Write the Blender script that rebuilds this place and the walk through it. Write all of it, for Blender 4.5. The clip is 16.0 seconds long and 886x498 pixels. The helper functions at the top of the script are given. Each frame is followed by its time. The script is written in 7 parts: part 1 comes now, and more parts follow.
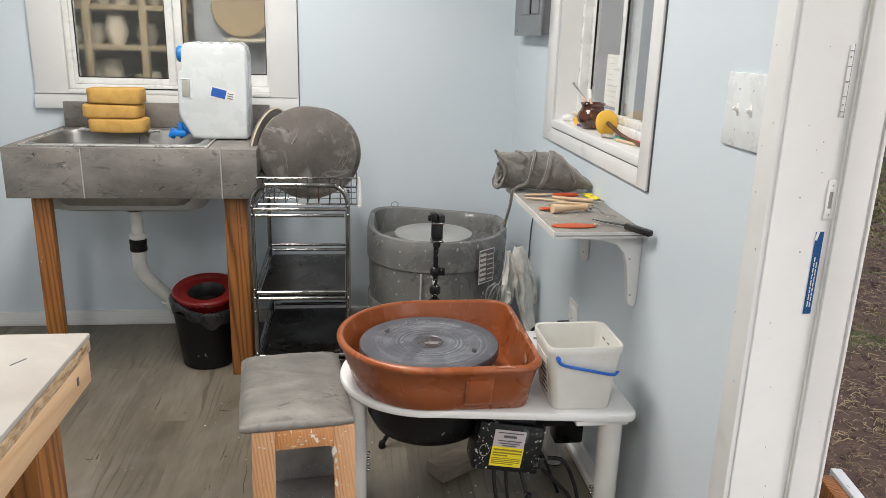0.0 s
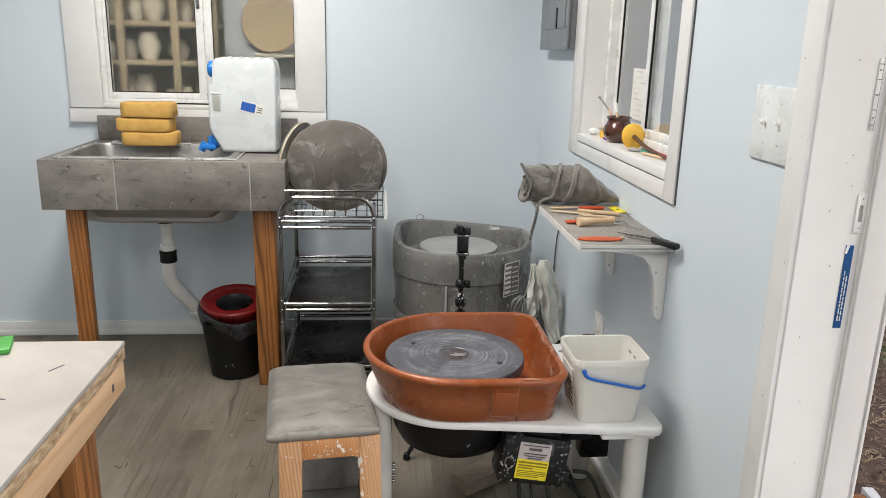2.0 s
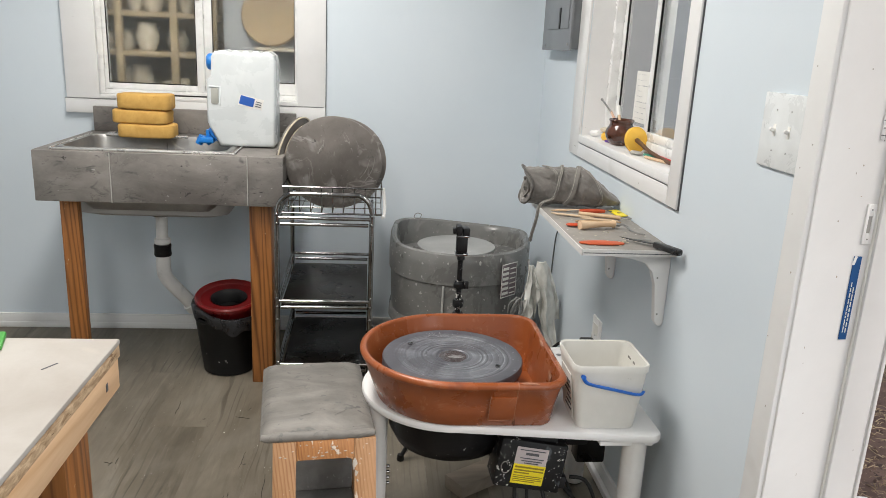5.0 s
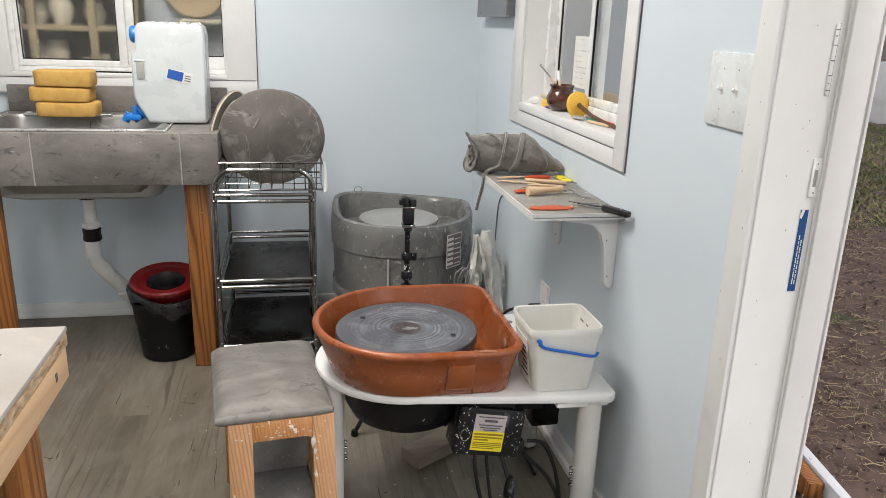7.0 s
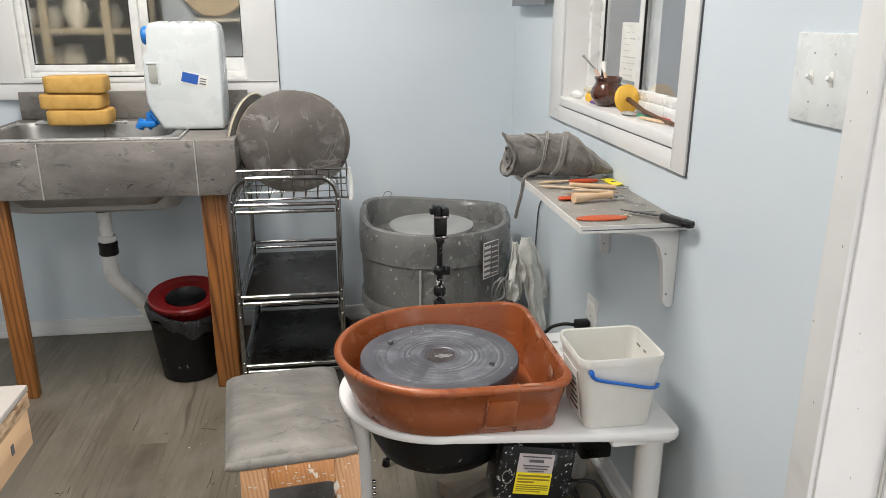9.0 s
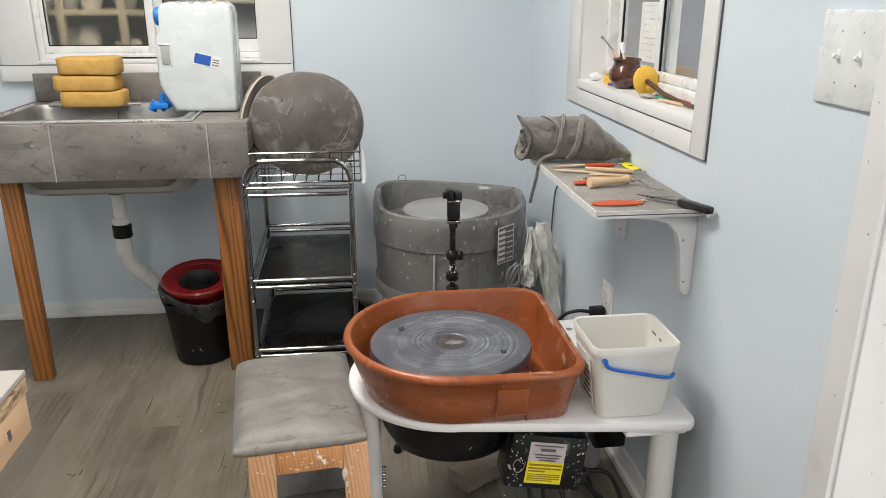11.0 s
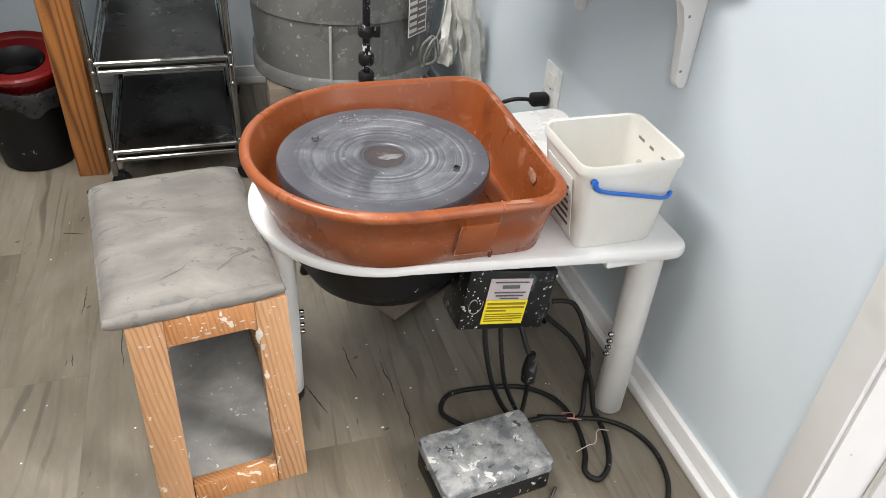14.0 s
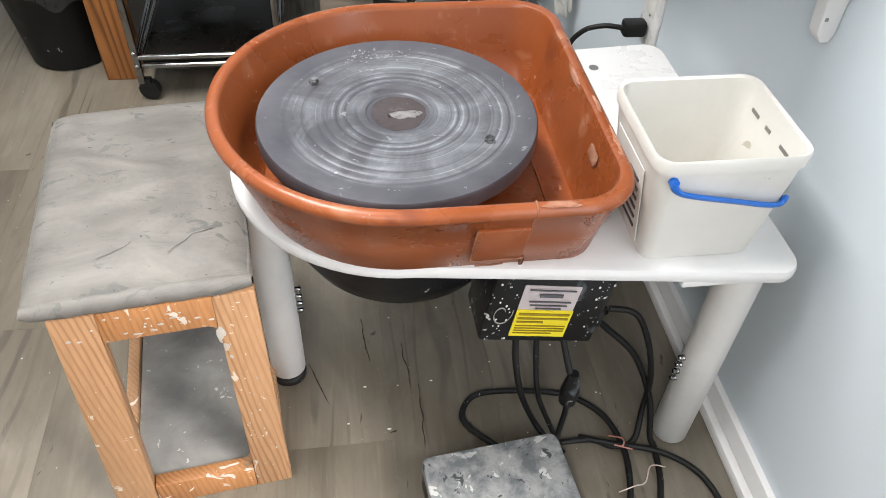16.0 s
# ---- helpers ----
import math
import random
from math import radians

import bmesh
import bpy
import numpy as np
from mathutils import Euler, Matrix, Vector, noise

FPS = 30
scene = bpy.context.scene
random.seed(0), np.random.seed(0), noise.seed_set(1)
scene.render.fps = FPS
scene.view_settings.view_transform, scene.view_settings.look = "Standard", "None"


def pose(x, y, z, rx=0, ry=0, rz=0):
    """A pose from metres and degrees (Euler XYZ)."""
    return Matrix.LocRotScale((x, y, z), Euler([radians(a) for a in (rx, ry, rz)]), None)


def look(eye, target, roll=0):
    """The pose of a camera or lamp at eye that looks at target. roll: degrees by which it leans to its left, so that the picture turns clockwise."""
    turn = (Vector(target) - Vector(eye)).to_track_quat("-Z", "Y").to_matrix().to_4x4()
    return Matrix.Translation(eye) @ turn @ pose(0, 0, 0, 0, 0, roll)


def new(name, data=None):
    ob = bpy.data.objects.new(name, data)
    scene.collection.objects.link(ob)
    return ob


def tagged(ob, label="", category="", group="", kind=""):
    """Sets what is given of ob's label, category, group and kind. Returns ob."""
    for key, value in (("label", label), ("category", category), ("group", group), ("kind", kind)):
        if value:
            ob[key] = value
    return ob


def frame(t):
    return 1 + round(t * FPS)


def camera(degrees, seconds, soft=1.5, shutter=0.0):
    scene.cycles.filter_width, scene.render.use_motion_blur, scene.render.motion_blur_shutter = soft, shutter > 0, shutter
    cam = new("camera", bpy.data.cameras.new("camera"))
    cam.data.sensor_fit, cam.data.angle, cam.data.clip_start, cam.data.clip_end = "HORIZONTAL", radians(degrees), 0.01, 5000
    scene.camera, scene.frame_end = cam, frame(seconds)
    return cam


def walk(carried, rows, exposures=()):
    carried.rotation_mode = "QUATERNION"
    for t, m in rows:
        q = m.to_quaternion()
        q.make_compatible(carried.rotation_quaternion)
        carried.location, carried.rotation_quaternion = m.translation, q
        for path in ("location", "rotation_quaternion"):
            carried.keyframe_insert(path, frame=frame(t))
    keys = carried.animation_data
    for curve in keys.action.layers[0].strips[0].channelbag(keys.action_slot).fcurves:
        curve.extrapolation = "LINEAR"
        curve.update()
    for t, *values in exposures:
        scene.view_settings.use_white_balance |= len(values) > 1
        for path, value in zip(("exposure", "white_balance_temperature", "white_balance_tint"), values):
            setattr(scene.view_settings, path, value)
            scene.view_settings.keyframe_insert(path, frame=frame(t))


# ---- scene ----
cam = camera(61.0, 16.0, soft=0.55)
METRES, EYE, TILT, LEAN, TURN = 1.18, 1.33, 0.0, 0.0, -6.7
PATH = [
    (0, (-0.024, 0.036, 1.25), (0.222, 1.944, 0.703), 1.7),
    (0.5, (-0.027, 0.03, 1.252), (0.204, 1.944, 0.719), 1.7),
    (1, (-0.03, 0.027, 1.248), (0.188, 1.943, 0.715), 1.9),
    (1.5, (-0.031, 0.025, 1.251), (0.171, 1.948, 0.742), 1.3),
    (2, (-0.032, 0.024, 1.25), (0.152, 1.948, 0.736), 1.5),
    (2.5, (-0.039, 0.03, 1.253), (0.138, 1.954, 0.736), 1.3),
    (3, (-0.048, 0.035, 1.25), (0.18, 1.955, 0.739), 2.4),
    (3.5, (-0.05, 0.045, 1.25), (0.188, 1.968, 0.752), 2.6),
    (4, (-0.048, 0.043, 1.242), (0.16, 1.977, 0.775), 3.1),
    (4.2, (-0.045, 0.049, 1.253), (0.151, 1.977, 0.757), 2.9),
    (6.5, (-0.068, 0.046, 1.244), (0.222, 1.947, 0.696), 1.2),
    (7, (-0.089, 0.072, 1.236), (0.292, 1.948, 0.657), 2.0),
    (7.5, (-0.092, 0.112, 1.239), (0.279, 1.989, 0.657), 1.7),
    (8, (-0.082, 0.176, 1.241), (0.199, 2.072, 0.669), 2.1),
    (8.5, (-0.065, 0.231, 1.232), (0.229, 2.13, 0.678), 1.1),
    (9, (-0.046, 0.278, 1.223), (0.238, 2.167, 0.63), 0.2),
    (9.5, (-0.041, 0.296, 1.219), (0.186, 2.183, 0.597), 0.5),
    (12, (-0.022, 0.306, 1.212), (0.215, 2.188, 0.578), -0.1),
    (12.5, (-0.033, 0.318, 1.206), (0.165, 2.22, 0.622), -0.8),
    (13, (-0.061, 0.427, 1.186), (0.192, 2.264, 0.438), -0.5),
    (13.5, (-0.105, 0.614, 1.156), (0.361, 2.3, 0.186), 3.0),
    (14, (-0.086, 0.716, 1.121), (0.45, 2.239, -0.059), 4.3),
    (14.5, (-0.013, 0.839, 1.097), (0.398, 2.302, -0.204), 4.0),
    (15, (0.061, 0.938, 1.074), (0.374, 2.354, -0.303), 4.3),
    (15.5, (0.094, 0.971, 1.064), (0.352, 2.366, -0.347), 3.3),
    (16, (0.1, 0.995, 1.052), (0.348, 2.389, -0.361), 3.3),
]
walk(cam, [(t, look(eye, target, roll)) for t, eye, target, roll in PATH], [(0, 0.0, 6500, 10), (9.5, 0.03, 6500, 10), (12.5, 0.08, 6500, 10), (13.0, 0.2, 6480, 10), (13.5, 0.38, 6430, 10), (14.2, 0.52, 6340, 10), (16.0, 0.62, 6260, 10)])

# ---- world, sun, lamps ----
world = bpy.data.worlds.new("overcast_sky")
scene.world = world
world.use_nodes = True
wn = world.node_tree
sky = wn.nodes.new("ShaderNodeTexSky")
sky.sky_type, sky.sun_disc = "NISHITA", False
sky.sun_elevation, sky.sun_rotation = radians(48), radians(125)
sky.air_density, sky.dust_density = 1.0, 3.0
wn.links.new(sky.outputs[0], wn.nodes["Background"].inputs[0])
wn.nodes["Background"].inputs[1].default_value = 0.15

sun = new("sun", bpy.data.lights.new("sun", "SUN"))
sun.data.energy, sun.data.angle, sun.data.color = 1.5, radians(14), (1.0, 0.96, 0.9)
sun.matrix_basis = look((6, -4.5, 8), (0, 0, 0))


def ceiling_lamp(x, y, watts, lx, ly):
    lamp = new("ceiling_lamp_light", bpy.data.lights.new("ceiling_lamp_light", "AREA"))
    lamp.data.shape, lamp.data.size, lamp.data.size_y = "RECTANGLE", lx, ly
    lamp.data.energy, lamp.data.color = watts, (1.0, 0.955, 0.898)
    lamp.matrix_basis = pose(x, y, 2.315)
    return lamp


LAMPS = [(-0.5, 1.98, 40.0, 0.3, 1.2), (-0.6, -0.45, 29.0, 0.3, 1.2)]
for row in LAMPS:
    ceiling_lamp(*row)

# the overcast sky's light in the open doorway
door_light = new("doorway_daylight", bpy.data.lights.new("doorway_daylight", "AREA"))
door_light.data.shape, door_light.data.size, door_light.data.size_y = "RECTANGLE", 0.55, 1.6
door_light.data.energy, door_light.data.color = 8.5, (0.97, 0.985, 1.0)
door_light.matrix_basis = look((0.80, 0.46, 0.9), (-1.0, 0.46, 0.6))


# ---- materials ----
def tree(name):
    m = bpy.data.materials.new(name)
    m.use_nodes = True
    return m, m.node_tree.nodes, m.node_tree.links, m.node_tree.nodes["Principled BSDF"]


def vec(nodes, links, stretch=(1, 1, 1), turn=(0, 0, 0)):
    co, mp = nodes.new("ShaderNodeTexCoord"), nodes.new("ShaderNodeMapping")
    mp.inputs["Scale"].default_value = stretch
    mp.inputs["Rotation"].default_value = turn
    links.new(co.outputs["Object"], mp.inputs[0])
    return mp.outputs[0]


def noise_at(nodes, links, v, scale, detail=5, rough=0.6, warp=0.0):
    n = nodes.new("ShaderNodeTexNoise")
    n.inputs["Scale"].default_value, n.inputs["Detail"].default_value = scale, detail
    n.inputs["Roughness"].default_value, n.inputs["Distortion"].default_value = rough, warp
    links.new(v, n.inputs["Vector"])
    return n.outputs["Fac"]


def ramp(nodes, links, fac, stops):
    r = nodes.new("ShaderNodeValToRGB")
    while len(r.color_ramp.elements) < len(stops):
        r.color_ramp.elements.new(0.5)
    for e, (p, c) in zip(r.color_ramp.elements, stops):
        e.position = p
        e.color = (*c, 1) if len(c) == 3 else c
    links.new(fac, r.inputs[0])
    return r.outputs[0]


def grey(a):
    return (a, a, a)


def mixed(nodes, links, fac, a, b, mode="MIX"):
    m = nodes.new("ShaderNodeMix")
    m.data_type, m.blend_type = "RGBA", mode
    for sock, value in ((m.inputs[0], fac), (m.inputs[6], a), (m.inputs[7], b)):
        if isinstance(value, (int, float)):
            sock.default_value = value
        elif isinstance(value, tuple):
            sock.default_value = (*value, 1)
        else:
            links.new(value, sock)
    return m.outputs[2]


def bump_to(nodes, links, bsdf, height, strength, distance=0.002):
    b = nodes.new("ShaderNodeBump")
    b.inputs["Strength"].default_value, b.inputs["Distance"].default_value = strength, distance
    links.new(height, b.inputs["Height"])
    links.new(b.outputs[0], bsdf.inputs["Normal"])


def surface(name, c1, c2, rough=0.5, metal=0.0, scale=6.0, stretch=(1, 1, 1), bump=0.15, fine=120.0, spots=(), coat=0.0, sheen=0.0, spread=0.16, warp=0.4, cracks=(), spec=0.5):
    """Paint, plastic, metal or cloth: two tones over a broad noise, fine relief, and spots of (colour, scale, threshold)."""
    m, nodes, links, bsdf = tree(name)
    v = vec(nodes, links, stretch)
    broad = noise_at(nodes, links, v, scale, 6, 0.62, warp)
    col = ramp(nodes, links, broad, [(0.5 - spread, c1), (0.5 + spread, c2)])
    grain = noise_at(nodes, links, v, fine, 4, 0.6)
    rough_fac = ramp(nodes, links, broad, [(0.3, grey(max(rough - 0.1, 0.02))), (0.7, grey(min(rough + 0.1, 1)))])
    for colour, sc, th in spots:
        s = noise_at(nodes, links, v, sc, 3, 0.55, 0.6)
        col = mixed(nodes, links, ramp(nodes, links, s, [(th, grey(0)), (th + (0.025 if sc > 25 else 0.11), grey(1))]), col, colour)
    for colour, sc, width, amount in cracks:
        n = noise_at(nodes, links, vec(nodes, links, stretch), sc, 5, 0.6, 0.9)
        where = noise_at(nodes, links, v, sc * 1.7, 2, 0.5)
        line = ramp(nodes, links, n, [(0.5 - width, grey(0)), (0.5, grey(1)), (0.5 + width, grey(0))])
        line = mixed(nodes, links, 1.0, line, ramp(nodes, links, where, [(0.48, grey(0)), (0.6, grey(amount))]), "MULTIPLY")
        col = mixed(nodes, links, line, col, colour)
    links.new(col, bsdf.inputs["Base Color"])
    links.new(rough_fac, bsdf.inputs["Roughness"])
    bsdf.inputs["Metallic"].default_value = metal
    bsdf.inputs["Coat Weight"].default_value = coat
    bsdf.inputs["Specular IOR Level"].default_value = spec
    bsdf.inputs["Sheen Weight"].default_value = sheen
    if bump:
        bump_to(nodes, links, bsdf, grain, bump)
    return m


def wood(name, light, dark, along=(1, 1, 0.06), rings=26.0, rough=0.5, spots=(), bump=0.25, turn=(0, 0, 0), bend=13.0, calm=0.75):
    """Straight grain along the axis that is stretched, with knots where the noise bends it."""
    m, nodes, links, bsdf = tree(name)
    v = vec(nodes, links, along, turn)
    info = nodes.new("ShaderNodeObjectInfo")
    shift = nodes.new("ShaderNodeVectorMath")
    shift.operation = "MULTIPLY_ADD"
    links.new(info.outputs["Random"], shift.inputs[0])
    shift.inputs[1].default_value = (3.1, 5.3, 2.7)
    links.new(v, shift.inputs[2])
    v = shift.outputs[0]
    wave = nodes.new("ShaderNodeTexWave")
    wave.wave_type, wave.bands_direction = "BANDS", "DIAGONAL"
    wave.inputs["Scale"].default_value, wave.inputs["Distortion"].default_value = rings, bend
    wave.inputs["Detail"].default_value, wave.inputs["Detail Scale"].default_value = 3.0, 0.6
    links.new(v, wave.inputs["Vector"])
    fibre = noise_at(nodes, links, v, 160, 4, 0.65)
    broad = noise_at(nodes, links, v, 5, 4, 0.6)
    col = ramp(nodes, links, wave.outputs["Fac"], [(0.25, light), (0.8, tuple(0.55 * a + 0.45 * b for a, b in zip(light, dark))), (1.0, dark)])
    still = noise_at(nodes, links, v, 9, 3, 0.5, 0.5)
    col = mixed(nodes, links, ramp(nodes, links, still, [(0.42, grey(calm)), (0.6, grey(0.0))]), col, light)
    col = mixed(nodes, links, ramp(nodes, links, broad, [(0.35, grey(0.78)), (0.65, grey(1.08))]), (0, 0, 0), col)
    col = mixed(nodes, links, ramp(nodes, links, fibre, [(0.3, grey(0.35)), (0.6, grey(0))]), col, dark)
    for colour, sc, th in spots:
        s = noise_at(nodes, links, vec(nodes, links), sc, 3, 0.6, 0.8)
        col = mixed(nodes, links, ramp(nodes, links, s, [(th, grey(0)), (th + 0.02, grey(1))]), col, colour)
    links.new(col, bsdf.inputs["Base Color"])
    bsdf.inputs["Roughness"].default_value = rough
    bump_to(nodes, links, bsdf, mixed(nodes, links, 0.5, wave.outputs["Fac"], fibre), bump, 0.0006)
    return m


def vinyl_plank():
    m, nodes, links, bsdf = tree("vinyl_plank")
    info = nodes.new("ShaderNodeObjectInfo")

    def shifted(stretch):
        shift = nodes.new("ShaderNodeVectorMath")
        shift.operation = "MULTIPLY_ADD"
        links.new(info.outputs["Random"], shift.inputs[0])
        shift.inputs[1].default_value = (7.0, 11.0, 3.0)
        links.new(vec(nodes, links, stretch), shift.inputs[2])
        return shift.outputs[0]
    v = shifted((1, 0.075, 1))
    broad = noise_at(nodes, links, shifted((1, 0.28, 1)), 6, 6, 0.6, 1.0)
    col = ramp(nodes, links, broad, [(0.28, (0.109, 0.091, 0.066)), (0.5, (0.156, 0.134, 0.1)), (0.72, (0.212, 0.186, 0.146))])
    streak = noise_at(nodes, links, v, 40, 5, 0.7, 0.8)
    col = mixed(nodes, links, ramp(nodes, links, streak, [(0.34, grey(0.26)), (0.5, grey(0))]), col, (0.085, 0.073, 0.054))
    col = mixed(nodes, links, ramp(nodes, links, streak, [(0.56, grey(0)), (0.7, grey(0.3))]), col, (0.29, 0.26, 0.208))
    # cathedral grain: bent bands that show only in patches
    arch = nodes.new("ShaderNodeTexWave")
    arch.wave_type, arch.bands_direction = "BANDS", "X"
    arch.inputs["Scale"].default_value, arch.inputs["Distortion"].default_value = 11.0, 16.0
    arch.inputs["Detail"].default_value, arch.inputs["Detail Scale"].default_value = 3.0, 0.7
    links.new(shifted((1, 0.14, 1)), arch.inputs["Vector"])
    patch = ramp(nodes, links, noise_at(nodes, links, shifted((1, 0.4, 1)), 4.5, 3, 0.5), [(0.5, grey(0)), (0.62, grey(0.6))])
    line = ramp(nodes, links, arch.outputs["Fac"], [(0.82, grey(0)), (0.96, grey(1))])
    line = mixed(nodes, links, 1.0, line, patch, "MULTIPLY")
    col = mixed(nodes, links, line, col, (0.07, 0.058, 0.043))
    tone = ramp(nodes, links, info.outputs["Random"], [(0.0, grey(0.9)), (1.0, grey(1.1))])
    col = mixed(nodes, links, 1.0, col, tone, "MULTIPLY")
    dust = noise_at(nodes, links, vec(nodes, links), 3.2, 6, 0.65, 0.8)
    col = mixed(nodes, links, ramp(nodes, links, dust, [(0.5, grey(0)), (0.75, grey(0.38))]), col, (0.28, 0.262, 0.225))
    # scraped-in dark flecks and cracks along the boards
    flecks = noise_at(nodes, links, vec(nodes, links, (1, 0.3, 1), (0, 0, 0.25)), 40, 3, 0.6, 0.7)
    col = mixed(nodes, links, ramp(nodes, links, flecks, [(0.69, grey(0)), (0.72, grey(0.8))]), col, (0.04, 0.032, 0.024))
    lines = noise_at(nodes, links, vec(nodes, links, (1, 0.12, 1)), 75, 4, 0.7, 0.7)
    col = mixed(nodes, links, ramp(nodes, links, lines, [(0.29, grey(0.45)), (0.35, grey(0))]), col, (0.06, 0.05, 0.038))
    chips = noise_at(nodes, links, vec(nodes, links), 95, 2, 0.5, 0.3)
    col = mixed(nodes, links, ramp(nodes, links, chips, [(0.735, grey(0)), (0.75, grey(0.8))]), col, (0.42, 0.4, 0.37))
    links.new(col, bsdf.inputs["Base Color"])
    links.new(ramp(nodes, links, dust, [(0.3, grey(0.36)), (0.7, grey(0.58))]), bsdf.inputs["Roughness"])
    relief = mixed(nodes, links, 0.5, streak, line)
    bump_to(nodes, links, bsdf, relief, 0.3, 0.001)
    return m


def glass_pane(name, haze, film=0.0):
    m, nodes, links, bsdf = tree(name)
    bsdf.inputs["Base Color"].default_value = (0.93, 0.96, 0.95, 1)
    bsdf.inputs["Transmission Weight"].default_value = 1.0 - film
    bsdf.inputs["IOR"].default_value = 1.45
    v = vec(nodes, links)
    dirt = noise_at(nodes, links, v, 60, 4, 0.7)
    links.new(ramp(nodes, links, dirt, [(0.5, grey(haze)), (0.8, grey(haze + 0.12))]), bsdf.inputs["Roughness"])
    return m


def plain(name, c, rough=0.5, metal=0.0):
    return surface(name, tuple(a * 0.93 for a in c), tuple(min(a * 1.06, 1) for a in c), rough, metal, scale=14, bump=0.05)


WALL = surface("pale_blue_wall_paint", (0.645, 0.715, 0.77), (0.68, 0.745, 0.795), 0.42, scale=1.6, bump=0.12, fine=210, spots=[((0.5, 0.5, 0.47), 38, 0.77)])
WHITE = surface("white_trim_paint", (0.755, 0.752, 0.745), (0.82, 0.817, 0.81), 0.4, scale=3, bump=0.1, fine=90, spots=[((0.28, 0.25, 0.21), 38, 0.745), ((0.68, 0.67, 0.65), 5, 0.68)])
CEIL = surface("ceiling_paint", (0.78, 0.78, 0.77), (0.82, 0.82, 0.81), 0.7, scale=2, bump=0.1)
VINYL = vinyl_plank()
GLASS = glass_pane("window_glass", 0.0)
DIRTYGLASS = glass_pane("dirty_window_glass", 0.11, 0.012)
UPVC = plain("white_window_plastic", (0.82, 0.82, 0.81), 0.3)
CLAYBOARD = surface("clay_stained_laminate", (0.118, 0.106, 0.096), (0.266, 0.246, 0.227), 0.5, scale=5.5, bump=0.25, cracks=[((0.07, 0.065, 0.06), 9, 0.011, 0.85), ((0.36, 0.345, 0.325), 15, 0.009, 0.3)], fine=70, spots=[((0.1, 0.095, 0.09), 24, 0.61), ((0.055, 0.05, 0.046), 42, 0.685), ((0.38, 0.365, 0.345), 60, 0.7)], stretch=(0.7, 1, 1.3))
STEEL = surface("brushed_steel", (0.27, 0.268, 0.262), (0.4, 0.398, 0.39), 0.45, 0.75, scale=9, bump=0.08, spots=[((0.6, 0.58, 0.55), 14, 0.66)])
BRIGHT = surface("polished_steel", (0.66, 0.655, 0.645), (0.8, 0.795, 0.785), 0.28, 0.8, scale=18, bump=0.04)
CHROME = surface("chrome", (0.23, 0.227, 0.223), (0.38, 0.376, 0.372), 0.11, 1.0, scale=20, bump=0.03, spots=[((0.4, 0.39, 0.37), 60, 0.68)])
FIR = wood("sealed_fir_post", (0.42, 0.165, 0.042), (0.1, 0.032, 0.008), (1, 1, 0.05), 30, 0.42, bump=0.5, bend=10.0, calm=0.35, spots=[((0.5, 0.36, 0.2), 46, 0.71)])
PINE = wood("orange_pine", (0.48, 0.275, 0.142), (0.28, 0.135, 0.06), (1, 1, 0.025), 70, 0.45, spots=[((0.62, 0.55, 0.47), 26, 0.655), ((0.6, 0.5, 0.4), 90, 0.7)], bump=0.3, bend=5.0)
PINE_X = wood("orange_pine_rail", (0.49, 0.23, 0.09), (0.24, 0.092, 0.028), (1, 1, 0.04), 75, 0.45, spots=[((0.64, 0.57, 0.5), 27, 0.61), ((0.6, 0.5, 0.4), 90, 0.69)], bump=0.3, bend=5.0)
PALE = wood("pale_pine", (0.7, 0.47, 0.275), (0.5, 0.28, 0.13), (1, 0.06, 1), 18, 0.6)
BROWN = surface("rough_brown_timber", (0.19, 0.155, 0.118), (0.3, 0.25, 0.2), 0.85, scale=14, stretch=(0.25, 1, 1), bump=0.5, fine=140, cracks=[((0.14, 0.1, 0.07), 12, 0.012, 0.6)])
OSB = surface("strand_board_edge", (0.25, 0.145, 0.065), (0.62, 0.45, 0.28), 0.8, scale=110, stretch=(1, 0.4, 1.3), bump=0.7, fine=90, spots=[((0.16, 0.085, 0.035), 60, 0.63)])
WORKTOP = surface("worn_whitish_worktop", (0.36, 0.325, 0.285), (0.46, 0.435, 0.4), 0.55, scale=5, bump=0.12, spots=[((0.36, 0.31, 0.25), 24, 0.73), ((0.55, 0.49, 0.42), 7, 0.66)])
TERRA = surface("terracotta_plastic", (0.248, 0.0625, 0.0158), (0.308, 0.0835, 0.0245), 0.3, scale=7, bump=0.08, spots=[((0.55, 0.3, 0.19), 48, 0.7), ((0.4, 0.17, 0.09), 16, 0.62), ((0.2, 0.05, 0.018), 11, 0.62)], cracks=[((0.5, 0.28, 0.19), 16, 0.01, 0.3)])
TABLE = surface("white_table_plastic", (0.76, 0.755, 0.745), (0.83, 0.825, 0.815), 0.35, scale=6, bump=0.04)
LEGPAINT = surface("white_powder_coat", (0.68, 0.67, 0.645), (0.78, 0.77, 0.75), 0.42, scale=8, bump=0.05)
PAIL = surface("cream_bucket_plastic", (0.68, 0.665, 0.615), (0.76, 0.745, 0.7), 0.42, scale=6, bump=0.04, spots=[((0.5, 0.47, 0.4), 30, 0.72)])
CAPBLUE = plain("bright_blue_plastic", (0.015, 0.2, 0.62), 0.35)
BLUE = plain("blue_plastic", (0.018, 0.15, 0.6), 0.38)
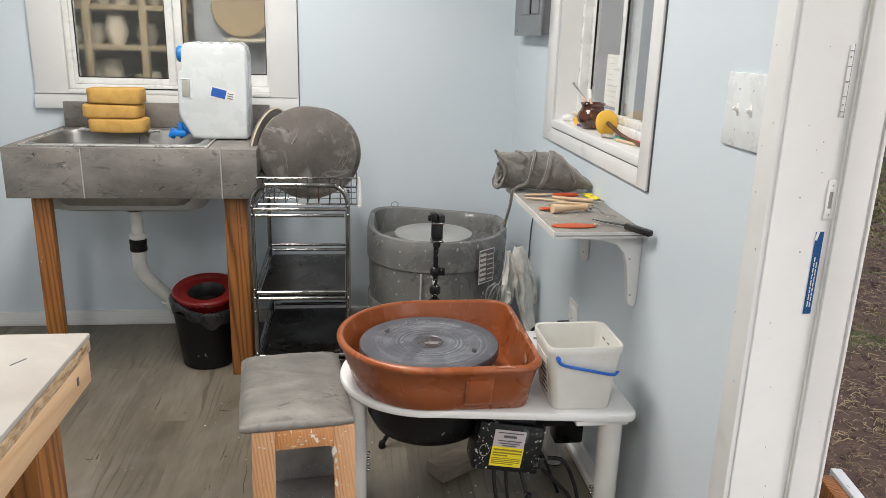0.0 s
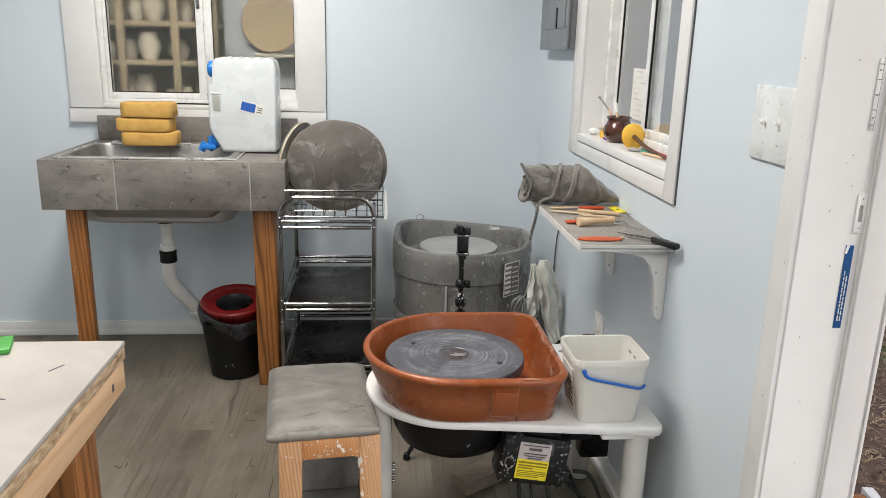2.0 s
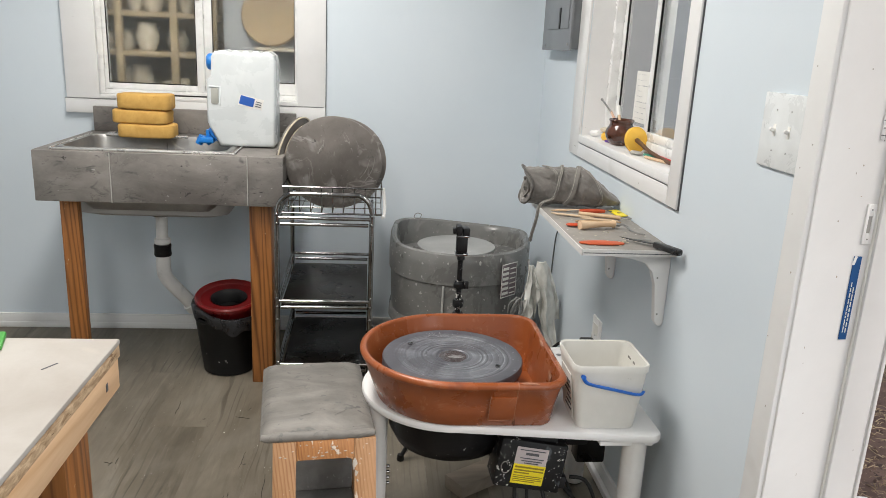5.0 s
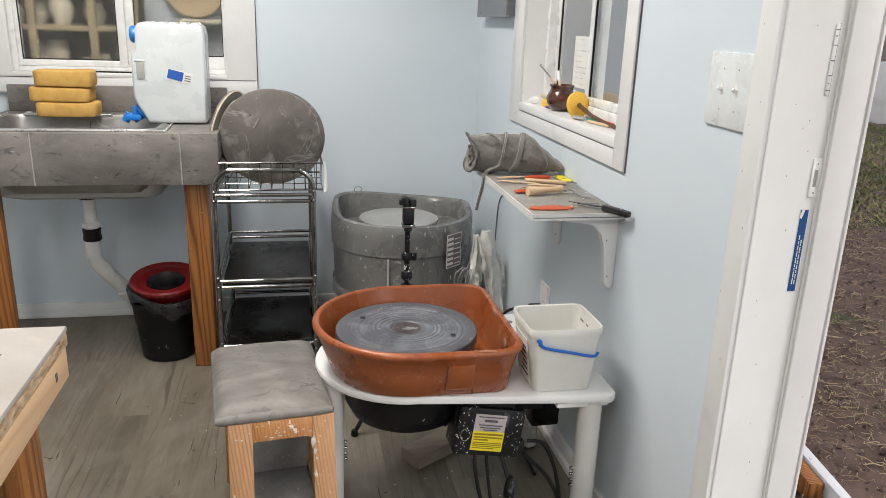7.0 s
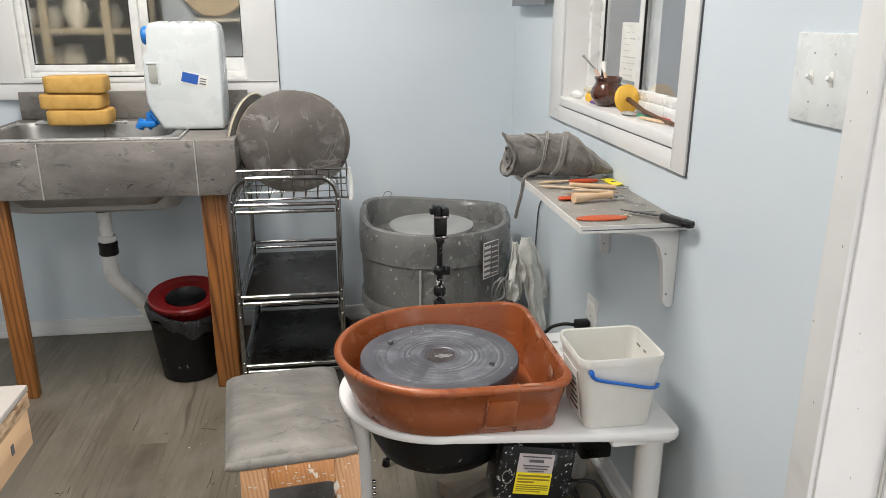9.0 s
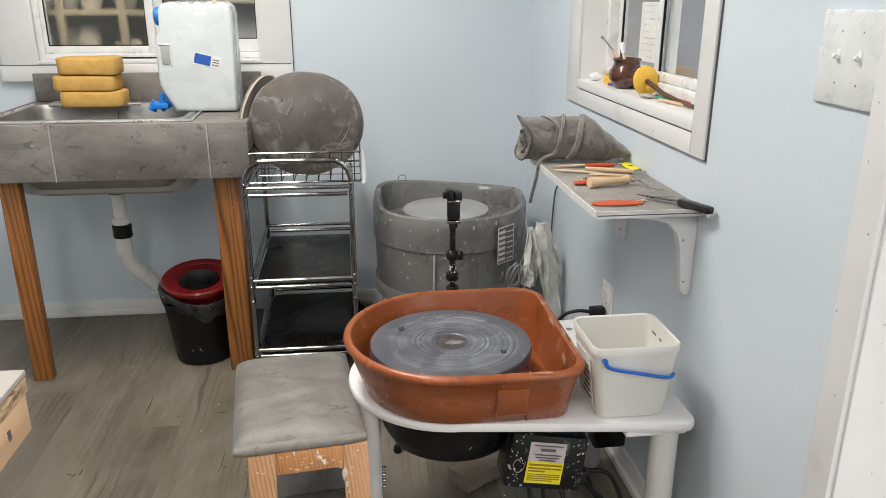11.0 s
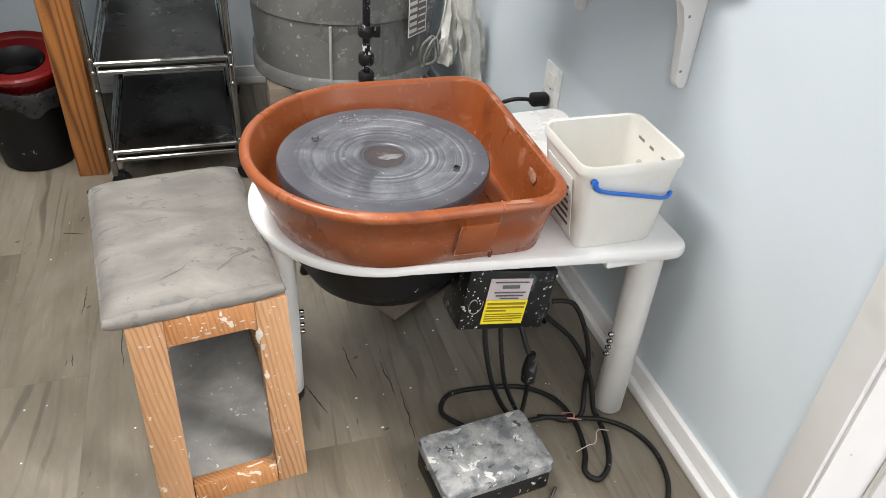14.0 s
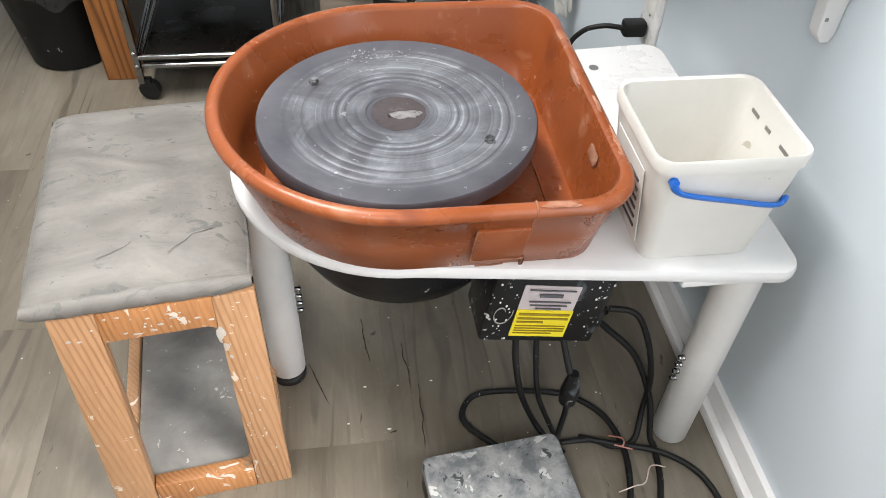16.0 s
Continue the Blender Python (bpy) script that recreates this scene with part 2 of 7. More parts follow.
CUSHION = surface("grey_marbled_cushion", (0.134, 0.126, 0.114), (0.224, 0.212, 0.193), 0.58, scale=7, stretch=(1, 1.8, 1), bump=0.55, fine=34, warp=1.2, spots=[((0.13, 0.127, 0.118), 26, 0.62), ((0.07, 0.069, 0.065), 120, 0.7)], cracks=[((0.085, 0.087, 0.082), 4.5, 0.006, 0.7), ((0.15, 0.147, 0.138), 11, 0.02, 0.6)])
SLUDGE = surface("clay_smeared_board", (0.19, 0.182, 0.175), (0.33, 0.32, 0.305), 0.65, scale=11, bump=0.3, fine=50, spots=[((0.55, 0.54, 0.52), 75, 0.69), ((0.58, 0.57, 0.55), 40, 0.71)])
BLACK = surface("black_plastic", (0.007, 0.007, 0.008), (0.016, 0.016, 0.017), 0.36, scale=9, bump=0.08, spec=0.35)
SPLASHED = surface("clay_splashed_black", (0.004, 0.004, 0.0045), (0.01, 0.01, 0.011), 0.42, scale=8, bump=0.3, fine=60, spec=0.3, spots=[((0.5, 0.49, 0.47), 75, 0.65), ((0.42, 0.42, 0.41), 30, 0.71), ((0.16, 0.18, 0.2), 14, 0.62)])
SPECKED = surface("specked_black_cover", (0.004, 0.004, 0.0045), (0.009, 0.009, 0.0095), 0.4, scale=8, bump=0.15, spec=0.2, spots=[((0.55, 0.54, 0.52), 110, 0.705)])
PEDALTOP = surface("clay_caked_rubber", (0.12, 0.13, 0.138), (0.31, 0.315, 0.31), 0.7, scale=26, bump=0.8, fine=110, spots=[((0.52, 0.52, 0.5), 45, 0.62), ((0.05, 0.055, 0.06), 60, 0.63), ((0.09, 0.1, 0.11), 17, 0.6)], spread=0.1)
WHEELGREY = surface("grey_moulded_plastic", (0.14, 0.14, 0.135), (0.215, 0.215, 0.206), 0.3, scale=5, bump=0.06, spots=[((0.45, 0.44, 0.42), 40, 0.685), ((0.3, 0.295, 0.28), 85, 0.66), ((0.26, 0.255, 0.245), 11, 0.6)])
WHEELDISC = surface("pale_grey_disc", (0.3, 0.3, 0.29), (0.42, 0.42, 0.41), 0.45, 0.2, scale=8, bump=0.1, spots=[((0.55, 0.54, 0.52), 16, 0.66)])
BATGREY = surface("clay_dusted_bat", (0.126, 0.112, 0.1), (0.21, 0.19, 0.172), 0.6, scale=7, bump=0.2, cracks=[((0.38, 0.36, 0.335), 6, 0.016, 0.8), ((0.08, 0.075, 0.07), 14, 0.008, 0.7)], spots=[((0.33, 0.315, 0.295), 10, 0.6), ((0.1, 0.095, 0.09), 40, 0.7), ((0.36, 0.345, 0.325), 90, 0.7)])
REDP = surface("red_plastic", (0.14, 0.005, 0.006), (0.21, 0.008, 0.009), 0.32, scale=5, bump=0.04)
PVC = plain("white_pipe_plastic", (0.74, 0.74, 0.72), 0.35)
RUBBER = surface("black_rubber", (0.006, 0.006, 0.006), (0.013, 0.013, 0.013), 0.5, scale=9, bump=0.1, spec=0.3, spots=[((0.3, 0.29, 0.28), 110, 0.71)])
JUG = surface("milky_jug_plastic", (0.62, 0.655, 0.66), (0.69, 0.72, 0.725), 0.28, scale=6, bump=0.04)
SPONGE = surface("yellow_sponge", (0.55, 0.315, 0.075), (0.67, 0.41, 0.12), 0.9, scale=22, bump=0.45, fine=260, spots=[((0.4, 0.21, 0.04), 230, 0.69)])
CLOTH = surface("grey_denim", (0.135, 0.126, 0.115), (0.23, 0.216, 0.2), 0.9, scale=14, bump=0.6, fine=420, sheen=0.3, spots=[((0.4, 0.39, 0.37), 20, 0.7)])
RAG = surface("dirty_white_cloth", (0.48, 0.48, 0.44), (0.68, 0.68, 0.645), 0.9, scale=16, bump=0.6, fine=380, sheen=0.2)
ORANGE = plain("orange_red_rubber", (0.56, 0.075, 0.022), 0.45)
BEECH = surface("light_tool_wood", (0.6, 0.4, 0.24), (0.72, 0.53, 0.35), 0.5, scale=30, stretch=(0.2, 1, 1), bump=0.1)
YELLOW = plain("yellow_plastic", (0.83, 0.7, 0.03), 0.4)
YELFOAM = plain("yellow_foam", (0.85, 0.5, 0.06), 0.6)
GLAZE = surface("dark_brown_glaze", (0.045, 0.014, 0.008), (0.11, 0.036, 0.018), 0.12, scale=30, bump=0.1, coat=0.6, fine=70)
PANEL = surface("grey_enamel", (0.2, 0.215, 0.23), (0.24, 0.255, 0.27), 0.4, scale=5, bump=0.05)
PAPER = plain("paper", (0.8, 0.79, 0.75), 0.8)
INK = plain("ink_grey", (0.1, 0.1, 0.11), 0.8)
LABELWHITE = plain("pinkish_label", (0.52, 0.46, 0.46), 0.5)
LABELYELLOW = plain("yellow_label", (0.83, 0.68, 0.02), 0.45)
LABELBLUE = plain("blue_label", (0.008, 0.07, 0.22), 0.4)
STONE = plain("grey_stone", (0.42, 0.41, 0.38), 0.7)
CLAYCREAM = plain("cream_clay", (0.62, 0.55, 0.42), 0.6)
TAN = surface("tan_board", (0.25, 0.175, 0.095), (0.32, 0.23, 0.13), 0.7, scale=9, bump=0.2)
DUSTBROWN = surface("dusty_shelf_wood", (0.22, 0.165, 0.095), (0.33, 0.255, 0.16), 0.8, scale=10, stretch=(0.2, 1, 1), bump=0.2)
BISQUE = surface("bisque_ware", (0.36, 0.31, 0.23), (0.48, 0.42, 0.33), 0.75, scale=12, bump=0.1)
SOIL = surface("damp_soil", (0.06, 0.034, 0.025), (0.155, 0.1, 0.076), 0.95, scale=9, bump=1.0, fine=40, spots=[((0.2, 0.15, 0.11), 60, 0.64), ((0.04, 0.024, 0.018), 30, 0.62), ((0.06, 0.075, 0.022), 1.3, 0.6)], spread=0.2)
GRASS = surface("winter_grass", (0.13, 0.15, 0.04), (0.33, 0.31, 0.13), 0.8, scale=1.7, bump=0.1)
STRAW = surface("straw_and_bark", (0.19, 0.13, 0.075), (0.42, 0.34, 0.21), 0.9, scale=3, bump=0.2)
SIDING = surface("grey_siding", (0.3, 0.31, 0.32), (0.37, 0.38, 0.385), 0.6, scale=3, bump=0.1)
ROOFING = surface("dark_shingle", (0.05, 0.05, 0.05), (0.1, 0.1, 0.1), 0.9, scale=12, bump=0.5)


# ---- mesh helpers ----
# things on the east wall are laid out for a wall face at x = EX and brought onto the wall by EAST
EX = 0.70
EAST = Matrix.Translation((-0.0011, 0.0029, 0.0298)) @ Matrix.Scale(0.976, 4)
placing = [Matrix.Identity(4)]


def part(name, bm, material, parent, label="", kind="", smooth=True):
    """Links a bmesh, built in world places, as one mesh under a thing or a part."""
    me = bpy.data.meshes.new(name)
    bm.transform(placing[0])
    bmesh.ops.recalc_face_normals(bm, faces=bm.faces[:])
    bm.to_mesh(me)
    bm.free()
    for mm in material if isinstance(material, (list, tuple)) else (material,):
        me.materials.append(mm)
    if smooth:
        me.shade_smooth()
        me.set_sharp_from_angle(angle=radians(38))
    ob = new(name, me)
    if parent is not None:
        ob.parent = parent
        if parent.type == "EMPTY":
            ob.matrix_parent_inverse = parent.matrix_basis.inverted()
    return tagged(ob, label=label, kind=kind)


def thing(name, x, y, z, label, category, group="", kind=""):
    e = new(name)
    e.empty_display_size = 0.05
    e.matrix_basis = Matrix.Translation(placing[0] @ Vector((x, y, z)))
    return tagged(e, label, category, group, kind)


def box(x0, x1, y0, y1, z0, z1, bevel=0.0, m=None, seg=2, bm=None):
    bm2 = bmesh.new()
    bmesh.ops.create_cube(bm2, size=1)
    for v in bm2.verts:
        v.co = Vector((x0 + (v.co.x + 0.5) * (x1 - x0), y0 + (v.co.y + 0.5) * (y1 - y0), z0 + (v.co.z + 0.5) * (z1 - z0)))
    if bevel:
        bmesh.ops.bevel(bm2, geom=bm2.edges[:], offset=bevel, segments=seg, profile=0.5, affect="EDGES")
    if m is not None:
        bm2.transform(m)
    return join(bm, bm2)


def join(bm, other):
    if bm is None:
        return other
    me = bpy.data.meshes.new("scratch")
    other.to_mesh(me)
    other.free()
    bm.from_mesh(me)
    bpy.data.meshes.remove(me)
    return bm


def loft(rings, cap0=True, cap1=True, closed=True, bm=None):
    """Skin over rings of equally many points."""
    bm2 = bmesh.new()
    vs = [[bm2.verts.new(p) for p in ring] for ring in rings]
    n = len(vs[0])
    for a, b in zip(vs, vs[1:]):
        for i in range(n if closed else n - 1):
            j = (i + 1) % n
            bm2.faces.new((a[i], a[j], b[j], b[i]))
    if cap0:
        bm2.faces.new(vs[0][::-1])
    if cap1:
        bm2.faces.new(vs[-1])
    return join(bm, bm2)


def lathe(profile, x, y, seg=40, cap0=True, cap1=True, m=None, bm=None):
    """profile: radius, height from the bottom up, about the upright line at x, y."""
    rings = [[(x + r * math.cos(2 * math.pi * i / seg), y + r * math.sin(2 * math.pi * i / seg), z) for i in range(seg)] for r, z in profile]
    bm2 = loft(rings, cap0, cap1)
    if m is not None:
        bm2.transform(m)
    return join(bm, bm2)


def smooth_path(points, steps=8):
    pts = [Vector(p) for p in points]
    out = []
    for i in range(len(pts) - 1):
        p0, p1, p2, p3 = pts[max(i - 1, 0)], pts[i], pts[i + 1], pts[min(i + 2, len(pts) - 1)]
        for k in range(steps):
            t = k / steps
            out.append(0.5 * (2 * p1 + (p2 - p0) * t + (2 * p0 - 5 * p1 + 4 * p2 - p3) * t * t + (3 * p1 - p0 - 3 * p2 + p3) * t ** 3))
    return out + [pts[-1]]


def tube(points, radius, seg=10, curved=False, flat=1.0, bm=None, taper=None):
    pts = smooth_path(points) if curved else [Vector(p) for p in points]
    rings, up = [], None
    for i, p in enumerate(pts):
        d = (pts[min(i + 1, len(pts) - 1)] - pts[max(i - 1, 0)]).normalized()
        if up is None:
            up = d.orthogonal().normalized() if abs(d.z) > 0.9 else (Vector((0, 0, 1)) - d * d.z).normalized()
        up = (up - d * up.dot(d)).normalized()
        side = d.cross(up)
        r = radius if taper is None else radius * taper(i / (len(pts) - 1))
        rings.append([p + r * (math.cos(2 * math.pi * k / seg) * side + flat * math.sin(2 * math.pi * k / seg) * up) for k in range(seg)])
    return loft(rings, bm=bm)


def prism(outline, z0, z1, bevel=0.0, bm=None):
    """An outline in plan, raised from z0 to z1, with a rounded edge top and bottom."""
    n = len(outline)
    c = Vector((sum(p[0] for p in outline) / n, sum(p[1] for p in outline) / n))

    def ring(inset, z):
        res = []
        for i in range(n):
            a, b, d = Vector(outline[i - 1][:2]), Vector(outline[i][:2]), Vector(outline[(i + 1) % n][:2])
            t = (d - a).normalized()
            nrm = Vector((t.y, -t.x))
            if nrm.dot(b - c) < 0:
                nrm = -nrm
            q = b - nrm * inset
            res.append((q.x, q.y, z))
        return res
    if bevel:
        k = bevel * 0.3
        rings = [ring(bevel, z0), ring(k, z0 + k), ring(0, z0 + bevel), ring(0, z1 - bevel), ring(k, z1 - k), ring(bevel, z1)]
    else:
        rings = [ring(0, z0), ring(0, z1)]
    return loft(rings, bm=bm)


def d_outline(cx, cy, r, xr, rc, n=36, m=8):
    """A D in plan: half round on the left, straight sides, rounded corners on the right."""
    pts = [(cx + r * math.cos(a), cy + r * math.sin(a)) for a in np.linspace(math.pi / 2, 3 * math.pi / 2, n)]
    for ax, ay, a0 in ((xr - rc, cy - r + rc, -math.pi / 2), (xr - rc, cy + r - rc, 0)):
        pts += [(ax + rc * math.cos(a), ay + rc * math.sin(a)) for a in np.linspace(a0, a0 + math.pi / 2, m)]
    return pts


def round_rect(x0, x1, y0, y1, r, m=6):
    pts = []
    for ax, ay, a0 in ((x1 - r, y1 - r, 0), (x0 + r, y1 - r, 90), (x0 + r, y0 + r, 180), (x1 - r, y0 + r, 270)):
        pts += [(ax + r * math.cos(radians(a)), ay + r * math.sin(radians(a))) for a in np.linspace(a0, a0 + 90, m)]
    return pts


def spin(x, y, z, deg, axis="Z"):
    return Matrix.Translation((x, y, z)) @ Matrix.Rotation(radians(deg), 4, axis) @ Matrix.Translation((-x, -y, -z))


def structure(name, bm, material, label, category, smooth=False):
    return tagged(part(name, bm, material, None, smooth=smooth), label, category, kind="structure")


# ---- the room ----
WX, WY = 0.682, 3.25          # inner faces of the east and north walls
X0, Y0, TOP, TH, TE = -2.3, -2.2, 2.36, 0.11, 0.135
NW = (-1.135, -0.345, 1.0, 1.95)   # opening of the north window: x0 x1 z0 z1
EW = (1.825, 2.665, 0.968, 1.95)   # east window in its own layout: y0 y1 z0 z1
EO = (1.784, 2.604, 0.9746, 1.933)   # its opening in the wall
DR = (0.16, 1.21, 0.0, 2.05)      # doorway in the east wall

bm = box(X0 - TH, NW[0], WY, WY + TH, -0.15, TOP)
bm = box(NW[1], WX + TH, WY, WY + TH, -0.15, TOP, bm=bm)
bm = box(NW[0], NW[1], WY, WY + TH, -0.15, NW[2], bm=bm)
bm = box(NW[0], NW[1], WY, WY + TH, NW[3], TOP, bm=bm)
structure("wall_north", bm, WALL, "pale blue painted wall with a white-framed window", "wall")
bm = box(WX, WX + TE, EO[1], WY, -0.15, TOP)
bm = box(WX, WX + TE, DR[1], EO[0], -0.15, TOP, bm=bm)
bm = box(WX, WX + TE, EO[0], EO[1], -0.15, EO[2], bm=bm)
bm = box(WX, WX + TE, EO[0], EO[1], EO[3], TOP, bm=bm)
bm = box(WX, WX + TE, DR[0], DR[1], DR[3], TOP, bm=bm)
bm = box(WX, WX + TE, Y0 - TH, DR[0], -0.15, TOP, bm=bm)
bm = box(WX, WX + TE, DR[0], DR[1], -0.15, -0.006, bm=bm)
structure("wall_east", bm, WALL, "pale blue painted wall with a window and a doorway", "wall")
structure("wall_west", box(X0 - TH, X0, Y0, WY, -0.15, TOP), WALL, "pale blue painted wall closing the room", "wall")
structure("wall_south", box(X0 - TH, WX, Y0 - TH, Y0, -0.15, TOP), WALL, "pale blue painted wall closing the room", "wall")
structure("ceiling", box(X0 - TH, WX + TH, Y0 - TH, WY + TH, TOP, TOP + 0.1), CEIL, "flat white painted ceiling", "ceiling")


def baseboard(name, boxes, label):
    bm = None
    for b in boxes:
        bm = box(*b, bevel=0.003, bm=bm)
    return structure(name, bm, WHITE, label, "baseboard", smooth=True)


baseboard("baseboard_north", [(X0, 0.668, WY - 0.012, WY + 0.002, 0.0, 0.062), (X0, 0.654, WY - 0.018, WY - 0.013, 0.0, 0.026)], "white painted wooden baseboard along the floor")
baseboard("baseboard_east", [(WX - 0.011, WX + 0.002, 1.252, WY - 0.02, 0.0, 0.058), (WX - 0.026, WX - 0.0115, 1.252, WY - 0.02, 0.0, 0.022)], "white painted wooden baseboard with a scuffed edge")


# windows
def window_north():
    w = thing("window_1", -0.74, WY, 1.0, "white sliding window with flat wooden casing and dusty panes", "window", kind="structure")
    y = WY
    part("casing", box(-1.252, -1.127, y - 0.02, y + 0.0, 0.985, 2.07, 0.003), WHITE, w)
    part("casing", box(-0.343, -0.229, y - 0.02, y, 0.985, 2.07, 0.003), WHITE, w)
    part("casing", box(-1.127, -0.343, y - 0.02, y, 1.94, 2.07, 0.003), WHITE, w)
    part("window_sill", box(-1.127, -0.343, y - 0.024, y + 0.05, 0.985, 1.002, 0.004), WHITE, w)
    part("apron_board", box(-1.257, -0.229, y - 0.024, y, 0.926, 0.9845, 0.003), WHITE, w)
    fr = None
    for b in ((-1.13, -1.108), (-0.352, -0.34)):
        fr = box(b[0], b[1], y + 0.004, y + 0.09, 1.0025, 1.949, 0.003, bm=fr)
    fr = box(-1.108, -0.352, y + 0.004, y + 0.09, 1.0025, 1.022, 0.003, bm=fr)
    fr = box(-1.108, -0.352, y + 0.004, y + 0.09, 1.93, 1.949, 0.003, bm=fr)
    part("window_frame", fr, UPVC, w)
    for x0, x1, yy, sl, sr, sb in ((-1.107, -0.718, y + 0.022, 0.013, 0.029, 0.024), (-0.722, -0.353, y + 0.05, 0.033, 0.006, 0.046)):
        sash = box(x0, x0 + sl, yy - 0.012, yy + 0.012, 1.023, 1.929, 0.002)
        sash = box(x1 - sr, x1, yy - 0.012, yy + 0.012, 1.023, 1.929, 0.002, bm=sash)
        sash = box(x0 + sl, x1 - sr, yy - 0.012, yy + 0.012, 1.023, 1.023 + sb, 0.002, bm=sash)
        sash = box(x0 + sl, x1 - sr, yy - 0.012, yy + 0.012, 1.9, 1.929, 0.002, bm=sash)
        sash = part("sash", sash, UPVC, w)
        part("gasket", box(x0 + sl, x1 - sr, yy - 0.008, yy - 0.003, 1.023 + sb, 1.027 + sb), RUBBER, sash, "thin black glazing gasket")
        part("gasket", box(x1 - sr - 0.003, x1 - sr, yy - 0.008, yy - 0.003, 1.028 + sb, 1.9), RUBBER, sash)
        part("gasket", box(x0 + sl, x0 + sl + 0.003, yy - 0.008, yy - 0.003, 1.028 + sb, 1.9), RUBBER, sash)
        pane = part("pane", box(x0 + sl - 0.001, x1 - sr + 0.001, yy - 0.002, yy + 0.002, 1.022 + sb, 1.901), DIRTYGLASS, sash, "dusty speckled glass pane")
        pane.visible_shadow = False
        rnd = random.Random(int(x1 * -100))
        drops = None
        for k in range(60):
            px, pz, rr = rnd.uniform(x0 + sl + 0.01, x1 - sr - 0.01), 1.03 + sb + 0.42 * rnd.random() ** 1.8, rnd.uniform(0.0006, 0.0019)
            d = bmesh.new()
            bmesh.ops.create_icosphere(d, subdivisions=1, radius=rr)
            d.transform(Matrix.Translation((px, yy - 0.0022, pz)) @ Matrix.Diagonal((1, 0.4, rnd.uniform(0.8, 1.5), 1)))
            drops = join(drops, d)
        part("dried_drops", drops, PAPER, pane, "dried white clay specks on the glass", kind="stuff")
    # ink-dark strips draw thin lines along the casing and apron board
    part("caulk_line", box(-0.2288, -0.2272, y - 0.006, y - 0.0002, 0.926, 2.07), INK, w, "thin dark gap beside the casing")
    part("caulk_line", box(-1.256, -1.06, y - 0.0262, y - 0.0245, 0.983, 0.9846), INK, w)
    part("caulk_line", box(-0.42, -0.235, y - 0.0262, y - 0.0245, 0.983, 0.9846), INK, w)
    part("latch", box(-0.742, -0.727, y + 0.0, y + 0.01, 1.38, 1.44, 0.003), CHROME, w, "small metal sash latch")
    part("track_seal", box(-0.90, -0.70, y - 0.002, y + 0.003, 1.003, 1.008), RUBBER, w, "black rubber track seal")


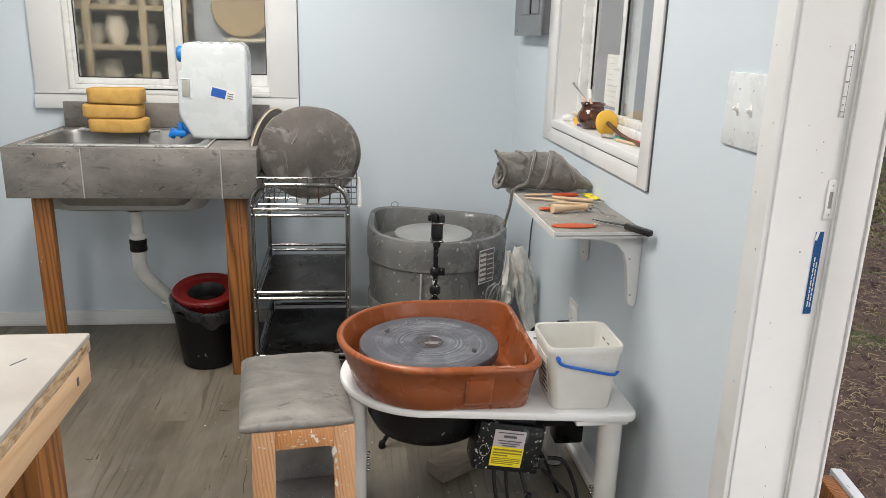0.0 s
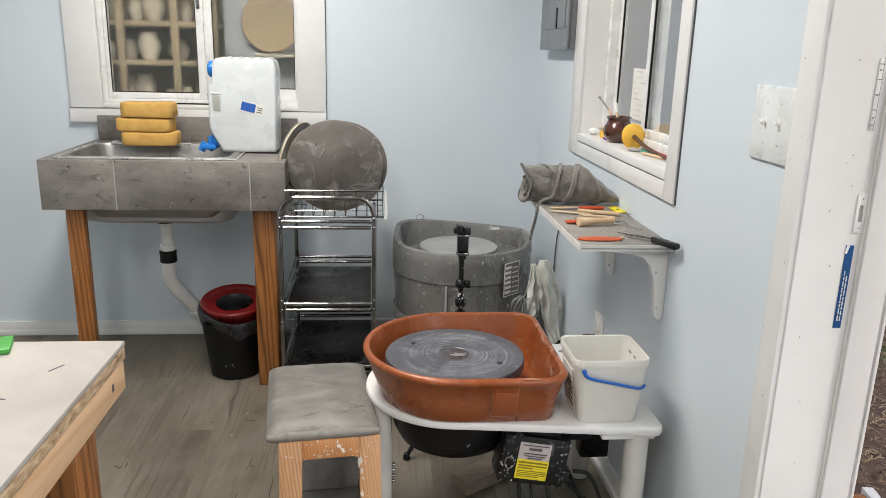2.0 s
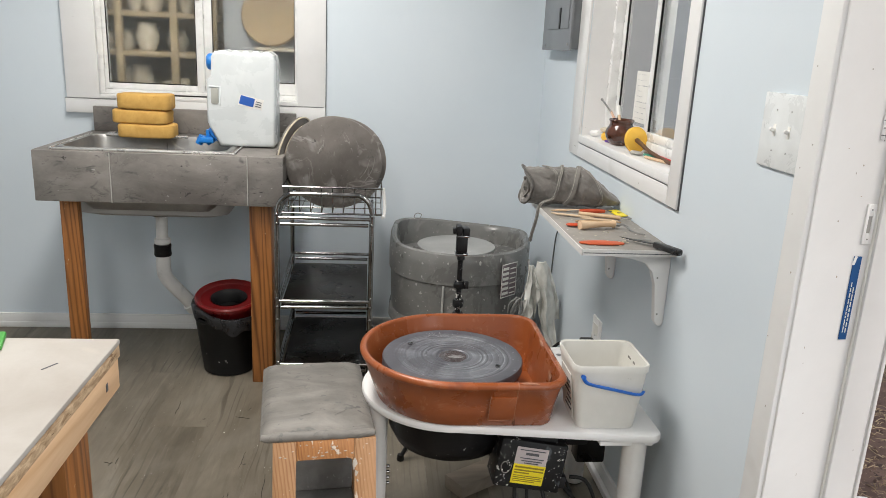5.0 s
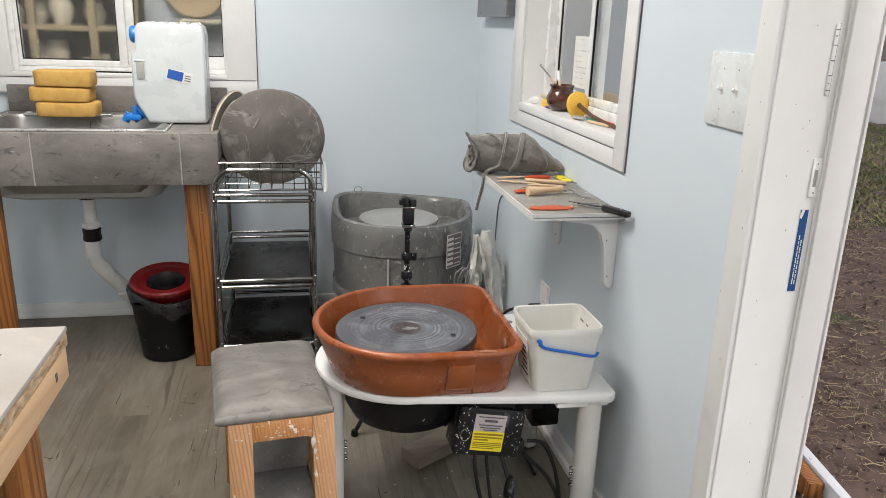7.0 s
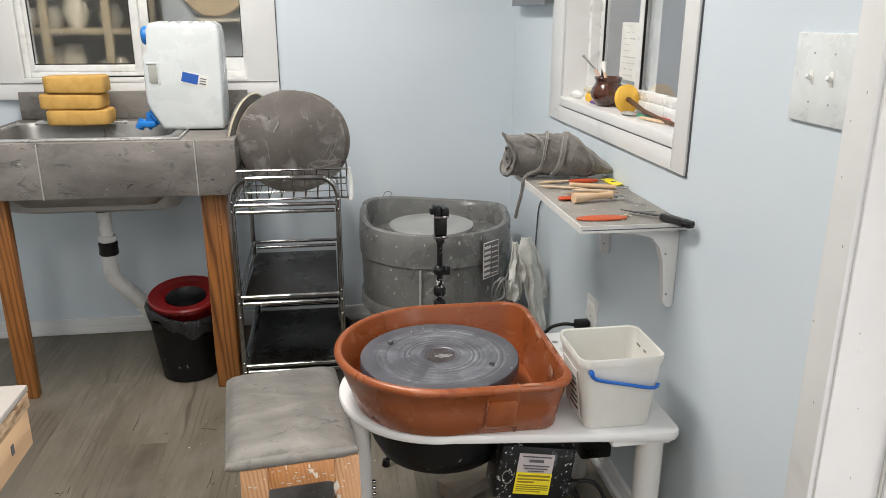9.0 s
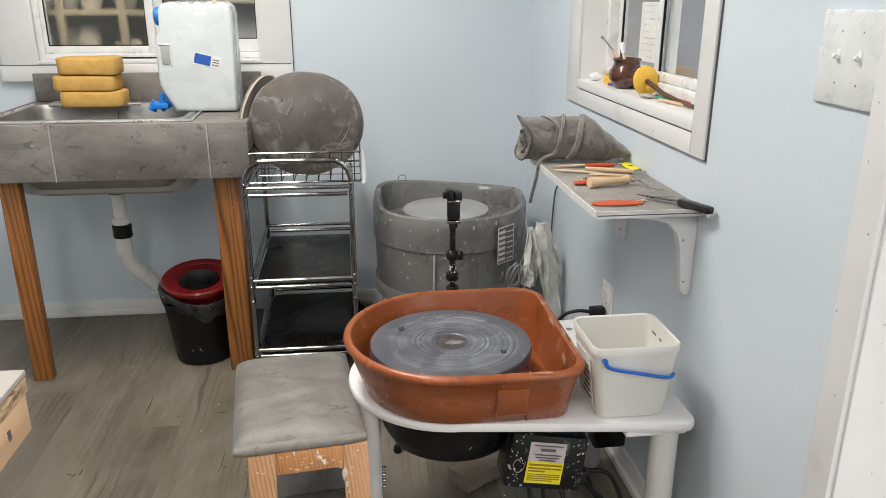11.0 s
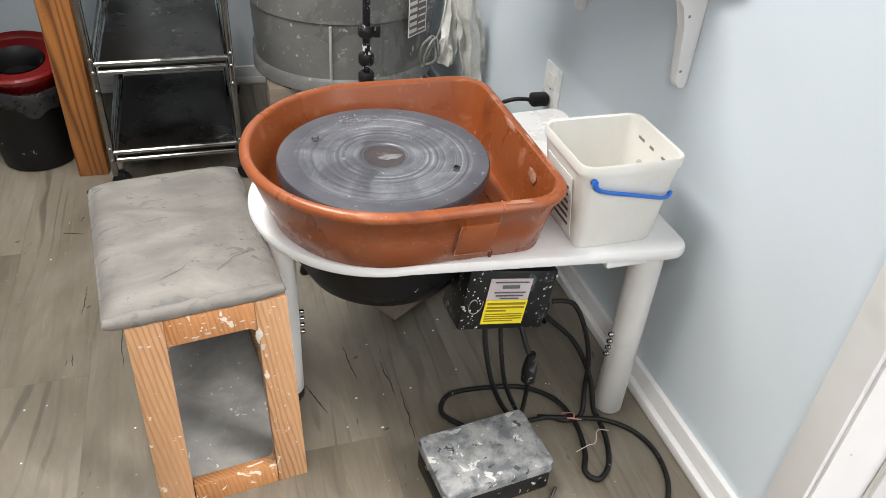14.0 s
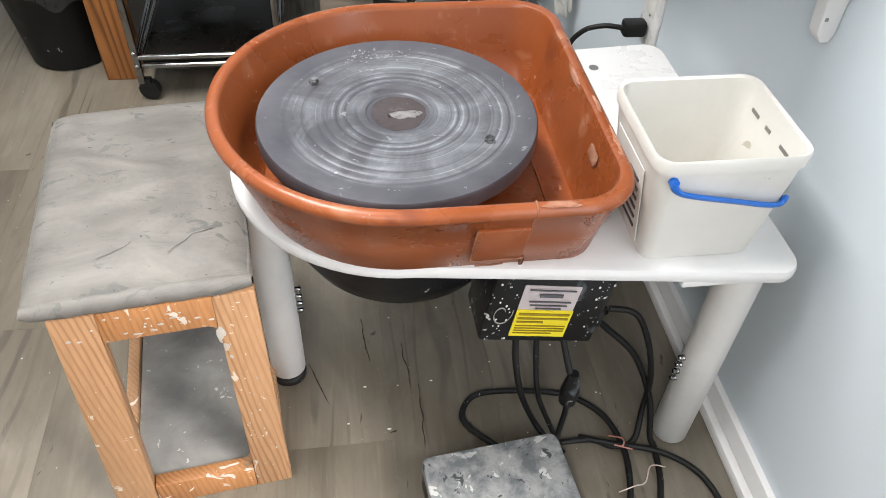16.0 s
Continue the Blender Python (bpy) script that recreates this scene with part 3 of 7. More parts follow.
def window_east():
    w = thing("window_2", EX, 2.24, 0.968, "white sliding window with a deep sill and mitred casing", "window", kind="structure")
    x = EX
    y0, y1, z0, z1 = EW
    ZB = 0.898
    part("casing", box(x - 0.009, x, y0 - 0.064, y0, ZB, 2.07, 0.002), WHITE, w)
    part("casing", box(x - 0.009, x, y1, y1 + 0.115, ZB, 2.07, 0.002), WHITE, w)
    part("casing", box(x - 0.009, x, y0 + 0.0008, y1 - 0.0008, ZB, z0 - 0.0225, 0.002), WHITE, w)
    part("sill_nosing", box(x - 0.0095, x, y0 + 0.0008, y1 - 0.0008, z0 - 0.0205, z0 + 0.006, 0.002), WHITE, w)
    part("casing", box(x - 0.009, x, y0 + 0.0008, y1 - 0.0008, 1.95, 2.07, 0.002), WHITE, w)
    part("window_sill", box(x + 0.001, x + 0.112, y0 + 0.006, y1 - 0.006, z0 + 0.001, z0 + 0.005, 0.0), WHITE, w)
    part("reveal", box(x + 0.001, x + 0.112, y1 - 0.0055, y1 - 0.001, z0 + 0.001, z1 - 0.001), WHITE, w)
    part("reveal", box(x + 0.001, x + 0.112, y0 + 0.001, y0 + 0.0055, z0 + 0.001, z1 - 0.001), WHITE, w)
    # ink-dark strips draw thin lines along the casing's edges
    part("caulk_line", box(x - 0.004, x - 0.0002, y0 - 0.064, y1 + 0.115, ZB - 0.0022, ZB - 0.0002), INK, w, "thin dark gap round the casing")
    part("caulk_line", box(x - 0.004, x - 0.0002, y0 - 0.0662, y0 - 0.0642, ZB - 0.0022, 2.07), INK, w)
    part("caulk_line", box(x - 0.0098, x - 0.0092, y0 + 0.001, y1 - 0.03, z0 - 0.0224, z0 - 0.0206), INK, w)
    fr = None
    for a, b in ((y0 + 0.006, y0 + 0.028), (y1 - 0.03, y1 - 0.006)):
        fr = box(x + 0.075, x + 0.13, a, b, z0 + 0.0055, z1 - 0.002, 0.003, bm=fr)
    fr = box(x + 0.075, x + 0.13, y0 + 0.028, y1 - 0.03, z0 + 0.0055, z0 + 0.04, 0.003, bm=fr)
    fr = box(x + 0.075, x + 0.13, y0 + 0.028, y1 - 0.03, z1 - 0.04, z1, 0.003, bm=fr)
    part("window_frame", fr, UPVC, w)
    for a, b, xx in ((2.225, y1 - 0.031, x + 0.113), (y0 + 0.03, 2.275, x + 0.09)):
        s = 0.024
        sash = box(xx - 0.011, xx + 0.011, a, a + 0.045, z0 + 0.041, z1 - 0.041, 0.003)
        sash = box(xx - 0.011, xx + 0.011, b - 0.03, b, z0 + 0.041, z1 - 0.041, 0.003, bm=sash)
        sash = box(xx - 0.011, xx + 0.011, a + 0.045, b - 0.03, z0 + 0.041, z0 + 0.041 + s, 0.003, bm=sash)
        sash = box(xx - 0.011, xx + 0.011, a + 0.045, b - 0.03, z1 - 0.041 - s, z1 - 0.041, 0.003, bm=sash)
        sash = part("sash", sash, UPVC, w)
        part("gasket", box(xx - 0.0085, xx - 0.0025, b - 0.0335, b - 0.0302, z0 + 0.066, z1 - 0.066), RUBBER, sash, "thin black glazing gasket")
        part("gasket", box(xx - 0.0085, xx - 0.0025, a + 0.0452, a + 0.0478, z0 + 0.066, z1 - 0.066), RUBBER, sash)
        pane = part("pane", box(xx - 0.002, xx + 0.002, a + 0.04, b - 0.025, z0 + 0.06, z1 - 0.06), GLASS, sash, "clear glass pane")


window_north()
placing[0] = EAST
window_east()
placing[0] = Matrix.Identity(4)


def doorway():
    d = thing("door_1", WX, 1.19, 0.0, "open doorway with white painted casing and jamb", "doorway", kind="structure")
    x, face = WX, 1.187
    part("casing", box(x - 0.013, x, 1.192, 1.249, 0.0, 2.11, 0.004), WHITE, d, "chipped white painted casing board")
    part("casing", box(x - 0.013, x, DR[0] - 0.058, DR[0], 0.0, 2.11, 0.004), WHITE, d)
    part("casing", box(x - 0.013, x, DR[0] + 0.001, 1.191, 2.052, 2.11, 0.004), WHITE, d)
    part("jamb", box(x - 0.004, 0.842, face, DR[1] - 0.001, 0.0, 2.05, 0.002), WHITE, d, "white painted jamb with flecks of dirt")
    part("door_stop", box(0.7895, 0.842, face - 0.011, face - 0.0005, 0.0, 2.03, 0.003), WHITE, d)
    part("weather_strip", box(0.7865, 0.789, face - 0.006, face - 0.0005, 0.0, 2.03, 0.0008), PAPER, d, "pale foam weather strip")
    part("outer_trim", box(0.8425, 0.8565, face - 0.007, DR[1] + 0.06, -0.1, 2.1, 0.003), WHITE, d)
    part("outer_bead", box(0.846, 0.851, face - 0.012, face - 0.0075, -0.1, 2.03, 0.001), WHITE, d)
    part("jamb", box(x - 0.004, 0.842, DR[0] + 0.001, DR[0] + 0.022, 0.0, 2.05, 0.003), WHITE, d)
    part("jamb", box(x - 0.004, 0.842, DR[0] + 0.023, face - 0.012, 2.031, 2.05, 0.003), WHITE, d)
    part("threshold", box(x + 0.005, 0.842, DR[0] + 0.023, face - 0.012, -0.003, 0.014, 0.004), STEEL, d, "worn metal threshold strip")
    hinge = part("hinge", box(0.767, 0.7745, face - 0.002, face, 1.141, 1.2535, 0.0006), WHITE, d, "painted-over door hinge leaf")
    part("hinge_gap", box(0.7748, 0.7758, face - 0.0006, face + 0.0002, 1.139, 1.2545), INK, hinge)
    for k in range(5):
        z = 1.148 + 0.024 * k
        part("knuckle_joint", box(0.767, 0.7745, face - 0.0026, face - 0.0021, z, z + 0.0012), INK, hinge)
    for z in (1.16, 1.196, 1.235):
        part("screw", box(0.769, 0.7715, face - 0.003, face - 0.002, z - 0.0012, z + 0.0012), STEEL, hinge)
    st = box(0.769, 0.774, face - 0.0025, face, 0.969, 1.036, 0.0006)
    st = box(0.781, 0.7862, face - 0.0025, face, 0.969, 1.036, 0.0006, bm=st)
    st = box(0.774, 0.781, face - 0.0025, face, 0.969, 0.987, 0.0006, bm=st)
    st = box(0.774, 0.781, face - 0.0025, face, 1.016, 1.036, 0.0006, bm=st)
    st = part("strike_plate", st, UPVC, d, "metal strike plate with an open slot")
    # grey filler puts the slot's shade into colour
    part("slot", box(0.7742, 0.7808, face - 0.0008, face + 0.0002, 0.9872, 1.0158), plain("slot_shade_paint", (0.35, 0.34, 0.32), 0.7), st)
    for z in (0.977, 1.027):
        part("screw", box(0.7763, 0.7787, face - 0.0032, face - 0.0026, z - 0.0012, z + 0.0012), STEEL, st)
    sticker = part("sticker", box(0.7625, 0.7765, face - 0.0014, face - 0.0004, 0.799, 0.947), LABELBLUE, d, "dark blue printed sticker, torn at the top")
    part("torn_corner", box(0.7622, 0.7672, face - 0.0018, face - 0.0015, 0.932, 0.9475, 0.0, spin(0.765, face, 0.94, 14, "Y")), WHITE, sticker)
    rnd = random.Random(2)
    for k in range(2):
        z = 0.812
        while z < 0.9 - 0.01 * k:
            l = rnd.uniform(0.004, 0.011)
            part("printed_word", box(0.7665 + 0.0045 * k, 0.768 + 0.0045 * k, face - 0.0022, face - 0.0015, z, z + l), PAPER, sticker)
            z += l + 0.0022
    chips = None
    for k in range(16):
        z, y = rnd.uniform(0.1, 1.3), rnd.uniform(1.196, 1.245)
        chips = box(x - 0.0138, x - 0.0132, y, y + rnd.uniform(0.0006, 0.002), z, z + rnd.uniform(0.001, 0.004), bm=chips) if k % 2 else chips
        xx = rnd.uniform(0.69, 0.755)
        chips = box(xx, xx + rnd.uniform(0.0006, 0.0022), face - 0.0008, face - 0.0002, z, z + rnd.uniform(0.001, 0.004), bm=chips)
    part("paint_chips", chips, plain("bare_chip", (0.4, 0.36, 0.31), 0.8), d, "dark chips in the white paint", kind="stuff")


doorway()


# ---- sink corner ----
def sink_unit():
    s = thing("sink_counter", -0.745, 2.93, 0.0, "grey clay-stained laminate sink counter on wooden post legs", "sink")
    x0, x1, y0, y1, zt, zb = -1.16, -0.338, 2.66, 3.215, 0.858, 0.685
    bx0, bx1, by0, by1 = -1.095, -0.545, 2.715, 3.08
    # the top is a frame round the basin
    top = box(x0, bx0, y0, y1, zt - 0.03, zt, 0.003)
    top = box(bx1, x1, y0, y1, zt - 0.03, zt, 0.003, bm=top)
    top = box(bx0, bx1, y0, by0, zt - 0.03, zt, 0.003, bm=top)
    top = box(bx0, bx1, by1, y1, zt - 0.03, zt, 0.003, bm=top)
    part("counter_top", top, CLAYBOARD, s)
    part("apron_front", box(x0, -0.912, y0 - 0.012, y0 + 0.006, zb, zt - 0.001, 0.003), CLAYBOARD, s)
    part("apron_front", box(-0.909, -0.460, y0 - 0.013, y0 + 0.006, zb, zt - 0.001, 0.003), CLAYBOARD, s)
    part("apron_front", box(-0.457, x1, y0 - 0.012, y0 + 0.006, zb, zt - 0.001, 0.003), CLAYBOARD, s)
    for xs in (-0.9105, -0.4585):
        part("seam_strip", box(xs - 0.0014, xs + 0.0014, y0 - 0.015, y0 - 0.011, zb, zt - 0.004), plain("pale_seam", (0.5, 0.49, 0.46), 0.5), s)
    part("apron_side", box(x1 - 0.018, x1 + 0.001, y0 + 0.007, y1, zb, zt - 0.031, 0.003), CLAYBOARD, s)
    part("apron_side", box(x0 - 0.001, x0 + 0.018, y0 + 0.007, y1, zb, zt - 0.031, 0.003), CLAYBOARD, s)
    part("splashback", box(-1.142, -0.345, y1 - 0.022, y1 - 0.002, zt + 0.001, 0.957, 0.003), CLAYBOARD, s)
    # steel basin with a rolled rim and a curved bowl under the counter
    rings = []
    for inset, z in ((-0.022, zt + 0.001), (-0.018, zt + 0.005), (-0.002, zt + 0.004), (0.004, zt - 0.01), (0.02, zt - 0.18), (0.055, zt - 0.225)):
        rings.append([(px, py, z) for px, py in round_rect(bx0 + inset, bx1 - inset, by0 + inset, by1 - inset, 0.05)])
    basin = part("basin", loft(rings, False, True), STEEL, s, "stainless steel sink basin with a rolled rim")
    rings = []
    for inset, z in ((0.0, zt - 0.05), (0.002, zt - 0.2), (0.012, zt - 0.243), (0.05, zt - 0.258)):
        rings.append([(px, py, z) for px, py in round_rect(bx0 + inset, bx1 - inset + 0.0, by0 + 0.06 + inset, by1 - inset, 0.05)])
    part("bowl_underside", loft(rings, False, True), surface("grey_sprayed_steel", (0.36, 0.355, 0.345), (0.45, 0.445, 0.43), 0.6, scale=8), s, "grey coated underside of the basin")
    rail = tube([(bx0 + 0.05, by1 - 0.035, zt + 0.006), (bx1 - 0.2, by1 - 0.03, zt + 0.006)], 0.006)
    part("rim_rail", rail, BRIGHT, basin, "bright rim edge")
    part("rim_rail", tube([(bx0 - 0.012, y0 + 0.006, zt + 0.004), (bx1 + 0.04, y0 + 0.006, zt + 0.004)], 0.0038, 8), BRIGHT, basin)
    part("rim_rail", tube([(bx1 + 0.042, y0 + 0.008, zt + 0.004), (bx1 + 0.03, by1 - 0.02, zt + 0.004)], 0.0034, 8), BRIGHT, basin)
    part("rim_rail", tube([(bx0 - 0.014, y0 + 0.008, zt + 0.004), (bx0 - 0.02, by1 + 0.01, zt + 0.004)], 0.0034, 8), BRIGHT, basin)
    part("basin_seam", tube([(-0.83, by1 - 0.006, zt - 0.02), (-0.83, by1 - 0.018, zt - 0.17)], 0.0012, 6), INK, basin, "dark joint in the basin wall")
    part("soap_dish", loft([[(-1.0 + r * math.cos(q), by1 + 0.03 + 0.55 * r * math.sin(q), z) for q in np.linspace(0, 2 * math.pi, 33)[:-1]] for r, z in ((0.05, zt + 0.001), (0.062, zt + 0.006), (0.06, zt + 0.009), (0.045, zt + 0.005))]), BRIGHT, s, "shallow pale steel dish on the sink ledge")
    for a, b, dp in ((-0.462, -0.385, 0.078), (-1.102, -1.042, 0.038)):
        part("leg", box(a, b, 2.694, 2.694 + dp, 0.0, zb - 0.001, 0.004), FIR, s, "orange-brown grained wooden post")
    fl = lathe([(0.036, 0.575), (0.04, 0.58), (0.04, 0.592), (0.03, 0.598)], -0.832, 2.95, 28)
    part("drain_flange", fl, CHROME, s, "chrome drain flange")
    part("drain_pipe", tube([(-0.832, 2.95, 0.58), (-0.833, 2.95, 0.475)], 0.022, 20), PVC, s, "white plastic drain pipe")
    part("pipe_collar", lathe([(0.026, 0.462), (0.03, 0.466), (0.03, 0.482), (0.026, 0.486)], -0.833, 2.95, 20), PVC, s)
    part("rubber_coupling", lathe([(0.03, 0.415), (0.033, 0.42), (0.031, 0.44), (0.033, 0.458), (0.03, 0.462)], -0.833, 2.95, 20), RUBBER, s, "black rubber coupling with clamps")
    elbow = tube([(-0.833, 2.95, 0.415), (-0.833, 2.95, 0.36), (-0.828, 2.952, 0.33), (-0.805, 2.965, 0.29), (-0.76, 2.99, 0.225), (-0.735, 3.005, 0.185)], 0.027, 18, curved=True)
    part("drain_elbow", elbow, PVC, s, "grey-white angled waste pipe")
    part("pipe_collar", tube([(-0.748, 2.997, 0.205), (-0.732, 3.007, 0.18)], 0.033, 18), PVC, s)
    part("drain_pipe", tube([(-0.735, 3.005, 0.185), (-0.71, 3.06, 0.11), (-0.71, 3.2, 0.07), (-0.71, 3.248, 0.07)], 0.025, 16, curved=True), PVC, s)


sink_unit()


def sponge(x, y, z, sx, sy, sz, deg):
    t = thing("sponge", x, y, z, "rectangular yellow-ochre sponge stacked on the sink rim", "sponge", "sponge stack")
    bm = prism(round_rect(x - sx / 2, x + sx / 2, y - sy / 2, y + sy / 2, 0.028), z, z + sz, 0.007)
    bmesh.ops.subdivide_edges(bm, edges=bm.edges[:], cuts=1)
    for v in bm.verts:
        v.co += 0.0016 * noise.noise_vector(v.co * 34) + 0.003 * noise.noise_vector(v.co * 9)
        if v.co.z < z:
            v.co.z = z
    bm.transform(spin(x, y, z, deg))
    part("foam_block", bm, SPONGE, t)


sponge(-0.888, 3.04, 0.864, 0.205, 0.122, 0.05, 2)
sponge(-0.906, 3.045, 0.917, 0.205, 0.122, 0.048, -3)
sponge(-0.892, 3.045, 0.969, 0.195, 0.118, 0.056, 1)


def water_jug():
    j = thing("water_jug", -0.50, 2.92, 0.861, "translucent white water container with blue cap and tap", "water container")
    yc, hw = 2.925, 0.075
    # outline in x, z, with a chamfer at the tap corner; the grip's hollow is painted
    out = [(-0.585, 0.862), (-0.395, 0.862), (-0.388, 0.872), (-0.3865, 1.03), (-0.386, 1.165), (-0.392, 1.19)]
    for k in range(4):
        xk = -0.41 - 0.036 * k
        out += [(xk, 1.203), (xk - 0.014, 1.203), (xk - 0.018, 1.196), (xk - 0.03, 1.196)]
    out += [(-0.567, 1.203), (-0.598, 1.197), (-0.61, 1.18), (-0.612, 1.11), (-0.626, 1.1), (-0.629, 1.05), (-0.629, 0.952), (-0.622, 0.93)]

    def ring(y, inset):
        c = Vector((-0.51, 1.03))
        res = []
        for px, pz in out:
            q = c + (Vector((px, pz)) - c) * (1 - inset / 0.13)
            res.append((q.x, y, q.y))
        return res
    body = loft([ring(yc - hw, 0.011), ring(yc - hw + 0.0012, 0.0065), ring(yc - hw + 0.004, 0.003), ring(yc - hw + 0.008, 0.0009), ring(yc - hw + 0.014, 0), ring(yc + hw - 0.014, 0), ring(yc + hw - 0.004, 0.004), ring(yc + hw, 0.012)])
    body = part("container_body", body, JUG, j, "milky translucent plastic body")
    # darker plate paints the shaded grip hollow onto the solid body
    part("grip_hollow", prism(round_rect(-0.612, -0.586, 1.012, 1.07, 0.008), 0, 0.006, 0.001), plain("painted_grip_shade", (0.4, 0.4, 0.36), 0.5), body, "grey plate painted as the shade in the hand grip").matrix_basis = Matrix(((1, 0, 0, 0), (0, 0, 1, yc - hw - 0.003), (0, 1, 0, 0), (0, 0, 0, 1)))
    part("grip_rim", tube([(-0.582, yc - hw, 1.008), (-0.582, yc - hw, 1.074), (-0.616, yc - hw, 1.074)], 0.004, 8), JUG, body)
    cap = lathe([(0.026, -0.022), (0.029, -0.018), (0.029, 0.012), (0.024, 0.018)], 0, 0, 18)
    cap.transform(Matrix.Translation((-0.618, yc, 1.158)) @ Matrix.Rotation(radians(-90), 4, "Y"))
    part("cap", cap, CAPBLUE, j, "blue ribbed screw cap")
    tap = lathe([(0.024, 0), (0.026, 0.004), (0.026, 0.018), (0.016, 0.022), (0.014, 0.05)], 0, 0, 18)
    tap.transform(Matrix.Translation((-0.6, yc - 0.03, 0.905)) @ Matrix.Rotation(radians(-128), 4, "Y"))
    tap = box(-0.655, -0.612, yc - 0.06, yc - 0.01, 0.873, 0.889, 0.004, bm=tap)
    tap = box(-0.637, -0.625, yc - 0.045, yc - 0.025, 0.885, 0.912, 0.003, bm=tap)
    tap = tube([(-0.648, yc - 0.035, 0.892), (-0.66, yc - 0.035, 0.868)], 0.011, 12, bm=tap)
    tap.transform(Matrix.Translation((-0.62, yc - 0.03, 0.888)) @ Matrix.Scale(1.22, 4) @ Matrix.Translation((0.62, 0.03 - yc, -0.888)))
    part("tap", tap, CAPBLUE, j, "blue plastic spigot")
    lab = part("label", box(-0.515, -0.430, yc - hw - 0.0012, yc - hw - 0.0002, 1.004, 1.042, 0.0, spin(-0.47, yc, 1.02, 12, "Y")), PAPER, j, "torn blue and white paper label")
    part("label_print", box(-0.513, -0.462, yc - hw - 0.0022, yc - hw - 0.0013, 1.008, 1.039, 0.0, spin(-0.47, yc, 1.02, 14, "Y")), plain("label_blue_ink", (0.02, 0.1, 0.42), 0.5), lab)
    for k in range(3):
        part("label_print", box(-0.456, -0.436, yc - hw - 0.0022, yc - hw - 0.0013, 1.012 + 0.008 * k, 1.015 + 0.008 * k, 0.0, spin(-0.47, yc, 1.02, 12, "Y")), INK, lab)


water_jug()


def waste_bin():
    bx, by = -0.57, 2.838
    b = thing("rubbish_bin", bx, by, 0.0, "black plastic bin on the floor under the sink", "bin")
    part("bin_body", lathe([(0.09, 0.0), (0.096, 0.004), (0.108, 0.1), (0.122, 0.212), (0.126, 0.216), (0.126, 0.228), (0.118, 0.228), (0.116, 0.212), (0.09, 0.012)], bx, by, 44, True, True), surface("scuffed_black_bin", (0.004, 0.0043, 0.0046), (0.008, 0.0085, 0.009), 0.45, spec=0.25, scale=8, bump=0.1, spots=[((0.35, 0.35, 0.34), 55, 0.73)]), b)
    # the bag folded over the rim has an uneven hem and is pulled up on one side
    rings = []
    for r, z, w in ((0.117, 0.238, 0.0), (0.128, 0.24, 0.002), (0.133, 0.228, 0.004), (0.129, 0.196, 0.016)):
        ring = []
        for a in np.linspace(0, 2 * math.pi, 73)[:-1]:
            up = max(0.0, -math.cos(a - 0.25)) ** 2
            rr = r + w * 0.3 * math.sin(5 * a + 1) + 0.004 * up
            ring.append((bx + rr * math.cos(a), by + rr * math.sin(a), z + 0.042 * up + w * math.sin(3 * a + 2) + w * 0.5 * math.sin(11 * a)))
        rings.append(ring)
    part("bin_liner", loft(rings, False, False), surface("black_bag", (0.007, 0.007, 0.008), (0.022, 0.022, 0.024), 0.3, scale=30, bump=0.9, fine=60), b, "black plastic bag folded over the rim")
    tilt = spin(bx, by, 0.285, 10, "X")
    r = thing("red_basin", bx, by, 0.2, "red plastic bucket set askew inside the black bin", "bucket")
    part("bucket_wall", lathe([(0.088, 0.18), (0.1, 0.225), (0.112, 0.262), (0.121, 0.276), (0.126, 0.283), (0.126, 0.294), (0.121, 0.3), (0.113, 0.298), (0.104, 0.287), (0.07, 0.285), (0.067, 0.278), (0.064, 0.23)], bx + 0.003, by + 0.002, 48, True, True, m=tilt), REDP, r)
    part("dark_hole", lathe([(0.058, 0.2325), (0.062, 0.278), (0.067, 0.2865), (0.055, 0.272), (0.05, 0.236)], bx + 0.003, by + 0.002, 32, True, True, m=tilt), BLACK, r, "black well in the bucket")


waste_bin()


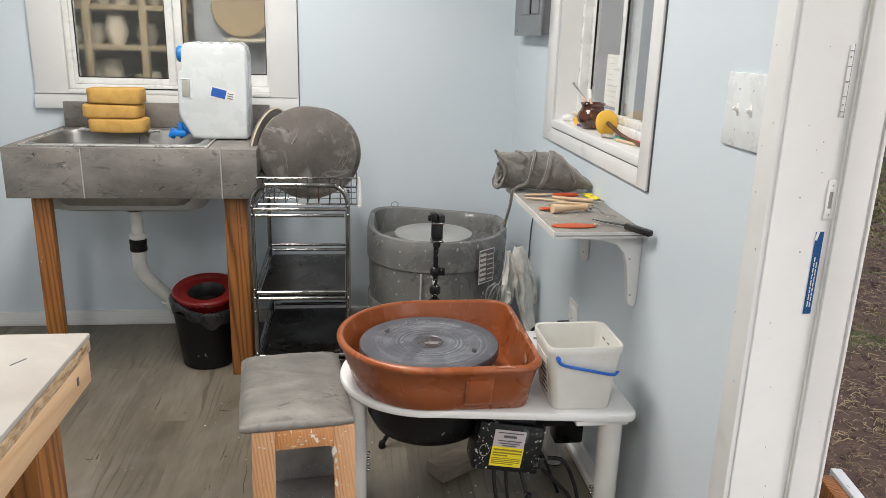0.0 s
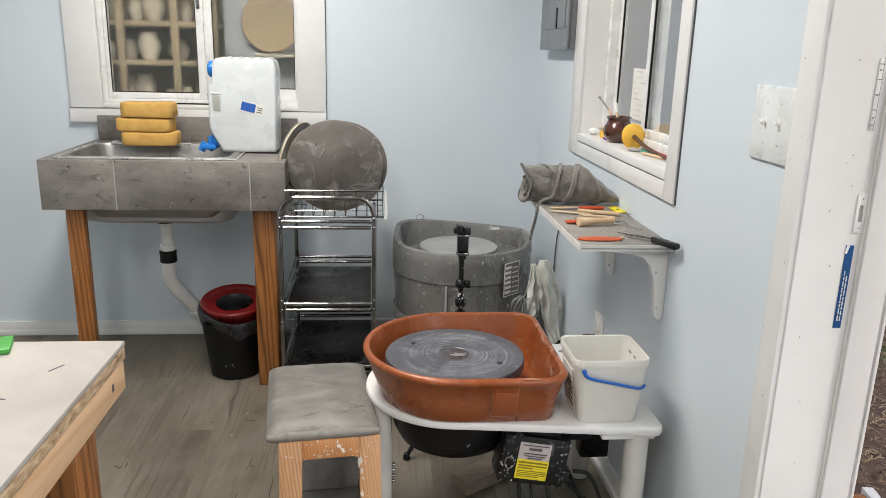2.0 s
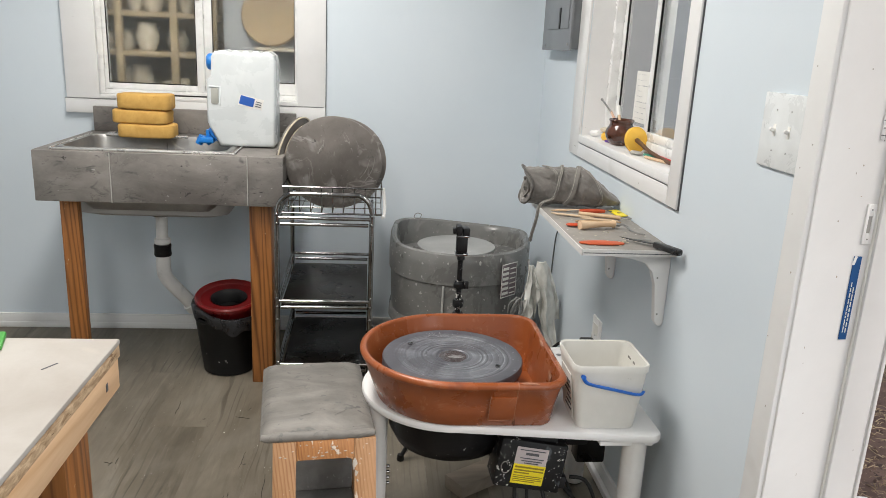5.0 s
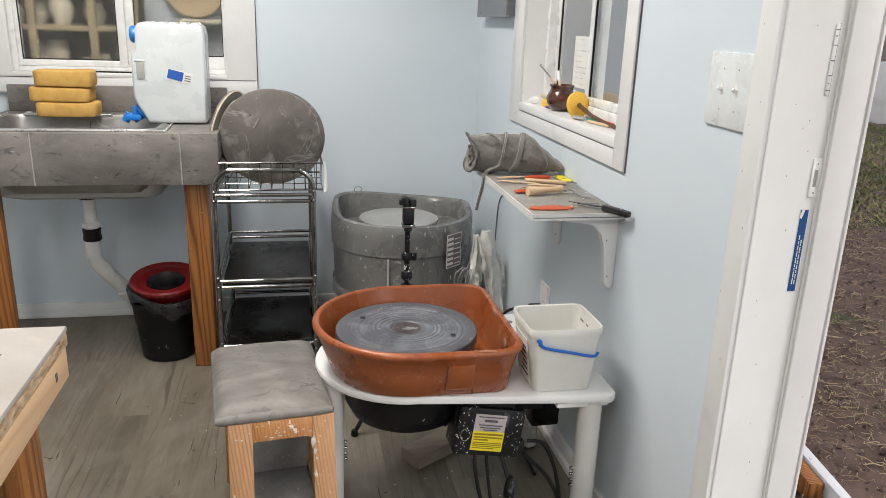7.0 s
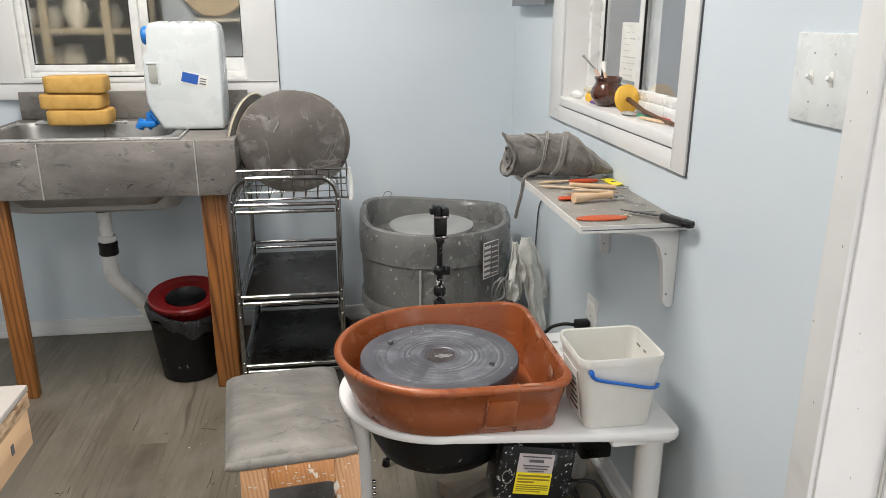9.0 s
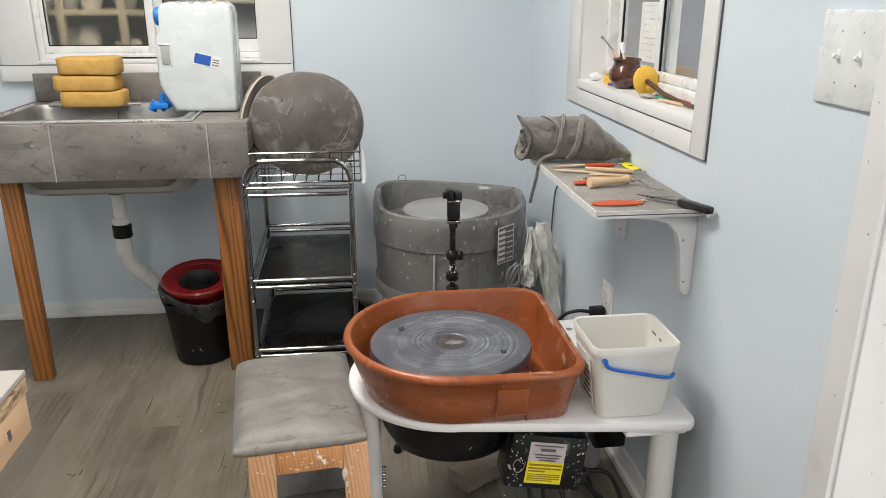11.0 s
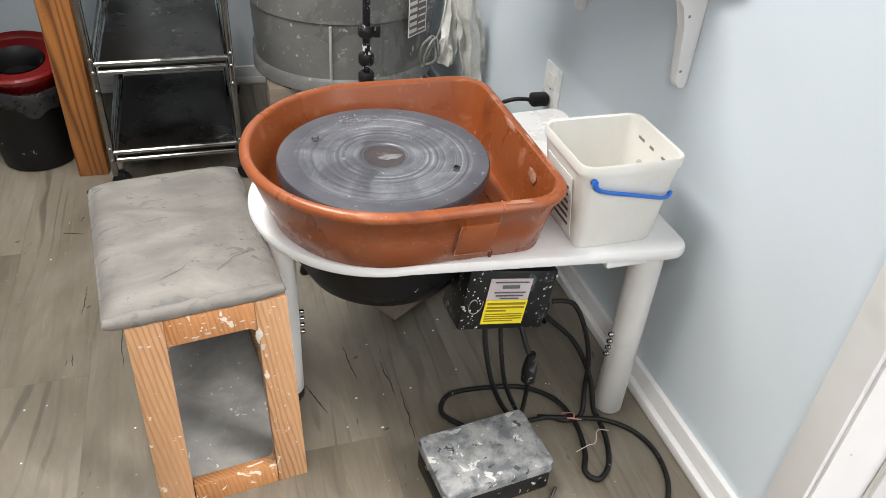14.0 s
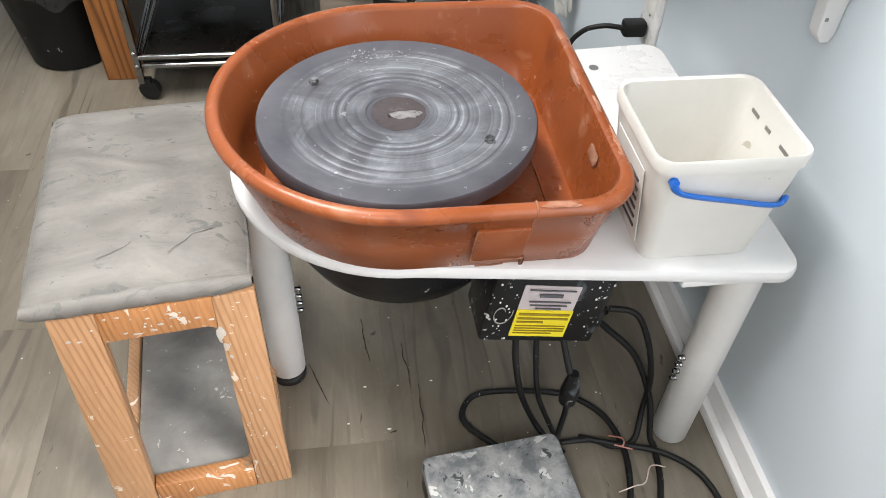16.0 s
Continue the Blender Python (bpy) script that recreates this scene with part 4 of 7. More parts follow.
# ---- trolley with bats ----
def trolley():
    c = thing("trolley", -0.19, 2.86, 0.0, "three-tier chrome trolley with black shelves on casters", "trolley")
    xl, xr, yf, yb = -0.355, -0.03, 2.60, 3.13
    for x in (xl, xr):
        part("post", tube([(x, yf, 0.05), (x, yf, 0.672)], 0.0085, 14), CHROME, c)
        part("post", tube([(x, yb, 0.05), (x, yb, 0.62)], 0.0085, 14), CHROME, c)
    hoop = [(xl, yf, 0.66), (xl + 0.002, yf, 0.69), (xl + 0.014, yf, 0.72), (xl + 0.04, yf, 0.74), (xl + 0.07, yf, 0.744), (xr - 0.07, yf, 0.744), (xr - 0.04, yf, 0.74), (xr - 0.014, yf, 0.72), (xr - 0.002, yf, 0.69), (xr, yf, 0.66)]
    part("handle_hoop", tube(hoop, 0.0085, 14, curved=True), CHROME, c)
    for zt in (0.66, 0.358, 0.116):
        for y in (yf, yb):
            lift = 0.028 if y == yb and zt < 0.6 else 0.0
            part("rail", tube([(xl, y, zt + lift), (xr, y, zt + lift)], 0.0065, 12), CHROME, c)
            part("rail", tube([(xl + 0.012, y, zt - 0.022 + lift), (xr - 0.012, y, zt - 0.022 + lift)], 0.0065, 12), CHROME, c)
        for x in (xl, xr):
            part("side_rail", tube([(x, yf, zt), (x, yb, zt + (0.028 if zt < 0.6 else 0))], 0.006, 12), CHROME, c)
            part("side_rail", tube([(x, yf, zt - 0.022), (x, yb, zt - 0.022)], 0.005, 10), CHROME, c)
        if zt < 0.6:
            part("shelf", box(xl + 0.012, xr - 0.012, yf + 0.008, yb - 0.008, zt - 0.02, zt - 0.012, 0.002), surface("dusty_black_glass_%d" % int(zt * 100), (0.0075, 0.0062, 0.0052), (0.0145, 0.0122, 0.0105), 0.3, scale=6, bump=0.06, spec=0.3, spots=[((0.14, 0.14, 0.135), 40, 0.7)], coat=0.0), c, "dusty glossy black shelf panel")
    for x in (xl, xr):
        for z in (0.672, 0.64, 0.37, 0.338, 0.29, 0.128, 0.095):
            ball = bmesh.new()
            bmesh.ops.create_uvsphere(ball, u_segments=10, v_segments=6, radius=0.0065)
            ball.transform(Matrix.Translation((x, yf - 0.006, z)))
            part("bolt_cap", ball, CHROME, c)
        for y in (yf, yb):
            w = lathe([(0.012, -0.012), (0.024, -0.01), (0.025, 0), (0.024, 0.01), (0.012, 0.012)], 0, 0, 20)
            w.transform(Matrix.Translation((x + 0.012, y + 0.012, 0.025)) @ Matrix.Rotation(radians(75), 4, "Z") @ Matrix.Rotation(radians(90), 4, "Y"))
            cast = part("caster", w, RUBBER, c, "small black caster wheel")
            part("caster_fork", box(x - 0.008, x + 0.02, y - 0.004, y + 0.02, 0.038, 0.056, 0.004), BLACK, cast)


trolley()


def basket():
    b = thing("wire_basket", -0.175, 2.78, 0.665, "white-metal wire basket standing on the trolley top", "basket")
    x0, x1, y0, y1, z0, z1 = -0.338, 0.002, 2.625, 2.93, 0.672, 0.764
    wire = CHROME
    for z in (z0, z1):
        part("rim_wire", tube([(x0, y0, z), (x1, y0, z), (x1, y1, z), (x0, y1, z), (x0, y0, z)], 0.0035, 8), wire, b)
    for k in range(9):
        x = x0 + 0.02 + k * (x1 - x0 - 0.04) / 8
        part("wire", tube([(x, y0, z1), (x, y0, z0), (x, y1, z0), (x, y1, z1)], 0.0018, 6), wire, b)
    for k in range(2):
        y = y0 + 0.1 + k * (y1 - y0 - 0.2)
        part("wire", tube([(x0, y, z1), (x0, y, z0), (x1, y, z0), (x1, y, z1)], 0.0018, 6), wire, b)
    part("corner_hook", tube([(x1 + 0.004, y0 + 0.01, 0.765), (x1 + 0.01, y0 + 0.01, 0.72), (x1 + 0.01, y0 + 0.005, 0.67), (x1 + 0.002, y0 - 0.002, 0.665)], 0.006, 8, curved=True), UPVC, b, "white plastic hook")


basket()


def bat(x, y, z, r, tilt, lean, label, ears=(), yaw=0, rim=False):
    t = thing("throwing_bat", x, y, z - r, label, "bat", "bats in the basket")
    disc = lathe([(r - 0.004, -0.006), (r, -0.003), (r, 0.003), (r - 0.004, 0.006)], 0, 0, 64)
    m = Matrix.Translation((x, y, z)) @ Matrix.Rotation(radians(yaw), 4, "Z") @ Matrix.Rotation(radians(lean), 4, "Y") @ Matrix.Rotation(radians(90 - tilt), 4, "X")
    disc.transform(m)
    disc = part("disc", disc, BATGREY, t)
    if rim:
        edge = tube([((r - 0.001) * math.cos(a), (r - 0.001) * math.sin(a), 0.005) for a in np.linspace(0, 2 * math.pi, 65)], 0.003, 6)
        edge.transform(m)
        part("clay_rim", edge, CLAYCREAM, disc, "pale dried clay along the edge")
    for a in ears:
        hole = lathe([(0.0075, 0.0055), (0.0075, 0.0068), (0.0045, 0.0068), (0.0045, 0.0055)], r * 0.72 * math.cos(radians(a)), r * 0.72 * math.sin(radians(a)), 14)
        hole.transform(m)
        part("pin_hole", hole, BATGREY, disc, "raised rim of a pin hole")


def scored(disc_at, r, marks):
    """Thin raised clay marks lying on the face of a leaning bat."""
    x, y, z, tilt = disc_at
    m = Matrix.Translation((x, y, z)) @ Matrix.Rotation(radians(90 - tilt), 4, "X")
    t = thing("clay_marks", x, y - 0.01, z - r, "pale dried clay ridges on the front bat", "clay marks", kind="stuff")
    for k, pts in enumerate(marks):
        path = [(u * r, v * r, 0.0064) for u, v in pts]
        bm = tube(path, 0.0011 if k else 0.0034, 6, curved=True, taper=lambda w: 0.3 + 0.7 * math.sin(math.pi * w) + 0.25 * math.sin(23 * w))
        bm.transform(m)
        part("ridge", bm, CLAYRIDGE, t)


CLAYRIDGE = surface("dried_clay_ridge", (0.27, 0.25, 0.23), (0.38, 0.36, 0.33), 0.8, scale=60, bump=0.5)
scored((-0.170, 2.742, 0.83, -9), 0.171, (((-0.2, 0.5), (-0.22, 0.38), (-0.28, 0.28), (-0.33, 0.2)), ((0.86, 0.2), (0.8, -0.1), (0.62, -0.4), (0.4, -0.66)), ((0.74, 0.1), (0.68, -0.1), (0.55, -0.3))))
bat(-0.170, 2.742, 0.83, 0.171, -9, 0, "round grey clay-stained throwing bat leaning in the basket", (142, -32, 35))
bat(-0.150, 2.79, 0.826, 0.168, -9, 2, "round grey throwing bat behind the front bat")
bat(-0.148, 2.835, 0.824, 0.166, -12, -6, "round grey throwing bat at the back of the basket")
bat(-0.318, 2.83, 0.855, 0.13, -13, 0, "small bat turned edge-on with a pale clay rim", yaw=68, rim=True)
bat(-0.290, 2.85, 0.835, 0.12, -8, 0, "small bat turned edge-on with a pale clay rim", yaw=60, rim=True)


# ---- the far pottery wheel ----
def grey_wheel():
    w = thing("potters_wheel", 0.315, 2.93, 0.0, "splashed grey plastic potter's wheel in the corner", "potter's wheel")
    cx, cy, n = 0.318, 2.915, 72

    def ring(scale, zfront, zback, grow=0.0, soft=2.0):
        res = []
        for i in range(n):
            a = 2 * math.pi * i / n
            c, s = math.cos(a), math.sin(a)
            e = soft if s < 0.1 else soft + 1.6 * min((s - 0.1) / 0.5, 1)
            k = (abs(c) ** e + abs(s) ** e) ** (-1 / e)
            x, y = 0.275 * c * k * scale, 0.262 * s * k * scale
            f = min(max((y + 0.15) / 0.36, 0), 1)
            f = f * f * (3 - 2 * f)
            horn = math.exp(-((a - 0.3) / 0.42) ** 2) if a < math.pi else math.exp(-((a - 0.3 - 2 * math.pi) / 0.42) ** 2)
            rise = min(max((zfront - 0.3) / 0.2, 0), 1)
            res.append((cx + x + 0.02 * horn * rise, cy + y, zfront + (zback - zfront) * f * (1 - 0.63 * (1 + c)) + 0.022 * horn * rise))
        return res
    BK = 0.036
    body = [ring(0.955, 0.2, 0.2), ring(0.99, 0.205, 0.205), ring(0.985, 0.235, 0.235), ring(0.955, 0.245, 0.245), ring(0.975, 0.40, 0.41), ring(0.995, 0.405, 0.415), ring(1.0, 0.47, 0.48), ring(0.992, 0.5, 0.5 + BK), ring(0.97, 0.517, 0.517 + BK), ring(0.935, 0.522, 0.522 + BK), ring(0.9, 0.516, 0.516 + BK), ring(0.872, 0.495, 0.5), ring(0.85, 0.445, 0.445)]
    body = part("body", loft(body, True, True), WHEELGREY, w, "grey moulded body with clay splashes")
    part("rib", tube([(0.236, 2.668, 0.25), (0.236, 2.662, 0.40)], 0.004, 8), plain("pale_drip", (0.45, 0.45, 0.43), 0.5), body, "pale clay drip")
    rnd = random.Random(33)
    blobs = None
    for k in range(62):
        d = bmesh.new()
        bmesh.ops.create_icosphere(d, subdivisions=1, radius=1)
        a, z = rnd.uniform(3.3, 6.1), 0.5 - 0.24 * rnd.random() ** 1.5
        sc = 0.9985 if z > 0.41 else 0.955 + 0.02 * (z - 0.245) / 0.155
        sz = 0.0008 + 0.0042 * rnd.random() ** 2
        d.transform(Matrix.Translation((cx + 0.275 * sc * math.cos(a), cy + 0.262 * sc * math.sin(a), z)) @ Matrix.Rotation(a, 4, "Z") @ Matrix.Diagonal((0.0012, sz * rnd.uniform(0.6, 1.3), sz * rnd.uniform(0.8, 2.4), 1)))
        blobs = join(blobs, d)
    part("clay_splashes", blobs, plain("dried_clay_splash", (0.5, 0.49, 0.47), 0.7), w, "pale dried clay splashes", kind="stuff")
    head = lathe([(0.14, 0.485), (0.153, 0.487), (0.155, 0.492), (0.153, 0.498), (0.0, 0.5)], 0.305, 2.90, 56, True, False)
    part("wheel_head", head, WHEELDISC, w, "pale round wheel head")
    part("shaft", lathe([(0.03, 0.44), (0.03, 0.486)], 0.305, 2.90, 20), STEEL, w)
    for k, (x, y) in enumerate(((0.13, 2.76), (0.5, 2.76), (0.13, 3.09), (0.5, 3.09))):
        part("leg", lathe([(0.02, 0), (0.02, 0.204)], x, y, 16), BLACK, w)
    lab = part("label", box(0.442, 0.526, 2.698, 2.7, 0.355, 0.485, 0.0, spin(0.485, 2.70, 0.38, 40)), plain("purple_grey_label", (0.2, 0.16, 0.17), 0.5), w, "printed specification label")
    mm = spin(0.485, 2.70, 0.38, 40)
    for b in ((0.442, 0.526, 0.355, 0.358), (0.442, 0.526, 0.482, 0.485), (0.442, 0.444, 0.3585, 0.4815), (0.524, 0.526, 0.3585, 0.4815)):
        part("label_border", box(b[0], b[1], 2.6965, 2.698, b[2], b[3], 0.0, mm), LEGPAINT, lab)
    for k in range(6):
        part("label_print", box(0.447, 0.48, 2.6965, 2.698, 0.366 + 0.019 * k, 0.376 + 0.019 * k, 0.0, spin(0.485, 2.70, 0.38, 40)), PAPER, lab)
        part("label_print", box(0.488, 0.52, 2.6965, 2.698, 0.366 + 0.019 * k, 0.370 + 0.019 * k, 0.0, spin(0.485, 2.70, 0.38, 40)), PAPER, lab)
    t = thing("wooden_block", 0.12, 2.83, 0.0, "rough wooden block under the grey wheel", "wood block")
    part("block", box(0.07, 0.2, 2.74, 2.83, 0.0, 0.2, 0.004), BROWN, t)
    small = thing("wire_clip", 0.16, 3.13, 0.55, "small bent wire clip lying on the wheel rim", "clip")
    part("wire", tube([(0.15, 3.14, 0.548), (0.153, 3.14, 0.562), (0.165, 3.143, 0.568), (0.18, 3.14, 0.562), (0.172, 3.13, 0.55), (0.155, 3.125, 0.551)], 0.0016, 6, curved=True), WHEELGREY, small)


grey_wheel()


def phone_stand():
    s = thing("tripod_stand", 0.234, 2.2, 0.0, "black tripod stand with a clamp head, splashed with clay", "tripod")
    part("pole", tube([(0.234, 2.2, 0.16), (0.234, 2.2, 0.64)], 0.008, 14), SPLASHED, s)
    rnd = random.Random(21)
    blobs = None
    for k in range(34):
        d = bmesh.new()
        bmesh.ops.create_icosphere(d, subdivisions=1, radius=rnd.uniform(0.0012, 0.0034))
        a, z = rnd.uniform(3.4, 6.0), 0.40 + 0.13 * rnd.random() ** 1.4
        d.transform(Matrix.Translation((0.234 + 0.0088 * math.cos(a), 2.2 + 0.0088 * math.sin(a), z)) @ Matrix.Diagonal((0.8, 0.5, rnd.uniform(0.9, 2.6), 1)))
        blobs = join(blobs, d)
    part("clay_splashes", blobs, PAPER, s, "white dried clay splashes", kind="stuff")
    for z in (0.56, 0.50, 0.46, 0.3):
        part("collar", lathe([(0.014, z - 0.012), (0.017, z - 0.008), (0.017, z + 0.008), (0.014, z + 0.012)], 0.234, 2.2, 18), SPLASHED, s)
    part("collar_knob", box(0.246, 0.262, 2.188, 2.2, 0.548, 0.572, 0.003), SPLASHED, s)
    head = box(0.2185, 0.2515, 2.182, 2.212, 0.662, 0.712, 0.005)
    head = box(0.2155, 0.2345, 2.178, 2.216, 0.715, 0.744, 0.005, bm=head)
    head = box(0.2365, 0.2565, 2.178, 2.216, 0.713, 0.738, 0.005, bm=head)
    head = box(0.207, 0.2165, 2.19, 2.21, 0.718, 0.735, 0.003, bm=head)
    part("clamp_head", head, BLACK, s, "black plastic clamp head")
    part("clamp_jaw", box(0.218, 0.2545, 2.174, 2.19, 0.711, 0.718, 0.002), CHROME, s, "shiny metal jaw edge")
    part("clamp_lip", box(0.2165, 0.2535, 2.179, 2.214, 0.653, 0.6615, 0.002), CHROME, s, "shiny metal lower lip")
    part("swivel", lathe([(0.008, 0.636), (0.012, 0.64), (0.012, 0.65), (0.009, 0.654)], 0.235, 2.197, 16), BLACK, s)
    for a in (200, 320, 80):
        dx, dy = math.cos(radians(a)), math.sin(radians(a))
        part("tripod_leg", tube([(0.234, 2.2, 0.3), (0.234 + 0.17 * dx, 2.2 + 0.17 * dy, 0.012)], 0.007, 10), BLACK, s)
        part("rubber_foot", lathe([(0.01, 0.0), (0.012, 0.004), (0.009, 0.02)], 0.234 + 0.172 * dx, 2.2 + 0.172 * dy, 12), RUBBER, s)


phone_stand()


def hanging_rag():
    r = thing("hanging_cloth", 0.61, 2.6, 0.2, "crumpled dirty white cloth hanging beside the grey wheel", "cloth")
    def panel(levels, y, folds, seed, depth):
        """One hanging fold: a thin sheet with sharp pleats between its two edges."""
        rings = []
        zs = [l[0] for l in levels][::-1]
        for i in range(49):
            z = levels[0][0] + (levels[-1][0] - levels[0][0]) * i / 48
            xl, xr = np.interp(z, zs, [l[1] for l in levels][::-1]), np.interp(z, zs, [l[2] for l in levels][::-1])
            front, back = [], []
            for j in range(41):
                u = j / 40
                ph = folds * u + 0.9 * noise.noise(Vector((u * 1.6, z * 11, seed))) + 0.12 * noise.noise(Vector((u * 5, z * 22, seed + 3))) + seed
                tri = abs((ph % 1.0) * 2 - 1)
                x = xl + (xr - xl) * u + 0.004 * noise.noise(Vector((seed, z * 30, 1 + round(u))))
                yy = y - depth * min(1.0, (i + 3) / 16) * tri ** 1.3 - 0.01 * math.sin(math.pi * u) + 0.005 * noise.noise(Vector((u * 3, z * 22, seed)))
                zz = z + (0.003 * noise.noise(Vector((u * 6, seed, 0))) if i in (0, 48) else 0)
                front.append((x, yy, zz))
                back.append((x, yy + 0.006 + 0.008 * math.sin(math.pi * u), zz))
            rings.append(front + back[::-1])
        part("fold", loft(rings), RAG, r)
    panel(((0.515, 0.570, 0.602), (0.49, 0.564, 0.618), (0.44, 0.566, 0.628), (0.34, 0.584, 0.65), (0.27, 0.602, 0.655), (0.19, 0.628, 0.664)), 2.62, 1.25, 0.3, 0.026)
    panel(((0.498, 0.545, 0.562), (0.44, 0.538, 0.578), (0.36, 0.528, 0.58), (0.295, 0.528, 0.578)), 2.632, 0.9, 1.7, 0.022)
    panel(((0.47, 0.6, 0.63), (0.36, 0.61, 0.668), (0.29, 0.615, 0.672)), 2.645, 1.1, 4.1, 0.02)
    c = thing("coiled_cord", 0.5, 2.6, 0.3, "grey coiled power cord beside the grey wheel", "cord")
    coil = [(0.498 + (0.021 + 0.0022 * math.sin(1.7 * a)) * math.cos(a) + 0.006 * math.sin(0.6 * a), 2.6 + 0.006 * math.sin(2 * a) + 0.0012 * a, 0.338 + (0.036 + 0.004 * math.sin(2.3 * a)) * math.sin(a) + 0.01 * math.cos(a)) for a in np.linspace(0, 17, 60)]
    coil += [(0.535, 2.632, 0.4), (0.548, 2.65, 0.46), (0.556, 2.7, 0.5)]
    part("cord", tube(coil, 0.0035, 8, curved=True), plain("grey_cord", (0.22, 0.22, 0.21), 0.5), c)


hanging_rag()


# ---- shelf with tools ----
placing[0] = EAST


def wall_shelf():
    s = thing("wall_shelf", 0.59, 1.98, 0.78, "small clay-stained white shelf board on brackets", "shelf")
    board = box(0.467, EX - 0.001, 1.737, 2.315, 0.788, 0.802, 0.003)
    part("shelf_board", board, surface("stained_melamine", (0.2, 0.185, 0.165), (0.34, 0.32, 0.292), 0.5, scale=7, bump=0.15, spots=[((0.68, 0.67, 0.65), 30, 0.68), ((0.24, 0.23, 0.22), 22, 0.7)]), s)
    edge = box(0.4655, EX - 0.001, 1.7345, 1.7368, 0.787, 0.8025)
    edge = box(0.4635, 0.4665, 1.7345, 2.315, 0.787, 0.8025, bm=edge)
    part("edge_band", edge, surface("chipped_white_edge", (0.6, 0.585, 0.56), (0.72, 0.71, 0.69), 0.45, scale=12, bump=0.1, spots=[((0.25, 0.2, 0.16), 36, 0.69)]), s)
    lip = box(0.468, EX - 0.0015, 1.7338, 1.7344, 0.7925, 0.7945)
    part("edge_seam", lip, INK, s, "dark glue line along the chipped edge")
    for y in (1.775, 2.17):
        prof = [(EX - 0.001, 0.781), (0.52, 0.781), (0.525, 0.772), (0.6, 0.768), (0.638, 0.758), (0.657, 0.735), (0.666, 0.7), (0.676, 0.604), (0.684, 0.593), (0.695, 0.593), (EX - 0.001, 0.604)]
        br = loft([[(x, y - 0.011, z + 0.006) for x, z in prof], [(x, y + 0.011, z + 0.006) for x, z in prof]])
        bmesh.ops.bevel(br, geom=br.edges[:], offset=0.002, segments=2, affect="EDGES", profile=0.5)
        br = part("bracket", br, WHITE, s, "white plastic shelf bracket")
        for z in (0.725, 0.63):
            part("screw", lathe([(0.004, 0), (0.004, 0.004)], 0, 0, 10, m=Matrix.Translation((0.672 if z > 0.7 else 0.682, y - 0.008, z)) @ Matrix.Rotation(radians(-90), 4, "Y")), STEEL, br)


wall_shelf()
SH = 0.803


